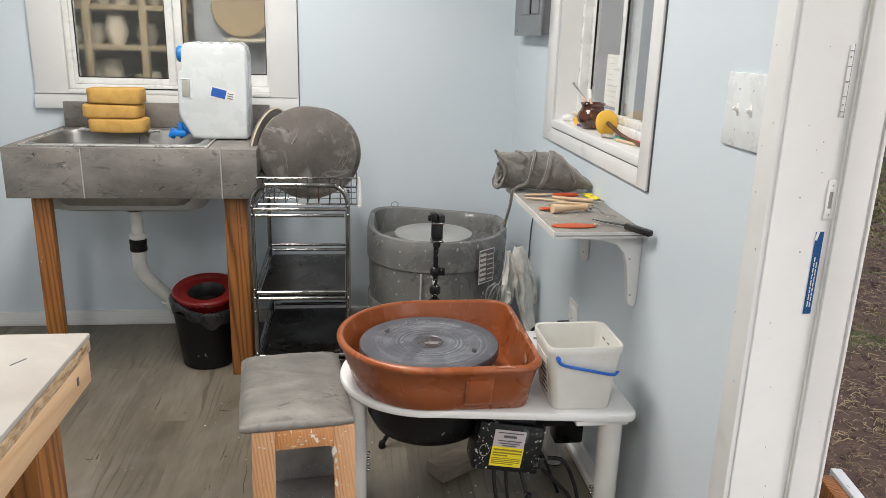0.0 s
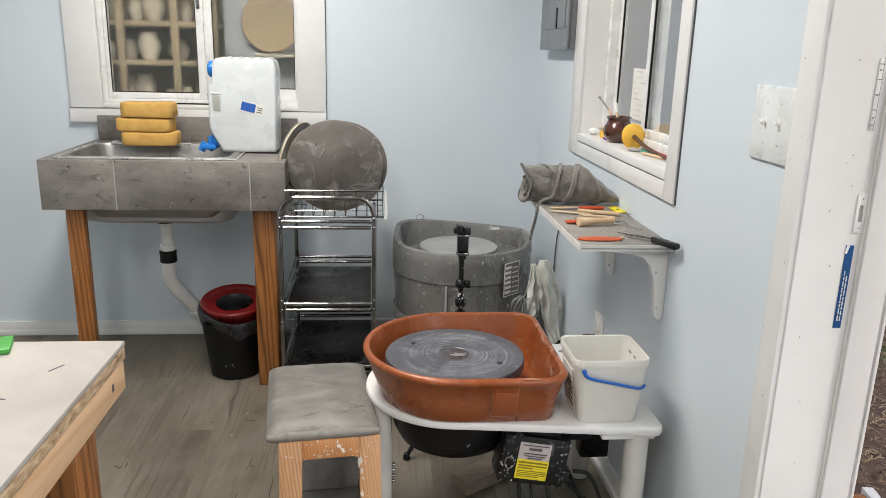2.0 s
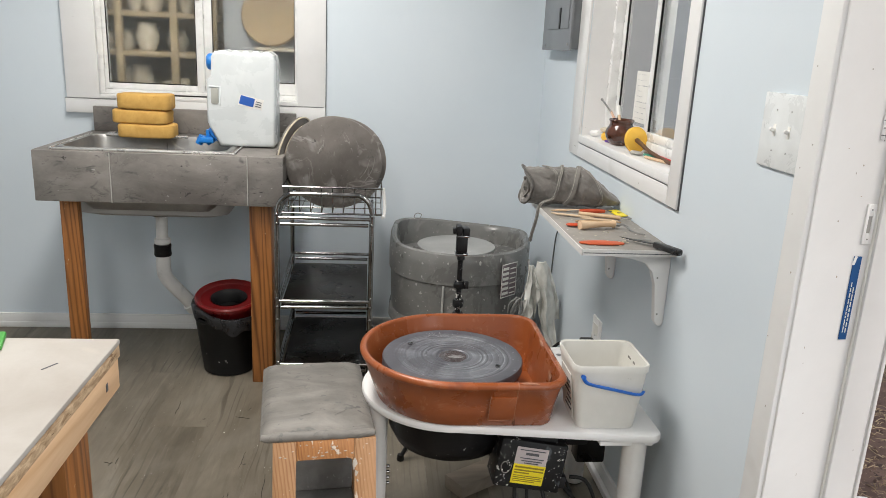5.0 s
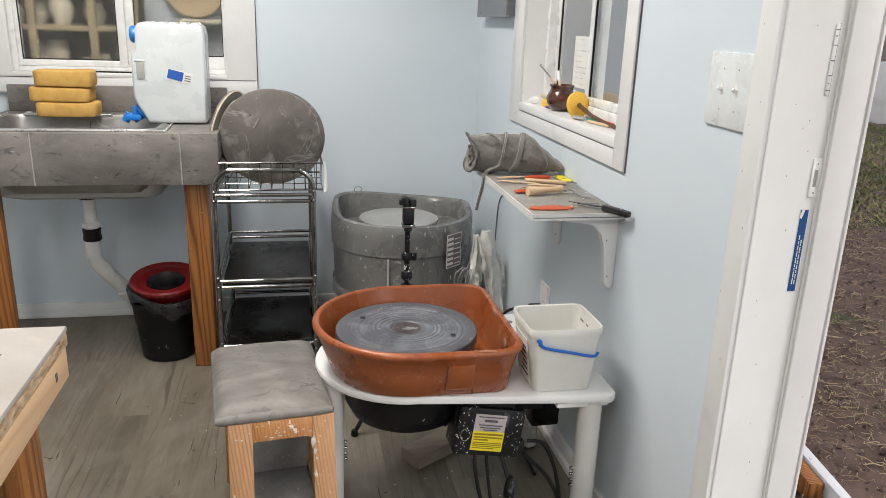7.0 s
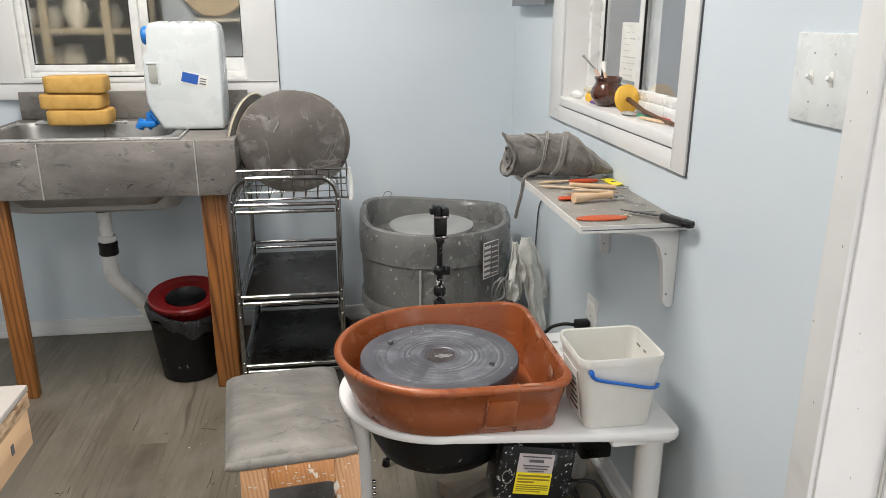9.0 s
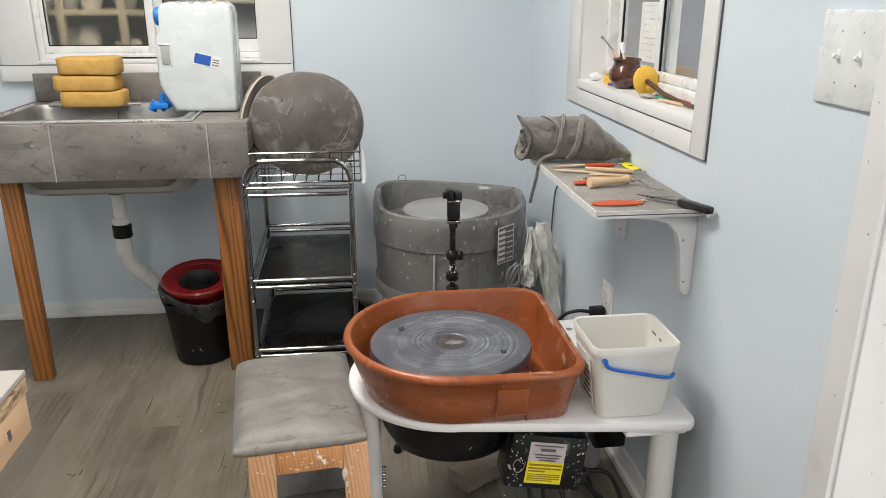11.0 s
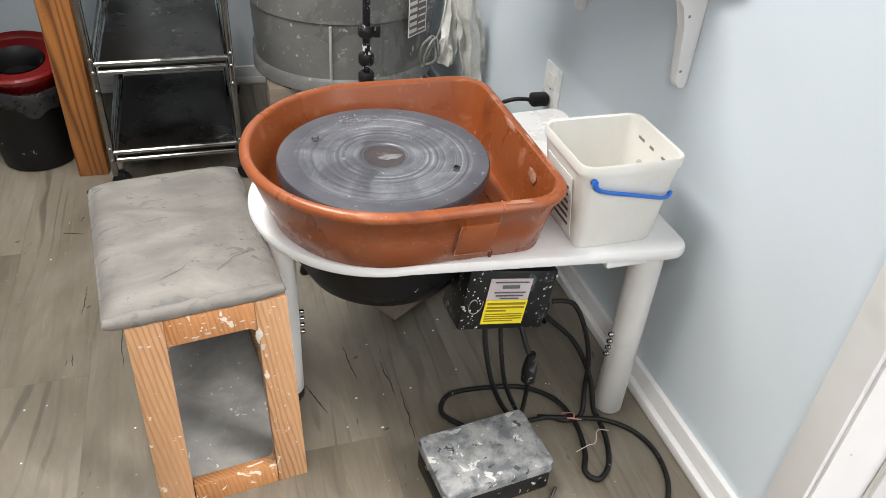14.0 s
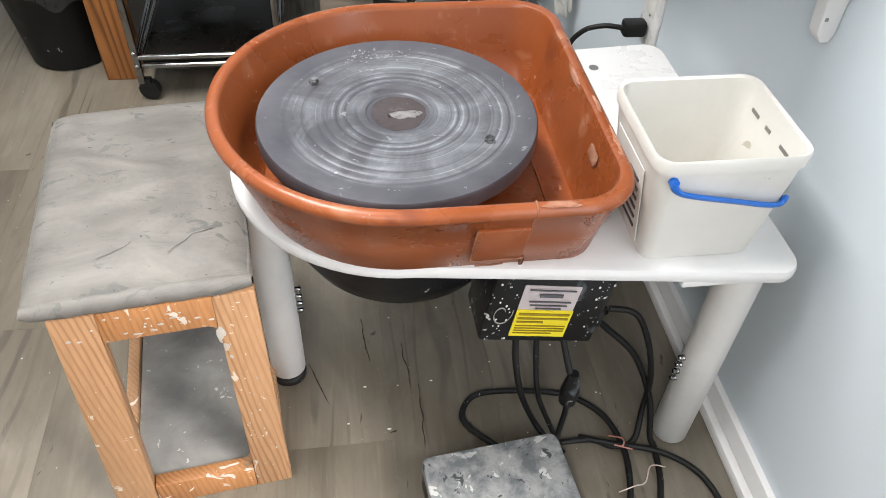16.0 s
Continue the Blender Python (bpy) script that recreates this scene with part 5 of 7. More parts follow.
def apron_bundle():
    a = thing("folded_apron", 0.55, 2.25, SH, "rolled grey denim apron with stitched straps on the shelf", "apron")

    def centre(t):
        return Vector((0.43 + 0.266 * t, 2.268 - 0.07 * t, 0.0))

    def top_of(t):
        return 0.112 + 0.008 * math.sin(3.2 * t + 0.3) - 0.09 * max(0.0, t - 0.66) ** 1.05 / 0.33

    def skin(t, q, out=0.0):
        h = top_of(t)
        lift = 0.014 * max(0.0, t - 0.75) / 0.25
        w = 0.05 * (1 - 0.55 * t ** 3)
        # a few long diagonal folds, sharp at the crest
        ridge = abs(math.sin(1.5 * q + 4.2 * t)) ** 0.6 * 0.11 + abs(math.sin(2.5 * q - 6.5 * t + 0.8)) ** 0.5 * 0.09
        crumple = 0.16 * abs(noise.noise(Vector((t * 7, q * 1.3, 2.0)))) + 0.08 * abs(noise.noise(Vector((t * 19, q * 3.1, 7.0))))
        k = 0.88 + ridge - crumple
        c = centre(t)
        z = SH + h / 2 + lift + (h / 2 * (0.93 + 0.5 * (k - 0.95)) + out) * math.sin(q)
        return Vector((c.x + 0.012 * math.sin(2 * q + 1) * (1 - t), c.y + (w * k + out) * math.cos(q), max(z, SH + 0.0005)))
    n = 120
    rings = [[skin(i / 90, q) for q in np.linspace(0, 2 * math.pi, n + 1)[:-1]] for i in range(91)]
    # the open end turns inwards, so that the roll looks hollow
    for k, (inset, dx) in enumerate(((0.82, -0.002), (0.72, 0.012), (0.6, 0.03))):
        first = rings[0] if k == 0 else first
        mid = sum((Vector(p) for p in first), Vector()) / n
        rings.insert(0, [(mid.x + (p.x - mid.x) * inset + dx, mid.y + (p.y - mid.y) * inset, mid.z + (p.z - mid.z) * inset) for p in first])
    bm = loft(rings)
    for v in bm.verts:
        v.co += 0.0014 * noise.noise_vector(v.co * 85) + 0.003 * noise.noise_vector(v.co * 33)
        v.co.z = max(v.co.z, SH + 0.0005)
        v.co.x = min(v.co.x, EX - 0.002)
    body = part("cloth", bm, CLOTH, a)
    dark = surface("dark_denim", (0.07, 0.066, 0.06), (0.13, 0.122, 0.112), 0.9, scale=20, bump=0.5, fine=420)
    hem = []
    for q in np.linspace(-0.2, 6.0, 40):
        p = skin(0.0, q, 0.001)
        hem.append((p.x + 0.002 + 0.005 * math.sin(3 * q), p.y, p.z))
    part("rolled_edge", tube(hem, 0.006, 8, curved=True, flat=0.5), dark, body, "dark frayed hem of the roll")
    curl = [(0.43 + 0.004 * math.sin(4 * q), 2.262 + (0.012 + 0.0035 * q) * math.cos(q), SH + 0.056 + (0.016 + 0.004 * q) * math.sin(q)) for q in np.linspace(0.4, 6.8, 30)]
    part("rolled_edge", tube(curl, 0.005, 8, curved=True, flat=0.5), CLOTH, body, "inner turn of the rolled cloth")
    stitch = surface("strap_denim", (0.15, 0.142, 0.13), (0.24, 0.228, 0.21), 0.9, scale=30, bump=0.5, fine=420)
    pale = plain("stitch_thread", (0.42, 0.4, 0.36), 0.9)

    def strap(points, wide=0.007):
        st = part("strap", tube(points, wide, 10, curved=True, flat=0.3), stitch, a, "flat stitched grey strap")
        for off in (-0.6, 0.6):
            part("seam", tube([(p[0] + off * wide, p[1] - 0.0022, p[2] + 0.001) for p in points], 0.0006, 5, curved=True), pale, st)
    on = lambda t, q: tuple(skin(t, q, 0.004))
    strap([on(0.4, 1.5), on(0.37, 2.2), on(0.31, 2.75), on(0.27, 3.2), on(0.24, 3.7), (0.471, 2.206, SH + 0.014), (0.4605, 2.203, SH - 0.002), (0.456, 2.205, 0.765), (0.449, 2.215, 0.722), (0.446, 2.222, 0.693)], 0.0048)
    strap([on(0.58, 1.5), on(0.53, 2.3), on(0.47, 3.0), on(0.43, 3.6), on(0.4, 4.1)], 0.0085)
    strap([on(0.6, 1.6), on(0.7, 2.2), on(0.76, 2.8), on(0.78, 3.4), on(0.76, 4.0)], 0.004)
    strap([on(0.2, 1.4), on(0.26, 1.9), on(0.3, 2.4), on(0.28, 2.8)], 0.006)


apron_bundle()


def stick_tool(name, label, a, b, r, material, ends=(), taper=None, flat=1.0):
    t = thing(name, (a[0] + b[0]) / 2, (a[1] + b[1]) / 2, SH, label, "tool", "clay tools on the shelf")
    part("tool_handle", tube([a, tuple((a[i] + b[i]) / 2 for i in range(3)), b], r, 12, curved=True, taper=taper, flat=flat), material, t)
    for pname, pts, rr, mm in ends:
        part(pname, tube(pts, rr, 8, curved=len(pts) > 2), mm, t)
    return t


def tools():
    kid = thing("rubber_kidney", 0.527, 1.79, SH, "orange-red oval rubber scraper lying on the shelf", "scraper")
    part("blade", prism([(0.528 + 0.057 * math.cos(a) * (1 - 0.06 * math.sin(a)), 1.79 + 0.02 * math.sin(a)) for a in np.linspace(0, 2 * math.pi, 49)[:-1]], SH + 0.0005, SH + 0.0035, 0.001), surface("clay_flecked_rubber", (0.46, 0.075, 0.022), (0.58, 0.11, 0.035), 0.5, scale=12, bump=0.15, spots=[((0.6, 0.35, 0.22), 120, 0.7)]), kid)
    part("tip", tube([(0.581, 1.797, SH + 0.003), (0.592, 1.803, SH + 0.003)], 0.0035, 8), CLAYCREAM, kid)
    kn = thing("trimming_knife", 0.64, 1.76, SH, "long thin knife with a black handle over the shelf edge", "knife")
    blade = [(0.589, 1.838), (0.612, 1.805), (0.635, 1.782), (0.66, 1.766), (0.664, 1.772), (0.645, 1.79), (0.622, 1.812)]
    part("blade", prism(blade, SH + 0.006, SH + 0.0074), surface("dark_blade", (0.012, 0.012, 0.012), (0.03, 0.03, 0.03), 0.4, 0.2), kn, "dark thin curved blade")
    h = prism(round_rect(0.0, 0.088, -0.0105, 0.0105, 0.008), 0.0, 0.015, 0.0045)
    h.transform(Matrix.Translation((0.652, 1.764, SH + 0.001)) @ Matrix.Rotation(radians(-68), 4, "Z"))
    h = part("handle", h, surface("worn_black_handle", (0.006, 0.006, 0.006), (0.02, 0.02, 0.02), 0.3, scale=12, bump=0.1, spots=[((0.3, 0.29, 0.27), 90, 0.7)]), kn, "black plastic handle with pale specks")
    for u in (0.02, 0.06):
        part("rivet", lathe([(0.003, 0.0), (0.0025, 0.001)], 0.652 + u * 0.375, 1.764 - u * 0.927, 10, m=Matrix.Translation((0, 0, SH + 0.016))), STEEL, h)
    nee = thing("needle_tool", 0.64, 1.83, SH, "thin dark metal needle lying on the shelf", "tool")
    part("blade", tube([(0.612, 1.832, SH + 0.002), (0.668, 1.829, SH + 0.002)], 0.0013, 6), STEEL, nee)

    fat = lambda u: 0.82 + 0.18 * math.cos(math.pi * min(1, u * 1.6)) + 0.25 * math.exp(-((u - 0.93) / 0.05) ** 2)
    point = lambda u: 0.25 + 0.75 * min(1.0, 5 * min(u, 1 - u))
    beech2 = surface("weathered_tool_wood", (0.5, 0.36, 0.23), (0.64, 0.5, 0.35), 0.6, scale=40, stretch=(0.15, 1, 1), bump=0.2, spots=[((0.3, 0.2, 0.12), 60, 0.68)])
    stick_tool("loop_tool", "loop tool with a turned beech handle and wire hook", (0.511, 1.934, SH + 0.012), (0.614, 1.957, SH + 0.012), 0.0125, BEECH,
               (("ferrule", [(0.61, 1.956, SH + 0.012), (0.626, 1.951, SH + 0.011)], 0.0055, STEEL),
                ("wire_hook", [(0.625, 1.951, SH + 0.011), (0.636, 1.94, SH + 0.01), (0.643, 1.925, SH + 0.006), (0.652, 1.905, SH + 0.003), (0.674, 1.891, SH + 0.002)], 0.0014, STEEL),
                ("wire_hook", [(0.626, 1.956, SH + 0.01), (0.64, 1.962, SH + 0.009), (0.65, 1.95, SH + 0.006), (0.645, 1.925, SH + 0.003)], 0.0018, STEEL)), fat)
    stick_tool("rubber_rib", "orange rubber tipped wooden rib on the shelf", (0.483, 1.966, SH + 0.005), (0.53, 1.968, SH + 0.005), 0.0105, ORANGE, taper=point, flat=0.4)
    stick_tool("wood_knife", "brown wooden modelling knife on the shelf", (0.52, 2.016, SH + 0.004), (0.65, 2.012, SH + 0.004), 0.006, wood("tool_brown", (0.4, 0.25, 0.12), (0.25, 0.14, 0.06)), taper=point, flat=0.6)
    stick_tool("wood_knife", "pale wooden modelling knife lying across another tool", (0.545, 2.05, SH + 0.005), (0.645, 2.022, SH + 0.005), 0.0055, beech2, taper=point, flat=0.6)
    stick_tool("ribbon_tool", "pale wooden ribbon tool with wire loops", (0.556, 2.108, SH + 0.006), (0.664, 2.062, SH + 0.006), 0.0058, BEECH,
               (("wire_loop", [(0.662, 2.062, SH + 0.006), (0.676, 2.068, SH + 0.006), (0.69, 2.066, SH + 0.006), (0.694, 2.055, SH + 0.006), (0.684, 2.048, SH + 0.006), (0.664, 2.059, SH + 0.006)], 0.0014, STEEL),))
    stick_tool("wooden_stick", "pointed pale wooden modelling stick on the shelf", (0.475, 2.112, SH + 0.004), (0.588, 2.062, SH + 0.004), 0.0045, beech2, taper=point, flat=0.7)
    stick_tool("wooden_stick", "pointed pale wooden modelling stick beside the apron", (0.484, 2.15, SH + 0.004), (0.655, 2.165, SH + 0.004), 0.0048, BEECH, taper=point, flat=0.7)
    stick_tool("needle_tool", "orange handled needle tool on the shelf", (0.569, 2.148, SH + 0.005), (0.646, 2.15, SH + 0.005), 0.0056, ORANGE,
               (("needle", [(0.646, 2.15, SH + 0.005), (0.668, 2.152, SH + 0.005)], 0.0013, STEEL), ("needle", [(0.569, 2.148, SH + 0.005), (0.53, 2.14, SH + 0.004)], 0.002, STEEL)), taper=lambda u: 0.75 + 0.35 * math.sin(math.pi * u))
    y = thing("yellow_rib", 0.685, 2.13, SH, "flat yellow plastic rib with a small hole", "scraper")
    rib = prism([(0.664, 2.172), (0.693, 2.178), (0.6975, 2.098), (0.672, 2.09)], SH + 0.003, SH + 0.006, 0.001)
    for v in rib.verts:
        v.co.z += 0.12 * max(0.0, v.co.x - 0.68) - 0.002
    part("blade", rib, YELLOW, y)
    part("hole", box(0.677, 0.689, 2.128, 2.133, SH + 0.0052, SH + 0.0062), INK, y)
    crumbs = None
    rnd = random.Random(8)
    for k in range(46):
        d = bmesh.new()
        bmesh.ops.create_icosphere(d, subdivisions=1, radius=rnd.uniform(0.0008, 0.0024))
        d.transform(Matrix.Translation((rnd.uniform(0.475, 0.69), rnd.uniform(1.745, 2.09), SH)) @ Matrix.Diagonal((1.6, 1, 0.5, 1)))
        crumbs = join(crumbs, d)
    c = thing("clay_crumbs", 0.58, 1.9, SH, "dried clay crumbs scattered on the shelf", "clay crumbs", kind="stuff")
    part("crumbs", crumbs, CLAYCREAM, c)
    sp = thing("cord_on_wall", 0.695, 2.85, 0.3, "thin grey cord hanging down the wall", "cord")
    part("cord", tube([(0.694, 2.4, 0.775), (0.692, 2.6, 0.68), (0.694, 2.83, 0.59), (0.692, 2.87, 0.47), (0.694, 2.88, 0.33), (0.692, 2.86, 0.2)], 0.003, 8, curved=True), plain("dark_grey_cord", (0.09, 0.1, 0.1), 0.5), sp)


tools()


# ---- things on the east window sill ----
def sill_things():
    SZ = EW[2] + 0.0055
    p = thing("glazed_pot", 0.752, 2.40, SZ, "small dark brown glazed pot holding wooden tools", "pot")
    body = lathe([(0.024, SZ), (0.029, SZ + 0.003), (0.039, SZ + 0.013), (0.045, SZ + 0.025), (0.0475, SZ + 0.037), (0.045, SZ + 0.05), (0.039, SZ + 0.06), (0.0355, SZ + 0.067), (0.036, SZ + 0.073), (0.0405, SZ + 0.079), (0.0385, SZ + 0.082), (0.032, SZ + 0.077), (0.031, SZ + 0.06), (0.036, SZ + 0.04)], 0.752, 2.40, 80, True, True)
    for v in body.verts:
        d = Vector((v.co.x - 0.752, v.co.y - 2.40))
        if d.length > 0.02 and v.co.z < SZ + 0.066:
            a = math.atan2(d.y, d.x)
            k = 1 + 0.045 * abs(math.sin(9 * a + 70 * (v.co.z - SZ))) * math.sin(math.pi * min(1, (v.co.z - SZ) / 0.066)) - 0.02
            v.co.x, v.co.y = 0.752 + d.x * k, 2.40 + d.y * k
    part("pot_body", body, GLAZE, p)
    b = thing("modelling_tool", 0.74, 2.45, SZ + 0.05, "wooden modelling tool with a metal ball tip in the pot", "tool")
    part("tool_handle", tube([(0.752, 2.41, SZ + 0.045), (0.748, 2.50, SZ + 0.095)], 0.005, 10, taper=lambda u: 1.1 - 0.3 * u), plain("pinkish_wood", (0.62, 0.4, 0.29), 0.5), b)
    part("metal_tip", tube([(0.748, 2.497, SZ + 0.094), (0.744, 2.60, SZ + 0.128)], 0.003, 8), STEEL, b, "thin metal shaft")
    ball = bmesh.new()
    bmesh.ops.create_uvsphere(ball, u_segments=12, v_segments=8, radius=0.005)
    ball.transform(Matrix.Translation((0.744, 2.603, SZ + 0.129)))
    part("ball_tip", ball, STEEL, b)
    q = thing("paint_brush", 0.755, 2.43, SZ + 0.05, "short wooden brush with pale bristles in the pot", "brush")
    part("brush_handle", tube([(0.755, 2.40, SZ + 0.045), (0.756, 2.445, SZ + 0.092)], 0.0045, 8), BEECH, q)
    part("bristles", tube([(0.756, 2.443, SZ + 0.09), (0.757, 2.465, SZ + 0.118)], 0.008, 10, taper=lambda u: 0.6 + 0.6 * math.sin(2.6 * u)), PAPER, q, "pale frayed bristles")
    r = thing("spinning_tool", 0.745, 2.2, SZ, "yellow foam disc on a brown wooden handle", "tool")
    disc = lathe([(0.034, -0.008), (0.038, -0.005), (0.038, 0.005), (0.034, 0.008)], 0, 0, 40)
    disc.transform(Matrix.Translation((0.742, 2.225, SZ + 0.038)) @ Matrix.Rotation(radians(18), 4, "Z") @ Matrix.Rotation(radians(80), 4, "X"))
    part("foam_disc", disc, YELFOAM, r, "round yellow foam pad")
    part("tool_handle", tube([(0.742, 2.214, SZ + 0.038), (0.747, 2.12, SZ + 0.018), (0.752, 2.02, SZ + 0.008), (0.754, 1.95, SZ + 0.006)], 0.006, 10, taper=lambda u: 1.15 - 0.4 * u + 0.12 * math.sin(14 * u)), wood("brown_turned", (0.13, 0.06, 0.03), (0.06, 0.028, 0.015)), r, "brown turned wooden handle")
    for k, (x, y, rr, h, z, mm) in enumerate(((0.757, 2.52, 0.028, 0.026, 0, YELFOAM), (0.757, 2.525, 0.032, 0.012, 0.028, CLAYCREAM))):
        t = thing("sponge_pad", x, y, SZ + z, "small round ochre sponge stacked on the sill" if k == 0 else "small cream clay lid on a sponge", "pad")
        part("pad", lathe([(rr * 0.85, SZ + z), (rr, SZ + z + h * 0.3), (rr, SZ + z + h * 0.75), (rr * 0.8, SZ + z + h)], x, y, 24), mm, t)
    for k, (x, y, sx, sy, h, mm, lab) in enumerate(((0.733, 2.185, 0.03, 0.05, 0.009, STONE, "flat grey pebble lying on the sill"), (0.735, 2.62, 0.03, 0.03, 0.022, WHITE, "white plaster lump on the sill"))):
        t = thing("pebble", x, y, SZ, lab, "pebble")
        bm = bmesh.new()
        bmesh.ops.create_icosphere(bm, subdivisions=3, radius=1)
        for v in bm.verts:
            v.co = Vector((x + sx * 0.6 * v.co.x, y + sy * 0.6 * v.co.y, max(SZ + h / 2 + h * 0.55 * v.co.z, SZ))) + 0.0025 * noise.noise_vector(v.co * 2 + Vector((k * 5, 0, 0)))
        part("lump", bm, mm, t)
    for a, b, mm, lab in (((0.77, 2.17), (0.775, 2.02), plain("red_barrel", (0.55, 0.03, 0.03), 0.4), "red pen lying on the sill"), ((0.745, 2.15), (0.77, 2.06), plain("green_barrel", (0.05, 0.3, 0.2), 0.4), "green pen lying on the sill"), ((0.725, 2.46), (0.745, 2.40), plain("violet_barrel", (0.12, 0.06, 0.3), 0.4), "violet pen lying on the sill"), ((0.73, 2.10), (0.752, 2.0), BEECH, "small wooden tool lying on the sill")):
        t = thing("pen", a[0], a[1], SZ, lab, "pen")
        part("barrel", tube([(*a, SZ + 0.005), (*b, SZ + 0.005)], 0.0042, 10), mm, t)
    n = thing("paper_note", 0.805, 2.39, 1.04, "handwritten paper list stuck on the window glass", "paper")
    x = EX + 0.1085
    part("sheet", box(x - 0.0006, x, 2.29, 2.462, 1.046, 1.206), PAPER, n)
    random.seed(5)
    PENCIL = plain("pencil_grey", (0.45, 0.45, 0.46), 0.8)
    for k in range(9):
        z = 1.195 - 0.017 * k
        y = 2.448 - random.uniform(0, 0.008)
        while y > 2.40 - 0.05 * random.random():
            l = random.uniform(0.006, 0.018)
            part("written_word", box(x - 0.0012, x - 0.0008, y - l, y, z + random.uniform(-0.001, 0.001), z + random.uniform(0.0008, 0.0022)), PENCIL, n)
            y -= l + random.uniform(0.004, 0.009)


sill_things()


def breaker_panel():
    p = thing("electrical_panel", 0.67, 2.95, 1.25, "grey metal electrical panel on the wall beside the window", "electrical panel")
    part("panel_box", box(0.664, EX - 0.001, 2.785, 3.2, 1.264, 1.9, 0.003), PANEL, p)
    part("panel_cover", box(0.656, 0.6645, 2.772, 3.21, 1.257, 1.906, 0.002), PANEL, p)
    part("door_leaf", box(0.6515, 0.6565, 2.80, 3.13, 1.335, 1.86, 0.002), PANEL, p, "hinged grey metal door")
    part("latch", box(0.648, 0.652, 2.91, 2.93, 1.335, 1.41, 0.001), BLACK, p)
    part("screw", lathe([(0.005, 0), (0.004, 0.003)], 0, 0, 10, m=Matrix.Translation((0.656, 2.80, 1.28)) @ Matrix.Rotation(radians(-90), 4, "Y")), STEEL, p)
    part("screw", lathe([(0.005, 0), (0.004, 0.003)], 0, 0, 10, m=Matrix.Translation((0.656, 3.15, 1.275)) @ Matrix.Rotation(radians(-90), 4, "Y")), STEEL, p)


breaker_panel()


def light_switch():
    s = thing("light_switch", 0.694, 1.346, 1.065, "white two-gang toggle light switch on the wall", "light switch")
    part("switch_plate", box(0.693, EX - 0.0005, 1.274, 1.423, 1.064, 1.2, 0.003), plain("ivory_plate", (0.745, 0.77, 0.775), 0.3), s)
    for y in (1.324, 1.373):
        part("toggle_slot", box(0.6922, 0.6932, y - 0.0045, y + 0.0045, 1.122, 1.144, 0.0004), PAPER, s)
        part("toggle", box(0.6835, 0.6925, y - 0.003, y + 0.003, 1.13, 1.1365, 0.0012, spin(0.69, y, 1.134, 28, "Y")), UPVC, s, "white toggle lever")
        for z in (1.096, 1.17):
            part("screw", lathe([(0.0016, 0), (0.0013, 0.0008)], 0, 0, 10, m=Matrix.Translation((0.693, y, z)) @ Matrix.Rotation(radians(-90), 4, "Y")), STEEL, s)


light_switch()


def wall_outlet():
    o = thing("wall_outlet", 0.694, 2.26, 0.345, "white wall outlet with a black plug in it", "outlet")
    part("cover_plate", box(0.693, EX - 0.0005, 2.215, 2.30, 0.315, 0.435, 0.003), UPVC, o)
    part("socket", box(0.69, 0.6932, 2.238, 2.277, 0.38, 0.415, 0.001), PAPER, o)
    part("screw", lathe([(0.003, 0), (0.0025, 0.0015)], 0, 0, 10, m=Matrix.Translation((0.693, 2.258, 0.376)) @ Matrix.Rotation(radians(-90), 4, "Y")), STEEL, o)
    c = thing("power_cord", 0.66, 2.27, 0.35, "black power cord plugged into the wall outlet", "cord")
    part("plug", box(0.645, 0.6905, 2.245, 2.275, 0.335, 0.365, 0.007), RUBBER, c, "black moulded plug")
    part("cord", tube([(0.648, 2.26, 0.35), (0.61, 2.27, 0.35), (0.575, 2.285, 0.33), (0.555, 2.295, 0.28), (0.55, 2.29, 0.15), (0.56, 2.2, 0.02), (0.565, 2.0, 0.008), (0.56, 1.85, 0.008)], 0.005, 10, curved=True), RUBBER, c)


wall_outlet()
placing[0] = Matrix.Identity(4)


# ---- the near pottery wheel ----
CX, CY = 0.172, 1.775


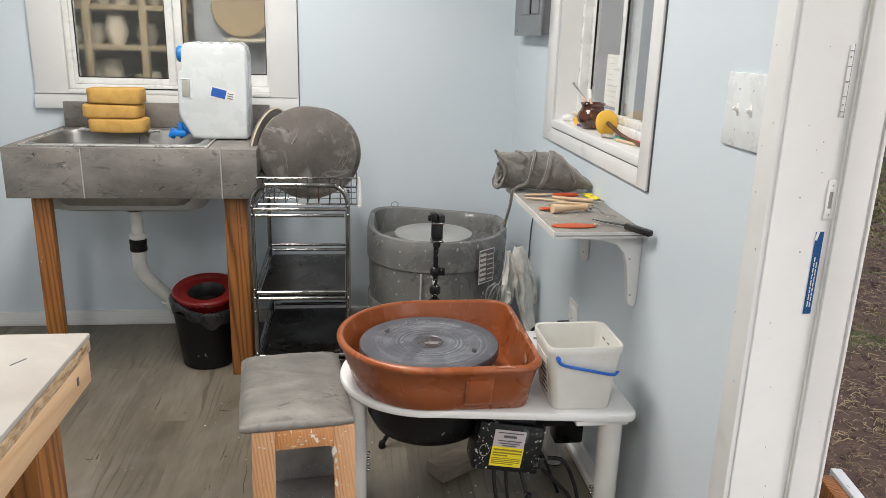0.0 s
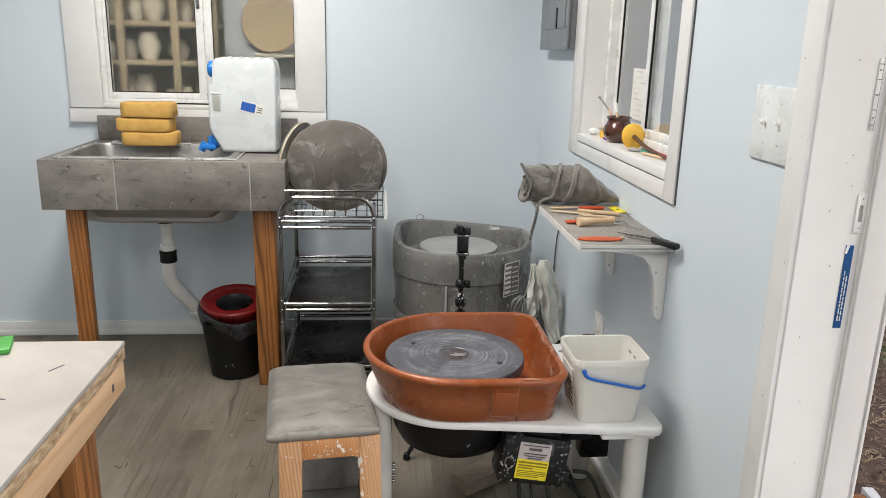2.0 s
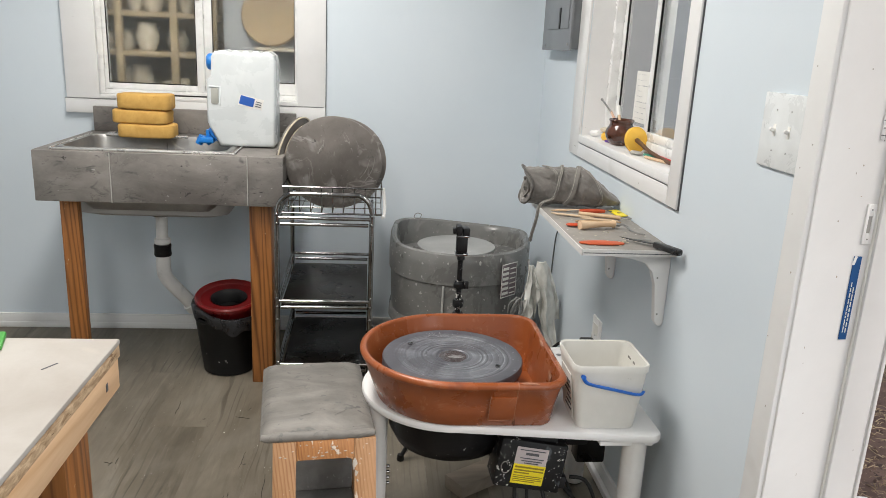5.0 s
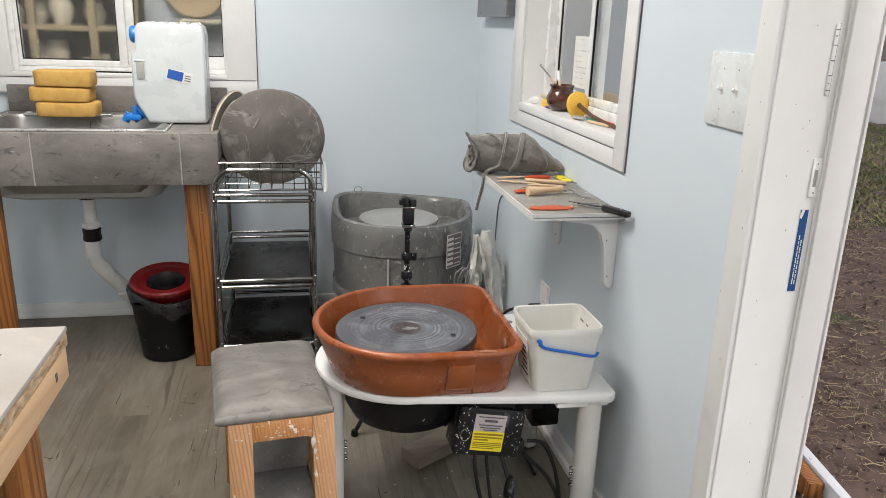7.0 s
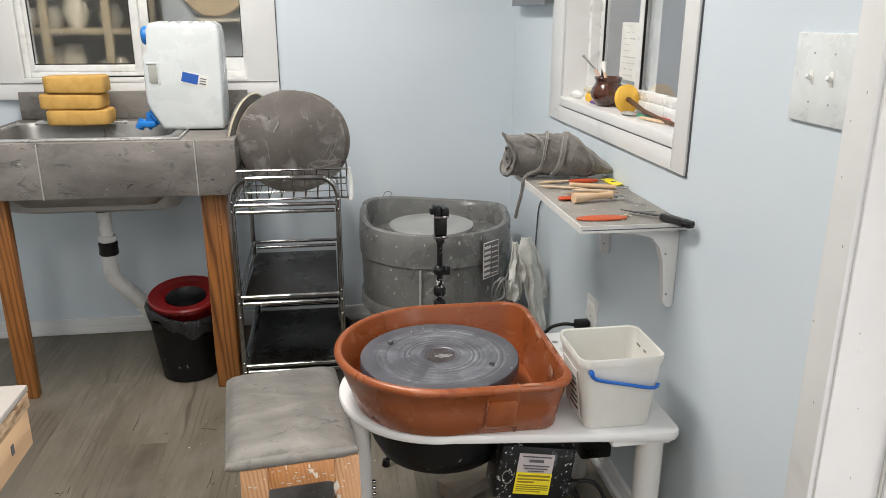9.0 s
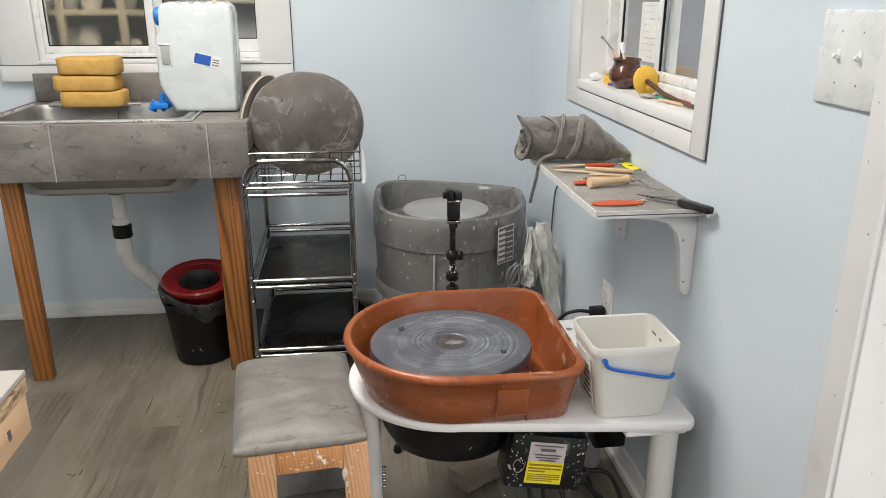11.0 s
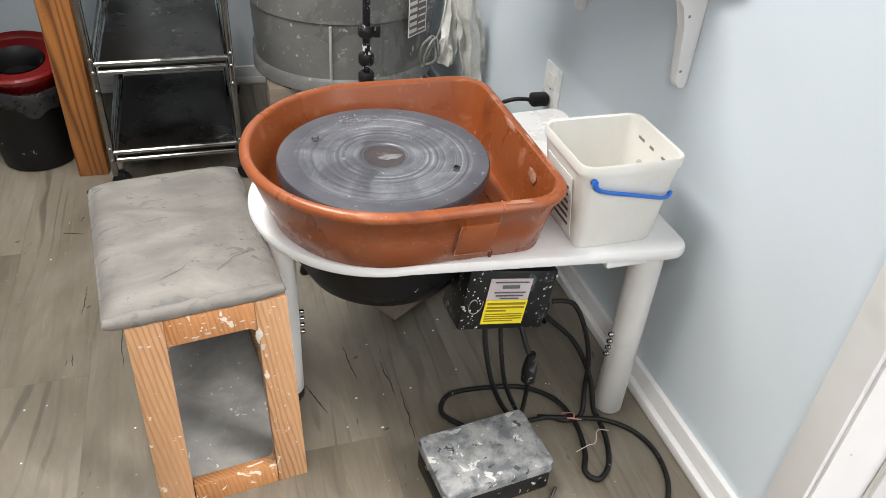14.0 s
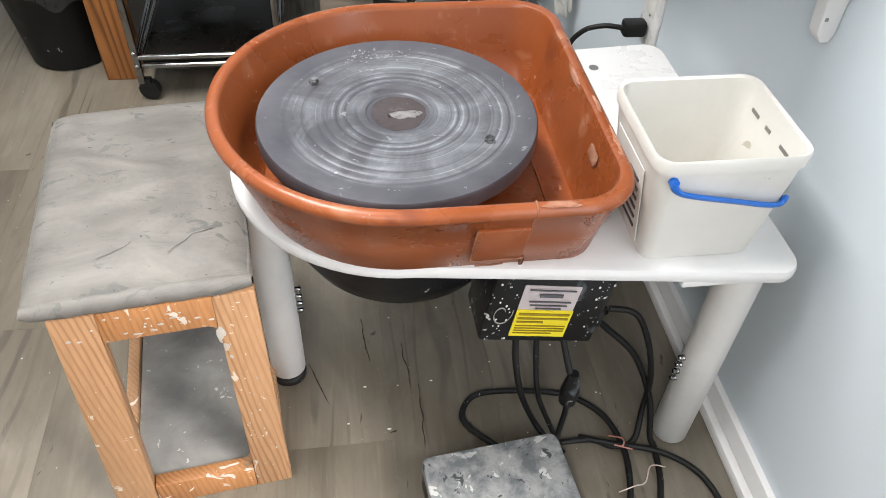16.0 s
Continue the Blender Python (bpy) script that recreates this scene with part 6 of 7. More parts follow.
def clay_wheel():
    w = thing("potters_wheel", CX, CY, 0.0, "potter's wheel with terracotta splash pan on a white table", "potter's wheel")
    top = d_outline(0.175, 1.825, 0.226, 0.645, 0.03)
    top = [(x, y + (0.034 if y > 1.825 else -0.052) * min(max((x - 0.175) / 0.43, 0), 1)) for x, y in top]
    part("tabletop", prism(top, 0.39, 0.412, 0.007), TABLE, w, "white plastic tabletop with a round end")
    for y0, y1 in ((1.565, 1.65), (1.97, 2.06)):
        part("leg_plate", box(0.5, 0.628, y0, y1, 0.376, 0.3895, 0.004), TABLE, w)
    part("motor", box(0.45, 0.535, 1.74, 1.86, 0.275, 0.3895, 0.012), BLACK, w, "black motor housing under the table")
    part("motor", box(0.537, 0.618, 1.842, 1.9, 0.165, 0.3895, 0.008), BLACK, w)
    part("hole", lathe([(0.008, 0.4122), (0.008, 0.4128)], 0.51, 2.013, 16), STEEL, w, "grey screw cap in the tabletop")
    for k, (x, y) in enumerate(((0.592, 1.588), (-0.012, 1.765), (0.592, 2.02))):
        base = 0.02 if k == 1 else 0.004
        part("leg", lathe([(0.0265, base), (0.028, base + 0.002), (0.028, 0.389)], x, y, 28), LEGPAINT, w, "white tubular leg")
        part("leg_foot", lathe([(0.026, 0.0), (0.0285, 0.002), (0.0285, base * 0.55), (0.025, base * 0.7), (0.025, base - 0.0002)] if k == 1 else [(0.022, 0.0), (0.024, 0.001), (0.024, 0.0038)], x, y, 24), RUBBER, w, "black rubber foot")
        sx = 1 if k == 1 else -1
        for z in (0.15, 0.166, 0.182, 0.198) if k != 1 else (0.16, 0.176, 0.192, 0.208):
            sc = lathe([(0.0045, 0), (0.0045, 0.008), (0.003, 0.01)], 0, 0, 12)
            sc.transform(Matrix.Translation((x + sx * 0.027, y, z)) @ Matrix.Rotation(radians(90 * sx), 4, "Y"))
            part("leg_screw", sc, CHROME, w)
    # splash pan, a D in plan, its rim rolled outward
    r, xr, rc = 0.213, 0.402, 0.055
    rings = []
    for off, z in ((-0.034, 0.413), (-0.027, 0.418), (-0.008, 0.47), (0.009, 0.52), (0.0125, 0.5225), (0.0155, 0.526), (0.0168, 0.5305), (0.0155, 0.535), (0.0125, 0.538), (0.0085, 0.5396), (0.0045, 0.5394), (0.001, 0.537), (-0.001, 0.532), (-0.014, 0.47), (-0.034, 0.426), (-0.04, 0.421)):
        rings.append([(x, y, z) for x, y in d_outline(CX, 1.777, r + off, xr + (off if off > 0 else off * 0.3), rc + off * 0.6)])
    pan = part("splash_pan", loft(rings, True, True), TERRA, w, "terracotta plastic splash pan with clay marks")
    for sgn in (-1, 1):
        line = [(0.296, 1.777 + sgn * (r + off + 0.0002), z) for off, z in ((-0.027, 0.42), (-0.008, 0.47), (0.009, 0.522), (0.016, 0.528), (0.016, 0.535), (0.011, 0.5397), (0.003, 0.5397))]
        part("pan_seam", tube(line, 0.0012, 6), surface("seam_clay_%d" % (sgn + 1), (0.25, 0.07, 0.03), (0.5, 0.27, 0.17), 0.6, scale=30), pan)
    part("pan_overlap", box(0.237, 0.2955, 1.777 - r + 0.004, 1.777 - r + 0.0095, 0.436, 0.505, 0.0015, spin(0.27, 1.777 - r + 0.007, 0.47, 18.5, "X")), TERRA, pan, "overlapping flap of the pan joint")
    wall_y = lambda z: 1.777 - r + 0.0262 - 0.357 * (z - 0.42) - 0.0048
    # thin tubes, mottled dark to pale, outline the flap
    edge_tone = surface("flap_edge_tone", (0.13, 0.036, 0.014), (0.4, 0.19, 0.11), 0.7, scale=60, bump=0.5)
    for pts in (((0.236, 0.506), (0.2355, 0.47), (0.236, 0.436)), ((0.236, 0.436), (0.265, 0.4355), (0.298, 0.437)), ((0.296, 0.437), (0.297, 0.428), (0.2965, 0.42)), ((0.243, 0.424), (0.262, 0.4235), (0.276, 0.426))):
        part("flap_edge", tube([(px, wall_y(pz), pz) for px, pz in pts], 0.0011, 6), edge_tone, pan, "thin dark to pale line along the flap edge")
    # solid darker sliver paints the shade of a notch in the pan wall
    part("pan_notch", box(0.296, 0.300, 1.777 - r + 0.0185, 1.777 - r + 0.0265, 0.42, 0.434, 0.0, spin(0.298, 1.777 - r + 0.021, 0.427, 18, "X")), surface("notch_shade_terracotta", (0.09, 0.025, 0.012), (0.12, 0.035, 0.02), 0.6), pan)
    part("pan_seam_floor", box(0.352, 0.355, 1.62, 1.95, 0.421, 0.4235, 0.001), TERRA, pan)
    crust = surface("dried_clay_crust", (0.33, 0.13, 0.07), (0.5, 0.28, 0.19), 0.75, scale=40, bump=0.8)
    for k, (px, py, pz, sx, sy, sz) in enumerate(((0.411, 1.66, 0.5375, 0.004, 0.03, 0.003), (0.41, 1.73, 0.5375, 0.003, 0.022, 0.003), (0.403, 1.80, 0.532, 0.003, 0.028, 0.006), (0.41, 1.635, 0.536, 0.005, 0.01, 0.004), (0.322, 1.5545, 0.5388, 0.02, 0.005, 0.0015), (0.398, 1.68, 0.50, 0.002, 0.016, 0.012))):
        blob = bmesh.new()
        bmesh.ops.create_icosphere(blob, subdivisions=3, radius=1)
        for v in blob.verts:
            q = v.co * (1 + 0.5 * noise.noise(v.co * 1.9 + Vector((k * 4.1, 0, 0))))
            v.co = Vector((px + sx * q.x, py + sy * q.y, pz + sz * q.z))
        part("clay_crust", blob, crust, pan, "dried clay crust on the pan rim")
    # wheel head with turned rings
    prof = [(0.06, 0.45), (0.16, 0.486), (0.172, 0.488), (0.1745, 0.491), (0.1745, 0.508), (0.1725, 0.511)]
    for rr in (0.140, 0.128, 0.116, 0.10, 0.09, 0.076, 0.064, 0.05):
        prof += [(rr + 0.0014, 0.5112), (rr + 0.0005, 0.5107), (rr - 0.0005, 0.5107), (rr - 0.0014, 0.5112)]
    prof += [(0.041, 0.5112), (0.039, 0.5095), (0.0, 0.5093)]
    hm = surface("dark_grey_cast_head", (0.072, 0.07, 0.083), (0.125, 0.123, 0.14), 0.38, 0.35, scale=7, bump=0.15, fine=90, spots=[((0.3, 0.3, 0.32), 60, 0.69)])
    nt = hm.node_tree
    co = nt.nodes.new("ShaderNodeTexCoord")
    mp = nt.nodes.new("ShaderNodeVectorMath")
    mp.operation = "SUBTRACT"
    mp.inputs[1].default_value = (CX, 1.773, 0.511)
    nt.links.new(co.outputs["Object"], mp.inputs[0])
    ln = nt.nodes.new("ShaderNodeVectorMath")
    ln.operation = "LENGTH"
    nt.links.new(mp.outputs[0], ln.inputs[0])
    streak = nt.nodes.new("ShaderNodeTexNoise")
    streak.noise_dimensions = "1D"
    streak.inputs["Scale"].default_value, streak.inputs["Detail"].default_value = 190, 2
    nt.links.new(ln.outputs["Value"], streak.inputs["W"])
    wob = noise_at(nt.nodes, nt.links, co.outputs["Object"], 8, 8, 0.66, 1.6)
    mul = nt.nodes.new("ShaderNodeMath")
    mul.operation = "MULTIPLY"
    nt.links.new(ramp(nt.nodes, nt.links, streak.outputs["Fac"], [(0.34, grey(0.18)), (0.4, grey(0.5)), (0.6, grey(0.62)), (0.645, grey(0.66)), (0.67, grey(1.2))]), mul.inputs[0])
    nt.links.new(ramp(nt.nodes, nt.links, wob, [(0.4, grey(0.05)), (0.53, grey(0.5)), (0.64, grey(0.98))]), mul.inputs[1])
    mul2 = nt.nodes.new("ShaderNodeMath")
    mul2.operation = "MULTIPLY"
    nt.links.new(mul.outputs[0], mul2.inputs[0])
    nt.links.new(ramp(nt.nodes, nt.links, ln.outputs["Value"], [(0.035, grey(0.0)), (0.05, grey(1)), (0.135, grey(0.9)), (0.15, grey(0.12))]), mul2.inputs[1])
    bsdf = nt.nodes["Principled BSDF"]
    old = bsdf.inputs["Base Color"].links[0].from_socket
    nt.links.new(mixed(nt.nodes, nt.links, mul2.outputs[0], old, (0.4, 0.425, 0.455)), bsdf.inputs["Base Color"])
    head = part("wheel_head", lathe(prof, CX, 1.773, 72, True, False), hm, w, "dark grey metal wheel head with turned rings")
    for x, y in ((0.07, 1.843), (0.275, 1.704)):
        part("bat_pin", lathe([(0.0062, 0.5105), (0.0062, 0.5165), (0.004, 0.5185)], x, y, 6), CHROME, head, "small steel bat pin")
    wet = bmesh.new()
    bmesh.ops.create_icosphere(wet, subdivisions=3, radius=1)
    for v in wet.verts:
        k = 1 + 0.45 * noise.noise(v.co * 2.1)
        v.co = Vector((CX + 0.008 + 0.019 * v.co.x * k, 1.768 + 0.008 * v.co.y * k, 0.5098 + 0.0012 * max(v.co.z, 0)))
    part("clay_smear", wet, surface("wet_clay", (0.16, 0.15, 0.15), (0.27, 0.26, 0.26), 0.3, scale=60, bump=0.5), head, "smear of grey wet clay")
    puddle = prism([(CX + (0.034 + 0.004 * noise.noise(Vector((2 * math.cos(a), 2 * math.sin(a), 3)))) * math.cos(a), 1.772 + (0.036 + 0.004 * noise.noise(Vector((2 * math.cos(a), 2 * math.sin(a), 8)))) * math.sin(a)) for a in np.linspace(0, 2 * math.pi, 49)[:-1]], 0.5094, 0.5097)
    part("slip_puddle", puddle, surface("brown_slip", (0.045, 0.034, 0.034), (0.075, 0.058, 0.058), 0.2, scale=30, bump=0.2), head, "dark brown wet slip in the centre")
    rnd = random.Random(51)
    bits = None
    for k in range(70):
        d = bmesh.new()
        bmesh.ops.create_icosphere(d, subdivisions=1, radius=1)
        near = k < 56
        a = rnd.gauss(1.75, 0.16) if near else rnd.uniform(0, 6.28)
        q = rnd.gauss(0.137, 0.007) if near else rnd.uniform(0.05, 0.165)
        sz = rnd.uniform(0.0005, 0.0015)
        d.transform(Matrix.Translation((CX + q * math.cos(a), 1.773 + q * math.sin(a), 0.5113)) @ Matrix.Diagonal((sz * rnd.uniform(0.7, 2), sz * rnd.uniform(0.7, 2), 0.0009, 1)))
        bits = join(bits, d)
    part("clay_crumbs", bits, plain("pale_crumbs", (0.3, 0.3, 0.31), 0.8), head, "pale clay crumbs on the wheel head", kind="stuff")
    part("motor_cover", lathe([(0.06, 0.262), (0.105, 0.268), (0.14, 0.29), (0.158, 0.325), (0.163, 0.3895)], CX + 0.005, 1.79, 48, True, True), SPECKED, w, "round black motor cover under the table")
    # speed controller hung under the table
    m = spin(0.356, 1.6, 0.31, 9, "Y") @ spin(0.356, 1.6, 0.31, -3, "X")
    ctrl = part("controller_box", box(0.274, 0.438, 1.612, 1.70, 0.236, 0.36, 0.006, m), SPLASHED, w, "clay-splashed black speed controller box")
    part("mount", box(0.3, 0.42, 1.63, 1.69, 0.33, 0.3895, 0.003), BLACK, w)
    ml = m @ Matrix.Translation((0.352, 0, 0.3)) @ Matrix.Diagonal((0.88, 1, 0.94, 1)) @ Matrix.Translation((-0.358, 0, -0.3))
    part("label", box(0.314, 0.402, 1.6102, 1.6114, 0.249, 0.348, 0.0, ml), LABELWHITE, ctrl, "pink and yellow warning label")
    part("yellow_label", box(0.3135, 0.4025, 1.6086, 1.61, 0.249, 0.302, 0.0, ml), LABELYELLOW, ctrl, "yellow warning label with unreadable print")
    for k, (a, b, z, h) in enumerate(((0.322, 0.394, 0.341, 0.002), (0.34, 0.376, 0.329, 0.006), (0.326, 0.392, 0.319, 0.002), (0.33, 0.388, 0.312, 0.002), (0.34, 0.38, 0.306, 0.002), (0.318, 0.398, 0.293, 0.004), (0.318, 0.398, 0.285, 0.003), (0.318, 0.36, 0.278, 0.003), (0.318, 0.398, 0.271, 0.0015), (0.318, 0.398, 0.266, 0.0015), (0.318, 0.398, 0.261, 0.0015), (0.318, 0.38, 0.256, 0.0015))):
        part("label_print", box(a, b, 1.607, 1.6084, z, z + h, 0.0, ml), INK if z > 0.303 else plain("dark_yellow_print", (0.28, 0.2, 0.01), 0.5), ctrl)
    swirl = [(0.294 + (0.004 + 0.0017 * q) * math.cos(q), 1.6105, 0.292 + (0.006 + 0.0026 * q) * math.sin(q)) for q in np.linspace(0.5, 6.6, 22)]
    swirl = tube(swirl, 0.0011, 6, curved=True, taper=lambda u: 0.4 + 0.6 * abs(math.sin(7 * u)))
    swirl.transform(m)
    part("clay_swirl", swirl, CLAYRIDGE, ctrl, "smeared swirl of dried clay")
    dots = None
    rnd = random.Random(62)
    for k in range(40):
        d = bmesh.new()
        bmesh.ops.create_icosphere(d, subdivisions=1, radius=rnd.uniform(0.0006, 0.0018))
        d.transform(m @ Matrix.Translation((rnd.choice((rnd.uniform(0.277, 0.31), rnd.uniform(0.405, 0.436))), 1.6115, rnd.uniform(0.24, 0.356))) @ Matrix.Diagonal((1, 0.4, 1.4, 1)))
        dots = join(dots, d)
    part("clay_dots", dots, PAPER, ctrl, "white dried clay dots", kind="stuff")
    part("switch_nub", box(0.44, 0.462, 1.64, 1.67, 0.235, 0.268, 0.005, m), BLACK, ctrl, "black knob with a cable gland")
    part("cable", tube([(0.32, 1.62, 0.245), (0.322, 1.61, 0.2), (0.335, 1.6, 0.13), (0.36, 1.6, 0.06), (0.385, 1.585, 0.02), (0.41, 1.56, 0.01)], 0.0048, 10, curved=True), RUBBER, w, "black power cable")
    part("cable", tube([(0.35, 1.62, 0.24), (0.352, 1.612, 0.2), (0.36, 1.60, 0.13), (0.375, 1.6, 0.08), (0.4, 1.585, 0.02)], 0.0042, 10, curved=True), RUBBER, w)
    part("cable", tube([(0.386, 1.615, 0.235), (0.39, 1.6, 0.215), (0.396, 1.585, 0.19)], 0.0048, 10, curved=True), RUBBER, w)
    part("connector", lathe([(0.008, 0.118), (0.013, 0.124), (0.014, 0.15), (0.011, 0.172), (0.007, 0.19)], 0.402, 1.583, 14), SPLASHED, w, "black in-line plug connector")
    part("cable", tube([(0.402, 1.583, 0.12), (0.404, 1.583, 0.09), (0.395, 1.57, 0.05), (0.38, 1.545, 0.03)], 0.0045, 10, curved=True), RUBBER, w)
    part("cable", tube([(0.462, 1.65, 0.245), (0.5, 1.64, 0.24), (0.525, 1.625, 0.19), (0.54, 1.61, 0.12), (0.54, 1.6, 0.05), (0.525, 1.57, 0.01), (0.49, 1.565, 0.008), (0.46, 1.58, 0.008), (0.41, 1.58, 0.01)], 0.0048, 10, curved=True), RUBBER, w)
    part("cable", tube([(0.43, 1.66, 0.235), (0.47, 1.66, 0.19), (0.52, 1.64, 0.14), (0.545, 1.6, 0.08), (0.55, 1.57, 0.02), (0.555, 1.555, 0.008), (0.546, 1.5, 0.008), (0.523, 1.447, 0.008), (0.492, 1.424, 0.008), (0.475, 1.446, 0.008), (0.494, 1.486, 0.008), (0.506, 1.55, 0.008), (0.496, 1.607, 0.01), (0.47, 1.646, 0.008), (0.426, 1.672, 0.008), (0.347, 1.685, 0.008), (0.287, 1.681, 0.008), (0.262, 1.643, 0.008), (0.287, 1.605, 0.008), (0.33, 1.57, 0.008)], 0.005, 10, curved=True), RUBBER, w, "looped black cable on the floor")
    part("cable", tube([(0.44, 1.587, 0.008), (0.489, 1.567, 0.013), (0.557, 1.545, 0.014), (0.606, 1.512, 0.007), (0.625, 1.461, 0.006), (0.619, 1.405, 0.006), (0.598, 1.362, 0.006), (0.57, 1.33, 0.006)], 0.0048, 10, curved=True), RUBBER, w)


clay_wheel()


def floor_pedal():
    p = thing("foot_pedal", 0.29, 1.49, 0.0, "clay-caked black foot pedal on the floor", "foot pedal")
    m = spin(0.29, 1.49, 0.04, 6)
    part("pedal_base", box(0.19, 0.392, 1.425, 1.55, 0.0, 0.05, 0.006, m), SPLASHED, p, "dark splashed pedal base")
    top = prism(round_rect(0.188, 0.394, 1.42, 1.552, 0.012), 0.051, 0.075, 0.004)
    top.transform(m)
    part("pedal_plate", top, PEDALTOP, p, "grey clay-caked pedal plate")
    part("pedal_cord", tube([(0.36, 1.55, 0.02), (0.375, 1.57, 0.012), (0.40, 1.585, 0.008)], 0.004, 8, curved=True), RUBBER, p)
    part("wire_loop", tube([(0.29, 1.418, 0.012), (0.31, 1.40, 0.006), (0.345, 1.395, 0.005), (0.385, 1.405, 0.006), (0.41, 1.43, 0.005)], 0.003, 6, curved=True), CHROME, p, "thin clear cord")


floor_pedal()
tie = thing("twist_tie", 0.5, 1.56, 0.0, "pinkish twist tie round the cables", "tie")
part("tie", tube([(0.49, 1.585, 0.006), (0.505, 1.57, 0.02), (0.5, 1.555, 0.024), (0.49, 1.56, 0.02), (0.515, 1.55, 0.02)], 0.0013, 6, curved=True), plain("pink_tie", (0.55, 0.25, 0.2), 0.6), tie)
tie = thing("twist_tie", 0.51, 1.49, 0.0, "pale paper twist tie lying on the cables", "tie")
part("tie", tube([(0.475, 1.486, 0.014), (0.5, 1.49, 0.02), (0.52, 1.497, 0.014), (0.535, 1.52, 0.018), (0.56, 1.52, 0.01)], 0.001, 6, curved=True), plain("pale_tie", (0.55, 0.45, 0.4), 0.7), tie)


def water_bucket():
    b = thing("plastic_bucket", 0.512, 1.64, 0.4125, "cream square plastic bucket with a blue handle", "bucket")
    rings = []
    for x0, x1, y0, y1, z, r in ((0.448, 0.582, 1.585, 1.70, 0.413, 0.014), (0.445, 0.585, 1.582, 1.704, 0.418, 0.016), (0.426, 0.598, 1.567, 1.722, 0.558, 0.02), (0.4235, 0.6005, 1.5645, 1.7245, 0.559, 0.021), (0.4225, 0.6015, 1.5635, 1.7255, 0.574, 0.021), (0.424, 0.6, 1.565, 1.724, 0.577, 0.02), (0.427, 0.596, 1.568, 1.72, 0.575, 0.02), (0.43, 0.593, 1.571, 1.717, 0.56, 0.018), (0.449, 0.58, 1.587, 1.70, 0.424, 0.014)):
        rings.append([(x, y, z) for x, y in round_rect(x0, x1, y0, y1, r)])
    body = part("bucket_wall", loft(rings, True, True), PAIL, b, "cream plastic tub wall")
    part("bail_handle", tube([(0.445, 1.564, 0.55), (0.45, 1.5625, 0.54), (0.467, 1.5625, 0.532), (0.522, 1.564, 0.519), (0.565, 1.566, 0.5085), (0.584, 1.57, 0.5055), (0.593, 1.578, 0.508)], 0.0052, 10, curved=True, flat=0.6), BLUE, b, "thin blue bail handle")
    part("handle_pivot", lathe([(0.0055, -0.003), (0.0055, 0.003)], 0, 0, 14, m=Matrix.Translation((0.445, 1.565, 0.55)) @ Matrix.Rotation(radians(90), 4, "X")), BLUE, b)
    lab = part("label", box(0.4335, 0.4345, 1.6, 1.69, 0.43, 0.54, 0.0, spin(0.434, 1.64, 0.48, -7.2, "Y")), PAPER, b, "peeling printed paper label")
    for k in range(6):
        part("label_print", box(0.4322, 0.4334, 1.61, 1.66 - 0.01 * (k % 3), 0.445 + 0.014 * k, 0.449 + 0.014 * k, 0.0, spin(0.434, 1.64, 0.48, -7.2, "Y")), INK, lab)
    for k, (y, h) in enumerate(((1.60, 0.02), (1.645, 0.012), (1.675, 0.018))):
        part("stain", box(0.5912, 0.5922, y, y + h, 0.545, 0.5495, 0.0, spin(0.596, y, 0.55, 5, "Y")), CLAYBOARD, body, "grey clay fleck")


water_bucket()


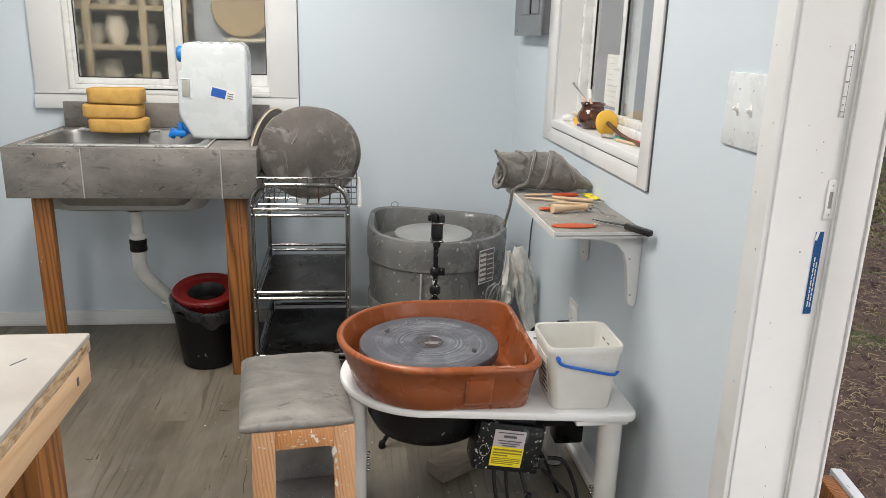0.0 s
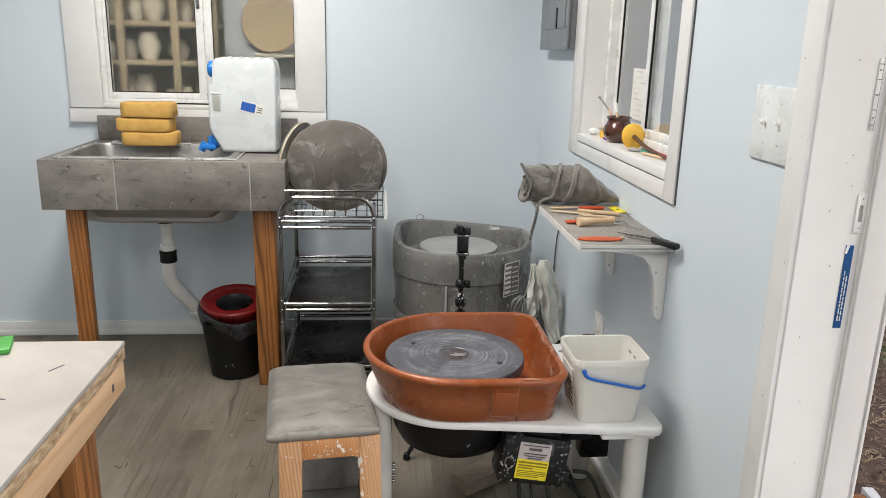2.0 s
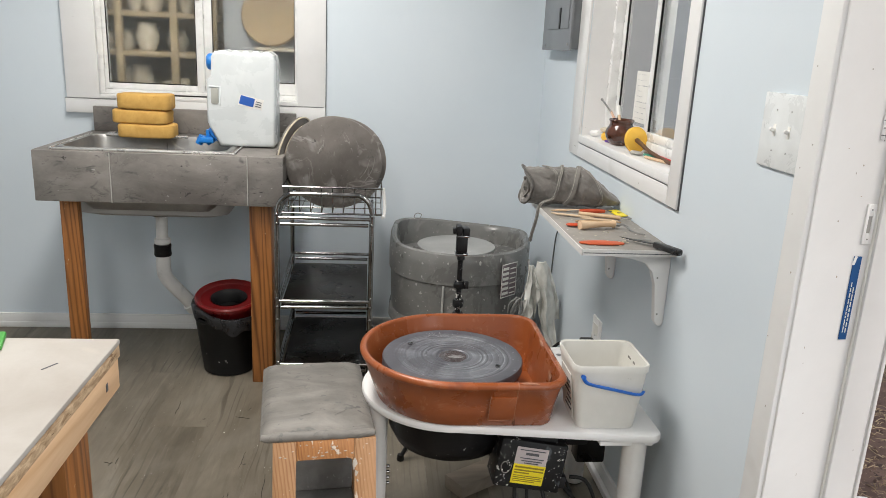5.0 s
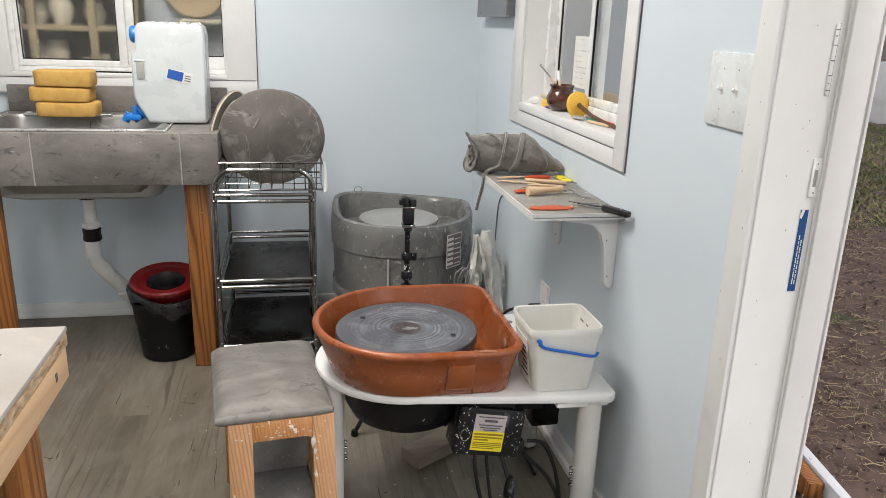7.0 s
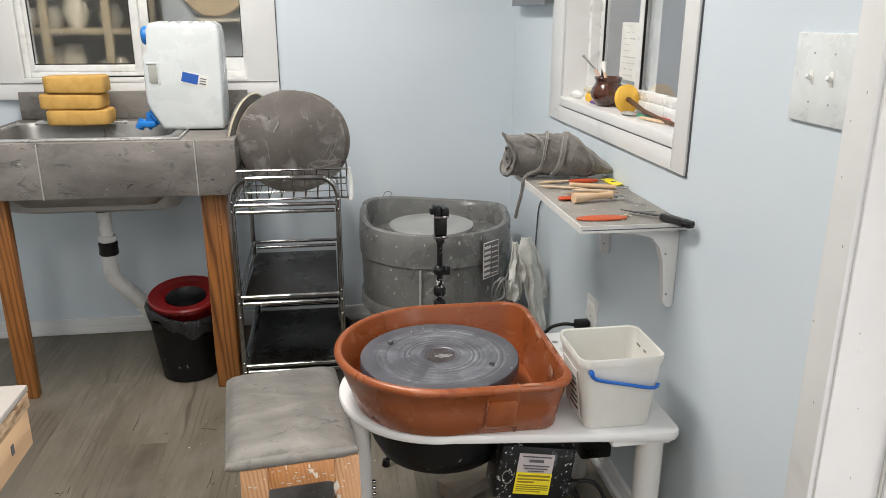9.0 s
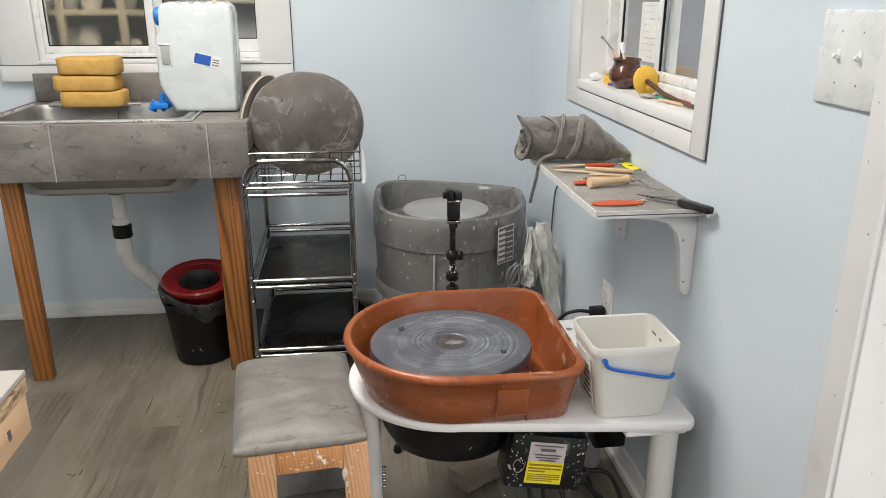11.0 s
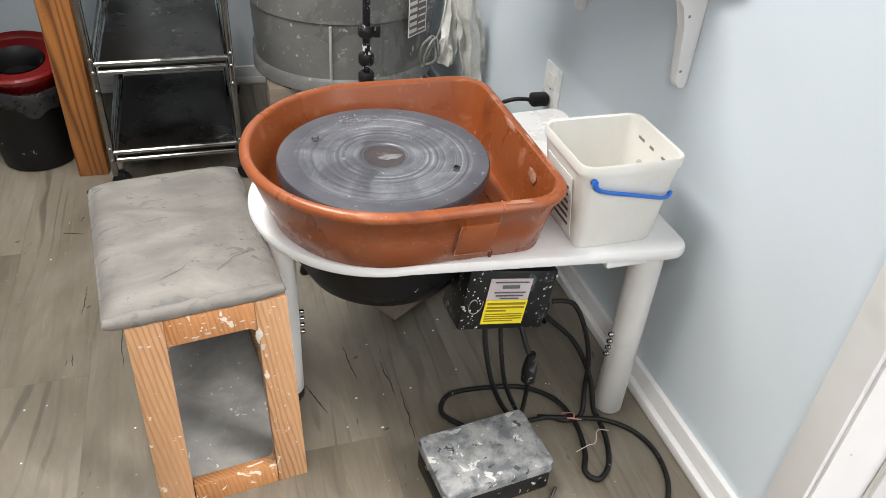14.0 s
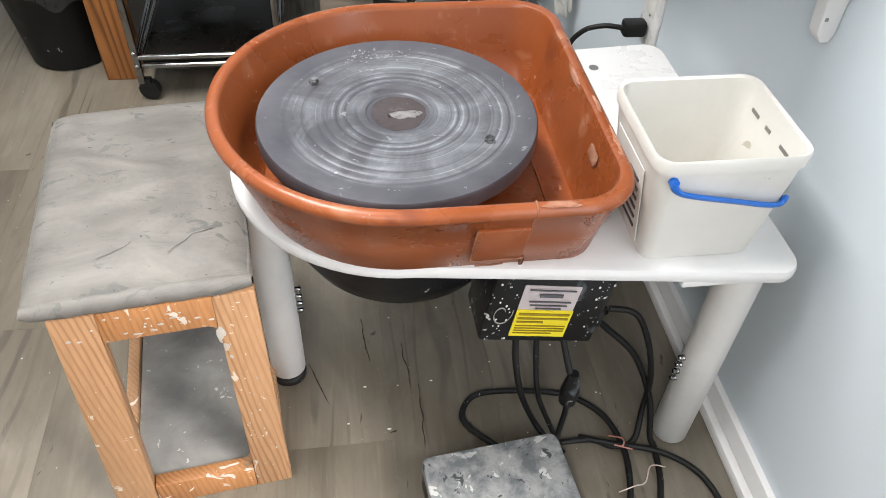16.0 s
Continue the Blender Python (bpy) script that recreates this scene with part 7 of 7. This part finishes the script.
# ---- stool ----
def stool():
    deg = 6.5
    ox, oy = -0.165, 1.80
    m = spin(ox, oy, 0, deg)
    s = thing("stool", ox, oy, 0.0, "orange pine box stool with grey marbled cushion, clay-spattered", "stool")
    x0, x1, yf, yb = -0.27, -0.037, 1.60, 1.985
    lean = lambda z: 0.045 * (1 - z / 0.373)
    # cushion: soft edges that sag a little at the corners
    cx0, cx1, cy0, cy1 = -0.298, -0.036, 1.606, 1.99
    nx, ny = 22, 30
    bm = bmesh.new()
    for side in (1, 0):
        rows = []
        for i in range(nx + 1):
            row = []
            for j in range(ny + 1):
                u, v = i / nx * 2 - 1, j / ny * 2 - 1
                du, dv = 1 - abs(u) ** 6, 1 - abs(v) ** 6
                puff = max(du * dv, 0) ** 0.5
                x = (cx0 + cx1) / 2 + u * (cx1 - cx0) / 2
                y = (cy0 + cy1) / 2 + v * (cy1 - cy0) / 2
                z = 0.376 + (0.031 * puff if side else -0.004 * puff)
                if side:
                    z += 0.0018 * noise.noise(Vector((x * 30, y * 18, 1))) * puff
                row.append(bm.verts.new(m @ Vector((x, y, z + 0.004))))
            rows.append(row)
        for a, b in zip(rows, rows[1:]):
            for j in range(ny):
                bm.faces.new((a[j], a[j + 1], b[j + 1], b[j]))
    bmesh.ops.remove_doubles(bm, verts=bm.verts[:], dist=0.0005)
    part("cushion", bm, CUSHION, s, "worn grey marbled vinyl cushion with creases")
    for xa, ya, xb, yb2 in ((cx0 + 0.002, cy0 + 0.006, cx1 - 0.002, cy0 + 0.006), (cx0 + 0.006, cy0 + 0.004, cx0 + 0.006, cy1 - 0.004), (cx1 - 0.006, cy0 + 0.004, cx1 - 0.006, cy1 - 0.004)):
        edge = [m @ Vector((xa + (xb - xa) * u, ya + (yb2 - ya) * u, 0.381 + 0.003 * noise.noise(Vector((u * 9, xa * 7, 0))))) for u in np.linspace(0, 1, 24)]
        part("cushion_roll", tube(edge, 0.0125 if ya == yb2 else 0.006, 12, taper=lambda u: 0.55 + 0.45 * min(1, 9 * min(u, 1 - u)) + 0.05 * math.sin(40 * u)), CUSHION, s, "folded vinyl edge of the cushion")
    # creases lying on the cushion
    for k, pts in enumerate((((-0.21, 1.655), (-0.175, 1.67), (-0.155, 1.70), (-0.125, 1.715), (-0.105, 1.755)), ((-0.245, 1.70), (-0.22, 1.71), (-0.195, 1.708)), ((-0.13, 1.65), (-0.1, 1.675), (-0.06, 1.685)))):
        part("crease", tube([m @ Vector((x + 0.004 * noise.noise(Vector((x * 160, y * 160, k))), y + 0.004 * noise.noise(Vector((x * 160, y * 160, k + 5))), 0.4098)) for x, y in [((1 - u) * p[0] + u * q[0], (1 - u) * p[1] + u * q[1]) for p, q in zip(pts, pts[1:]) for u in (0, 0.34, 0.67)]], 0.0006, 6, curved=True, flat=0.5), plain("crease_grey_%d" % k, (0.13, 0.127, 0.12), 0.8), s)
    for y0, y1 in ((yf, yf + 0.022), (yb - 0.03, yb - 0.008)):
        for a, b in ((x0, x0 + 0.052), (x1 - 0.05, x1)):
            spl = -0.006 if a == x0 else 0.003
            if y0 != yf:
                a, b = (a, a + 0.009) if a == x0 else (b - 0.02, b)
            post = box(a, b, y0, y1, 0.0, 0.373, 0.0012)
            for v in post.verts:
                v.co.x += spl * (1 - v.co.z / 0.373)
            if y0 == yf:
                for v in post.verts:
                    v.co.y -= lean(v.co.z)
            post.transform(m)
            part("leg", post, PINE, s)
        for z0, z1, ext in ((0.328, 0.373, 0.0), (0.0, 0.042, 0.002)):
            rail = box(x0 + 0.0521 - ext * 2, x1 - 0.0501 + ext, y0 + 0.0006, y1 - 0.001, z0, z1, 0.001)
            if y0 == yf:
                for v in rail.verts:
                    v.co.y -= lean(v.co.z)
            rail.transform(m)
            part("rail", rail, PINE_X, s, "pine rail smeared with pale clay" if z0 else "")
    # rounded inner corners of the front frame
    for cxx, czz, sx, sz in ((x1 - 0.0505, 0.3278, -1, -1), (x1 - 0.0485, 0.0425, -1, 1), (x0 + 0.0525, 0.3278, 1, -1)):
        rad = 0.014 if sx < 0 else 0.005
        arc = [(cxx, czz)] + [(cxx + sx * rad * (1 - math.sin(a)), czz + sz * rad * (1 - math.cos(a))) for a in np.linspace(0, math.pi / 2, 8)]
        fil = loft([[(px, yf + 0.0015, pz) for px, pz in arc], [(px, yf + 0.0205, pz) for px, pz in arc]])
        for v in fil.verts:
            v.co.y -= lean(v.co.z)
        fil.transform(m)
        part("corner_fillet", fil, PINE, s)
    for a, b in ((x0 + 0.002, x0 + 0.02), (x1 - 0.02, x1 - 0.002)):
        part("side_rail", box(a, b, yf + 0.023, yb - 0.031, 0.32, 0.373, 0.002, m), PINE, s)
        part("side_rail", box(a, b, yf - 0.018, yb - 0.031, 0.0, 0.04, 0.002, m), PINE, s)
    for a in (x0 + 0.022, x1 - 0.036):
        part("corner_block", box(a, a + 0.014, yf + 0.0235, yf + 0.04, 0.29, 0.326, 0.002, m), PINE, s)
    part("bottom_board", box(x0 + 0.021, x1 - 0.021, yf - 0.015, yb - 0.031, 0.012, 0.03, 0.002, m), SLUDGE, s, "grey clay-smeared bottom board")
    part("back_board", box(x0 + 0.021, x1 - 0.021, yb - 0.05, yb - 0.031, 0.031, 0.33, 0.002, m), SLUDGE, s, "grey clay-smeared back board")


stool()


def stool_clay():
    """Lumps of dried clay stuck to the stool's front frame."""
    c = thing("dried_clay", -0.11, 1.59, 0.2, "lumps of dried pale clay stuck on the stool front", "clay", kind="stuff")
    m = spin(-0.165, 1.80, 0, 6.5)
    stuff = surface("chalky_clay", (0.42, 0.37, 0.32), (0.56, 0.52, 0.47), 0.85, scale=40, bump=0.6)
    lumps = [(-0.0855, 0.314, 0.0055, 0.015), (-0.083, 0.29, 0.0035, 0.008), (-0.079, 0.272, 0.002, 0.004)]
    rnd = random.Random(17)
    lumps += [(rnd.gauss(-0.155, 0.03), rnd.uniform(0.335, 0.366), rnd.uniform(0.0008, 0.004), rnd.uniform(0.0006, 0.002)) for _ in range(22)]
    lumps += [(rnd.uniform(-0.082, -0.045), rnd.uniform(0.05, 0.36), rnd.uniform(0.0005, 0.0014), rnd.uniform(0.0006, 0.0022)) for _ in range(16)]
    for k, (px, pz, sx, sz) in enumerate(lumps):
        bm = bmesh.new()
        bmesh.ops.create_icosphere(bm, subdivisions=2, radius=1)
        py = 1.5995 - 0.045 * (1 - pz / 0.373)
        for v in bm.verts:
            q = v.co * (1 + 0.9 * noise.noise(v.co * 2.3 + Vector((k * 3.7, 0, 0))))
            v.co = m @ Vector((px + sx * q.x, py + 0.0008 * q.y, pz + sz * q.z))
        part("lump", bm, stuff, c)


stool_clay()


def brick_block():
    b = thing("timber_block", 0.28, 1.99, 0.0, "rough brown timber offcut lying under the wheel", "wood block")
    m = Matrix.Translation((0.24, 1.928, 0.0)) @ Matrix.Rotation(radians(33), 4, "Z")
    part("block", box(0.0, 0.36, 0.0, 0.078, 0.0, 0.04, 0.002, m), BROWN, b)


brick_block()


# ---- worktable in the foreground ----
def worktable():
    t = thing("worktable", -0.9, 0.4, 0.0, "workbench with worn pale top, strand-board edge and pine frame", "table")
    x0, x1, y0, y1 = -1.63, -0.414, -0.75, 1.148
    part("tabletop", box(x0, x1, y0, y1, 0.7945, 0.803, 0.002), WORKTOP, t, "pale worn whitish worktop")
    part("core_board", box(x0 + 0.001, x1 - 0.001, y0 + 0.001, y1 - 0.001, 0.775, 0.794, 0.001), OSB, t, "rough strand-board edge")
    part("frame_rail", box(x1 - 0.04, x1 - 0.003, y0 + 0.02, y1 - 0.003, 0.725, 0.7745, 0.003), PALE, t, "pale pine frame rail")
    part("frame_rail", box(x0 + 0.003, x0 + 0.04, y0 + 0.02, y1 - 0.003, 0.725, 0.7745, 0.003), PALE, t)
    part("frame_rail", box(x0 + 0.041, x1 - 0.041, y1 - 0.04, y1 - 0.003, 0.725, 0.7745, 0.003), PALE, t)
    part("knot", box(x1 - 0.0035, x1 - 0.0022, 1.085, 1.092, 0.745, 0.757), INK, t)
    for x in (x0 + 0.06, x1 - 0.115):
        for y in (y0 + 0.1, y1 - 0.165):
            part("leg", box(x, x + 0.088, y, y + 0.088, 0.0, 0.7745, 0.004), FIR, t, "orange fir post leg")
    for k, (x, y, l, a) in enumerate(((-0.475, 1.045, 0.025, 60), (-0.51, 0.95, 0.02, -10), (-0.53, 0.9, 0.022, 70), (-0.55, 0.86, 0.012, 20))):
        part("scratch", box(x - l / 2, x + l / 2, y - 0.0012, y + 0.0012, 0.8031, 0.8036, 0.0, spin(x, y, 0.8, a)), INK, t)
    g = thing("green_mat", -0.585, 1.12, 0.803, "green plastic item lying on the table corner", "mat")
    part("mat", box(-0.70, -0.566, 1.085, 1.145, 0.8035, 0.812, 0.003, spin(-0.6, 1.11, 0.8, 18)), plain("green_plastic", (0.05, 0.3, 0.04), 0.4), g)


worktable()


# ---- ceiling fixture ----
for row in LAMPS:
    f = thing("ceiling_light", row[0], row[1], 2.32, "long white ceiling light above the worktable", "ceiling light")
    part("frame", box(row[0] - row[3] / 2 - 0.02, row[0] + row[3] / 2 + 0.02, row[1] - row[4] / 2 - 0.02, row[1] + row[4] / 2 + 0.02, 2.322, 2.359, 0.004), UPVC, f)


# ---- lean-to store behind the north window ----
def store_room():
    y = WY + TH
    bm = box(-1.55, -0.05, 4.05, 4.1, 0.4, 2.3)
    bm = box(-1.55, -1.5, y, 4.05, 0.4, 2.3, bm=bm)
    bm = box(-0.1, -0.05, y, 4.05, 0.4, 2.3, bm=bm)
    bm = box(-1.5, -0.1, y, 4.05, 0.4, 0.45, bm=bm)
    bm = box(-1.5, -0.1, y, 4.05, 2.25, 2.3, bm=bm)
    structure("store_wall", bm, DUSTBROWN, "brown board walls of the storage lean-to", "wall")
    s = thing("pottery_shelves", -0.9, 3.62, 0.45, "dusty wooden shelves full of bisque pots behind the window", "shelf unit")
    for z in (0.98, 1.17, 1.335, 1.5):
        part("shelf_board", box(-1.48, -0.72, 3.50, 3.78, z - 0.022, z, 0.002), DUSTBROWN, s)
    for x in (-1.46, -1.135, -0.905, -0.74):
        part("upright", box(x, x + 0.03, 3.495, 3.525, 0.45, 1.9, 0.002), DUSTBROWN, s)
    random.seed(11)
    for z in (0.98, 1.17, 1.335):
        x = -1.42
        while x < -0.78:
            r = random.uniform(0.028, 0.05)
            h = random.uniform(0.06, 0.13)
            t = thing("bisque_pot", x, 3.6, z, "unglazed pale pot on the dusty shelf", "pot", "pots on the dusty shelves")
            part("pot_body", lathe([(r * 0.6, z), (r * 0.95, z + h * 0.35), (r, z + h * 0.6), (r * 0.75, z + h * 0.9), (r * 0.8, z + h), (r * 0.65, z + h * 0.95), (r * 0.6, z + h * 0.5)], x, 3.58 + random.uniform(0, 0.08), 24), BISQUE, t)
            x += 2.1 * r + random.uniform(0.0, 0.03)
    p = thing("grey_screen", -0.4, 3.62, 0.45, "plain grey-blue board standing behind the window", "board")
    part("board", box(-0.71, -0.1, 3.66, 3.68, 0.45, 2.2, 0.002), SIDING, p)
    d = thing("round_board", -0.47, 3.6, 1.21, "round tan board standing against the grey screen", "board")
    disc = lathe([(0.128, -0.008), (0.132, -0.004), (0.132, 0.004), (0.128, 0.008)], 0, 0, 48)
    disc.transform(Matrix.Translation((-0.495, 3.63, 1.345)) @ Matrix.Rotation(radians(84), 4, "X"))
    part("disc", disc, TAN, d)
    l = thing("store_shelf", -0.4, 3.6, 1.18, "pale narrow ledge under the round board", "shelf")
    part("ledge", box(-0.56, -0.12, 3.54, 3.655, 1.195, 1.209, 0.002), BISQUE, l)


store_room()


# ---- outdoors ----
def outdoors():
    bm = bmesh.new()
    n = 90
    xs = [WX + TE - 0.01 + 9.0 * (i / n) ** 1.6 for i in range(n + 1)]
    ys = [0.2 + 13.0 * (j / n) ** 1.5 for j in range(n + 1)]
    vs = [[bm.verts.new((x, y, -0.2 + 0.02 * noise.noise(Vector((x * 2, y * 2, 0))) + 0.018 * noise.noise(Vector((x * 7, y * 7, 3))) + 0.012 * noise.noise(Vector((x * 19, y * 19, 7))))) for y in ys] for x in xs]
    for i in range(n):
        for j in range(n):
            bm.faces.new((vs[i][j], vs[i + 1][j], vs[i + 1][j + 1], vs[i][j + 1]))
    far = 2500
    c = [bm.verts.new((x, y, -0.26)) for x, y in ((-far, -far), (far, -far), (far, far), (-far, far))]
    bm.faces.new(c)
    structure("ground", bm, SOIL, "damp dark soil with sparse grass outside the door", "ground", smooth=True)
    rnd = random.Random(4)

    def ground_z(x, y):
        return -0.2 + 0.02 * noise.noise(Vector((x * 2, y * 2, 0))) + 0.018 * noise.noise(Vector((x * 7, y * 7, 3)))
    verts, faces = [], []
    for k in range(52000):
        far_patch = rnd.random() < 0.85
        x, y = (rnd.uniform(3.6, 9.6), rnd.uniform(5.0, 11.8)) if far_patch else (rnd.uniform(1.2, 4.5), rnd.uniform(1.3, 5.5))
        if not far_patch and noise.noise(Vector((x * 1.6, y * 1.6, 9))) < 0.22:
            continue
        z = ground_z(x, y)
        h, a = rnd.uniform(0.012, 0.04), rnd.uniform(0, 6.28)
        w = 0.003 if not far_patch else 0.012
        dx, dy = math.cos(a) * w, math.sin(a) * w
        lx, ly = rnd.uniform(-0.05, 0.05), rnd.uniform(-0.05, 0.05)
        i = len(verts)
        verts += [(x - dx, y - dy, z - 0.01), (x + dx, y + dy, z - 0.01), (x + lx, y + ly, z + h)]
        faces.append((i, i + 1, i + 2))
    me = bpy.data.meshes.new("grass")
    me.from_pydata(verts, [], faces)
    me.materials.append(GRASS)
    tagged(new("grass", me), "sparse winter grass blades on the soil", "grass", kind="stuff")
    bm = None
    verts, faces = [], []
    for k in range(12000):
        x, y = rnd.uniform(1.0, 4.8), rnd.uniform(1.2, 5.5)
        z = ground_z(x, y) + 0.012
        l, w, a = 0.012 + 0.07 * rnd.random() ** 2.5, rnd.uniform(0.0008, 0.0028), rnd.uniform(0, 6.28)
        ux, uy = math.cos(a), math.sin(a)
        bend = rnd.uniform(-0.5, 0.5) * l
        pts = [(x - ux * l / 2, y - uy * l / 2, z), (x - uy * bend, y + ux * bend, z + 0.006), (x + ux * l / 2, y + uy * l / 2, z)]
        i = len(verts)
        for p in pts:
            verts += [(p[0] - uy * w, p[1] + ux * w, p[2]), (p[0], p[1], p[2] + w), (p[0] + uy * w, p[1] - ux * w, p[2])]
        for s in (0, 3):
            faces += [(i + s, i + s + 1, i + s + 4, i + s + 3), (i + s + 1, i + s + 2, i + s + 5, i + s + 4)]
    me = bpy.data.meshes.new("twigs")
    me.from_pydata(verts, [], faces)
    me.materials.append(STRAW)
    tagged(new("twigs", me), "scattered twigs, straw and bark bits on the soil", "twigs", kind="stuff")
    verts, faces = [], []
    for k in range(5200):
        x, y = rnd.uniform(1.0, 4.8), rnd.uniform(1.2, 5.8)
        r = rnd.uniform(0.004, 0.015) * (0.5 + rnd.random())
        z = ground_z(x, y) + r * 0.3
        i = len(verts)
        for dx, dy, dz in ((1, 0, 0), (0, 1, 0), (-1, 0, 0), (0, -1, 0), (0, 0, 0.8), (0, 0, -0.8)):
            j = [rnd.uniform(0.6, 1.25) for _ in range(3)]
            verts.append((x + r * (dx * j[0] + rnd.uniform(-0.2, 0.2)), y + r * (dy * j[1] + rnd.uniform(-0.2, 0.2)), z + r * dz * j[2]))
        faces += [(i, i + 1, i + 4), (i + 1, i + 2, i + 4), (i + 2, i + 3, i + 4), (i + 3, i, i + 4)]
    me = bpy.data.meshes.new("soil_clods")
    me.from_pydata(verts, [], faces)
    me.materials.append(SOIL)
    tagged(new("soil_clods", me), "crumbly dark soil clods on the ground", "soil", kind="stuff")
    e = thing("edging_board", 1.6, 1.7, -0.22, "white-topped wooden edging board set in the soil", "edging")
    part("board", box(1.588, 1.625, 1.1, 2.10, -0.26, -0.12, 0.003, spin(1.6, 2.12, 0, -10)), WHITE, e)
    part("stake", box(1.535, 1.585, 1.86, 2.07, -0.24, -0.13, 0.003, spin(1.6, 2.12, 0, -10)), FIR, e, "brown wooden stake")
    f = thing("block_wall", 11.0, 11.9, -0.25, "low pale grey wall at the far edge of the yard", "wall")
    for k in range(6):
        part("panel", box(9.3 + 1.8 * k, 9.3 + 1.8 * k + 1.77, 11.8, 11.95, -0.25, 0.82, 0.01), surface("pale_concrete_%d" % k, (0.5, 0.5, 0.49), (0.6, 0.6, 0.59), 0.8, scale=4, bump=0.2), f)
    h = thing("shed", 2.2, 6.4, -0.25, "neighbouring grey shed with lapped siding seen through the window", "shed")
    for k in range(16):
        z = -0.25 + 0.19 * k
        part("siding_board", box(0.2, 4.0, 6.0 - 0.006, 6.02, z, z + 0.2, 0.0, spin(2, 6, z, 3, "X")), SIDING, h)
    part("shed_body", box(0.22, 3.98, 6.03, 8.2, -0.25, 2.8), SIDING, h)
    rf = loft([[(0.0, 5.8, 2.75), (4.2, 5.8, 2.75), (4.2, 5.8, 2.85), (0.0, 5.8, 2.85)], [(0.0, 7.1, 3.7), (4.2, 7.1, 3.7), (4.2, 7.1, 3.8), (0.0, 7.1, 3.8)], [(0.0, 8.4, 2.75), (4.2, 8.4, 2.75), (4.2, 8.4, 2.85), (0.0, 8.4, 2.85)]])
    part("roof", rf, ROOFING, h, "dark shingle roof")


outdoors()
# unseen overhang, added to keep sky light off the east window reveal
structure("roof_eave", box(WX + TE + 0.001, WX + TE + 0.36, -1.5, 3.6, 2.36, 2.45, 0.01), WHITE, "unseen white roof overhang added to shade the east window", "eave")


# ---- floor planks ----
def floor_planks():
    fl = structure("floor", box(X0, WX, Y0, WY, -0.15, -0.003), plain("plank_joint", (0.05, 0.045, 0.04), 0.9), "grey-brown wood-look vinyl plank floor, dusty with clay", "floor")
    pw, pl, gap = 0.178, 1.22, 0.0001
    meshes = {}

    def plank_mesh(l, w):
        key = (round(l, 3), round(w, 3))
        if key not in meshes:
            bm = box(-w / 2 + gap, w / 2 - gap, -l / 2 + gap, l / 2 - gap, -0.0029, 0.0, 0.0002, seg=1)
            me = bpy.data.meshes.new("plank")
            bm.to_mesh(me)
            bm.free()
            me.materials.append(VINYL)
            meshes[key] = me
        return meshes[key]
    k, x = 0, WX - 0.001
    rnd = random.Random(8)
    while x > X0 + 0.02:
        w = min(pw, x - X0)
        y = WY - 0.001 + (rnd.uniform(0.1, 0.9) * pl)
        while y > Y0:
            a, b = max(y - pl, Y0), min(y, WY - 0.001)
            if b - a > 0.03:
                ob = new("plank", plank_mesh(b - a, w))
                ob.parent = fl
                ob.location = (x - w / 2, (a + b) / 2, 0)
            y -= pl
        x -= pw
        k += 1


floor_planks()


def floor_marks():
    """Dark scratches and chips in the vinyl, and white clay specks lying on it."""
    f = thing("floor_scratches", 0.0, 2.0, 0.0, "dark scratches and cracks in the vinyl floor", "scratches", kind="stuff")
    dark = plain("scratch_brown", (0.035, 0.028, 0.02), 0.8)
    rnd = random.Random(14)
    marks = [(-0.685, 2.54, -0.682, 2.43), (-0.409, 2.193, -0.413, 2.096), (-0.817, 2.14, -0.795, 2.131), (-0.78, 2.129, -0.78, 2.165), (-0.423, 1.972, -0.421, 1.94), (-0.331, 2.07, -0.325, 1.91), (-0.478, 2.423, -0.43, 2.41), (0.202, 1.72, 0.198, 1.593), (0.019, 1.781, 0.051, 1.697), (0.147, 1.632, 0.157, 1.636), (0.179, 1.81, 0.188, 1.713), (0.112, 1.87, 0.123, 1.771)]
    for x0, y0, x1, y1 in marks:
        n = 7
        path = []
        for i in range(n):
            u = i / (n - 1)
            path.append((x0 + (x1 - x0) * u + rnd.uniform(-0.002, 0.002), y0 + (y1 - y0) * u, 0.0003))
        part("scratch", tube(path, 0.0011, 5, curved=True, taper=lambda w: 0.35 + 0.65 * math.sin(math.pi * w) + 0.2 * math.sin(31 * w)), dark, f)
    specks = None
    for k in range(90):
        bm = bmesh.new()
        bmesh.ops.create_icosphere(bm, subdivisions=1, radius=rnd.uniform(0.0007, 0.0022))
        bm.transform(Matrix.Translation((rnd.uniform(-0.5, 0.6), rnd.uniform(1.3, 2.5), 0.0004)) @ Matrix.Diagonal((rnd.uniform(0.8, 1.8), 1, 0.4, 1)))
        specks = join(specks, bm)
    c = thing("clay_specks", 0.0, 1.9, 0.0, "small white clay specks dropped on the floor", "clay specks", kind="stuff")
    part("specks", specks, PAPER, c)


floor_marks()
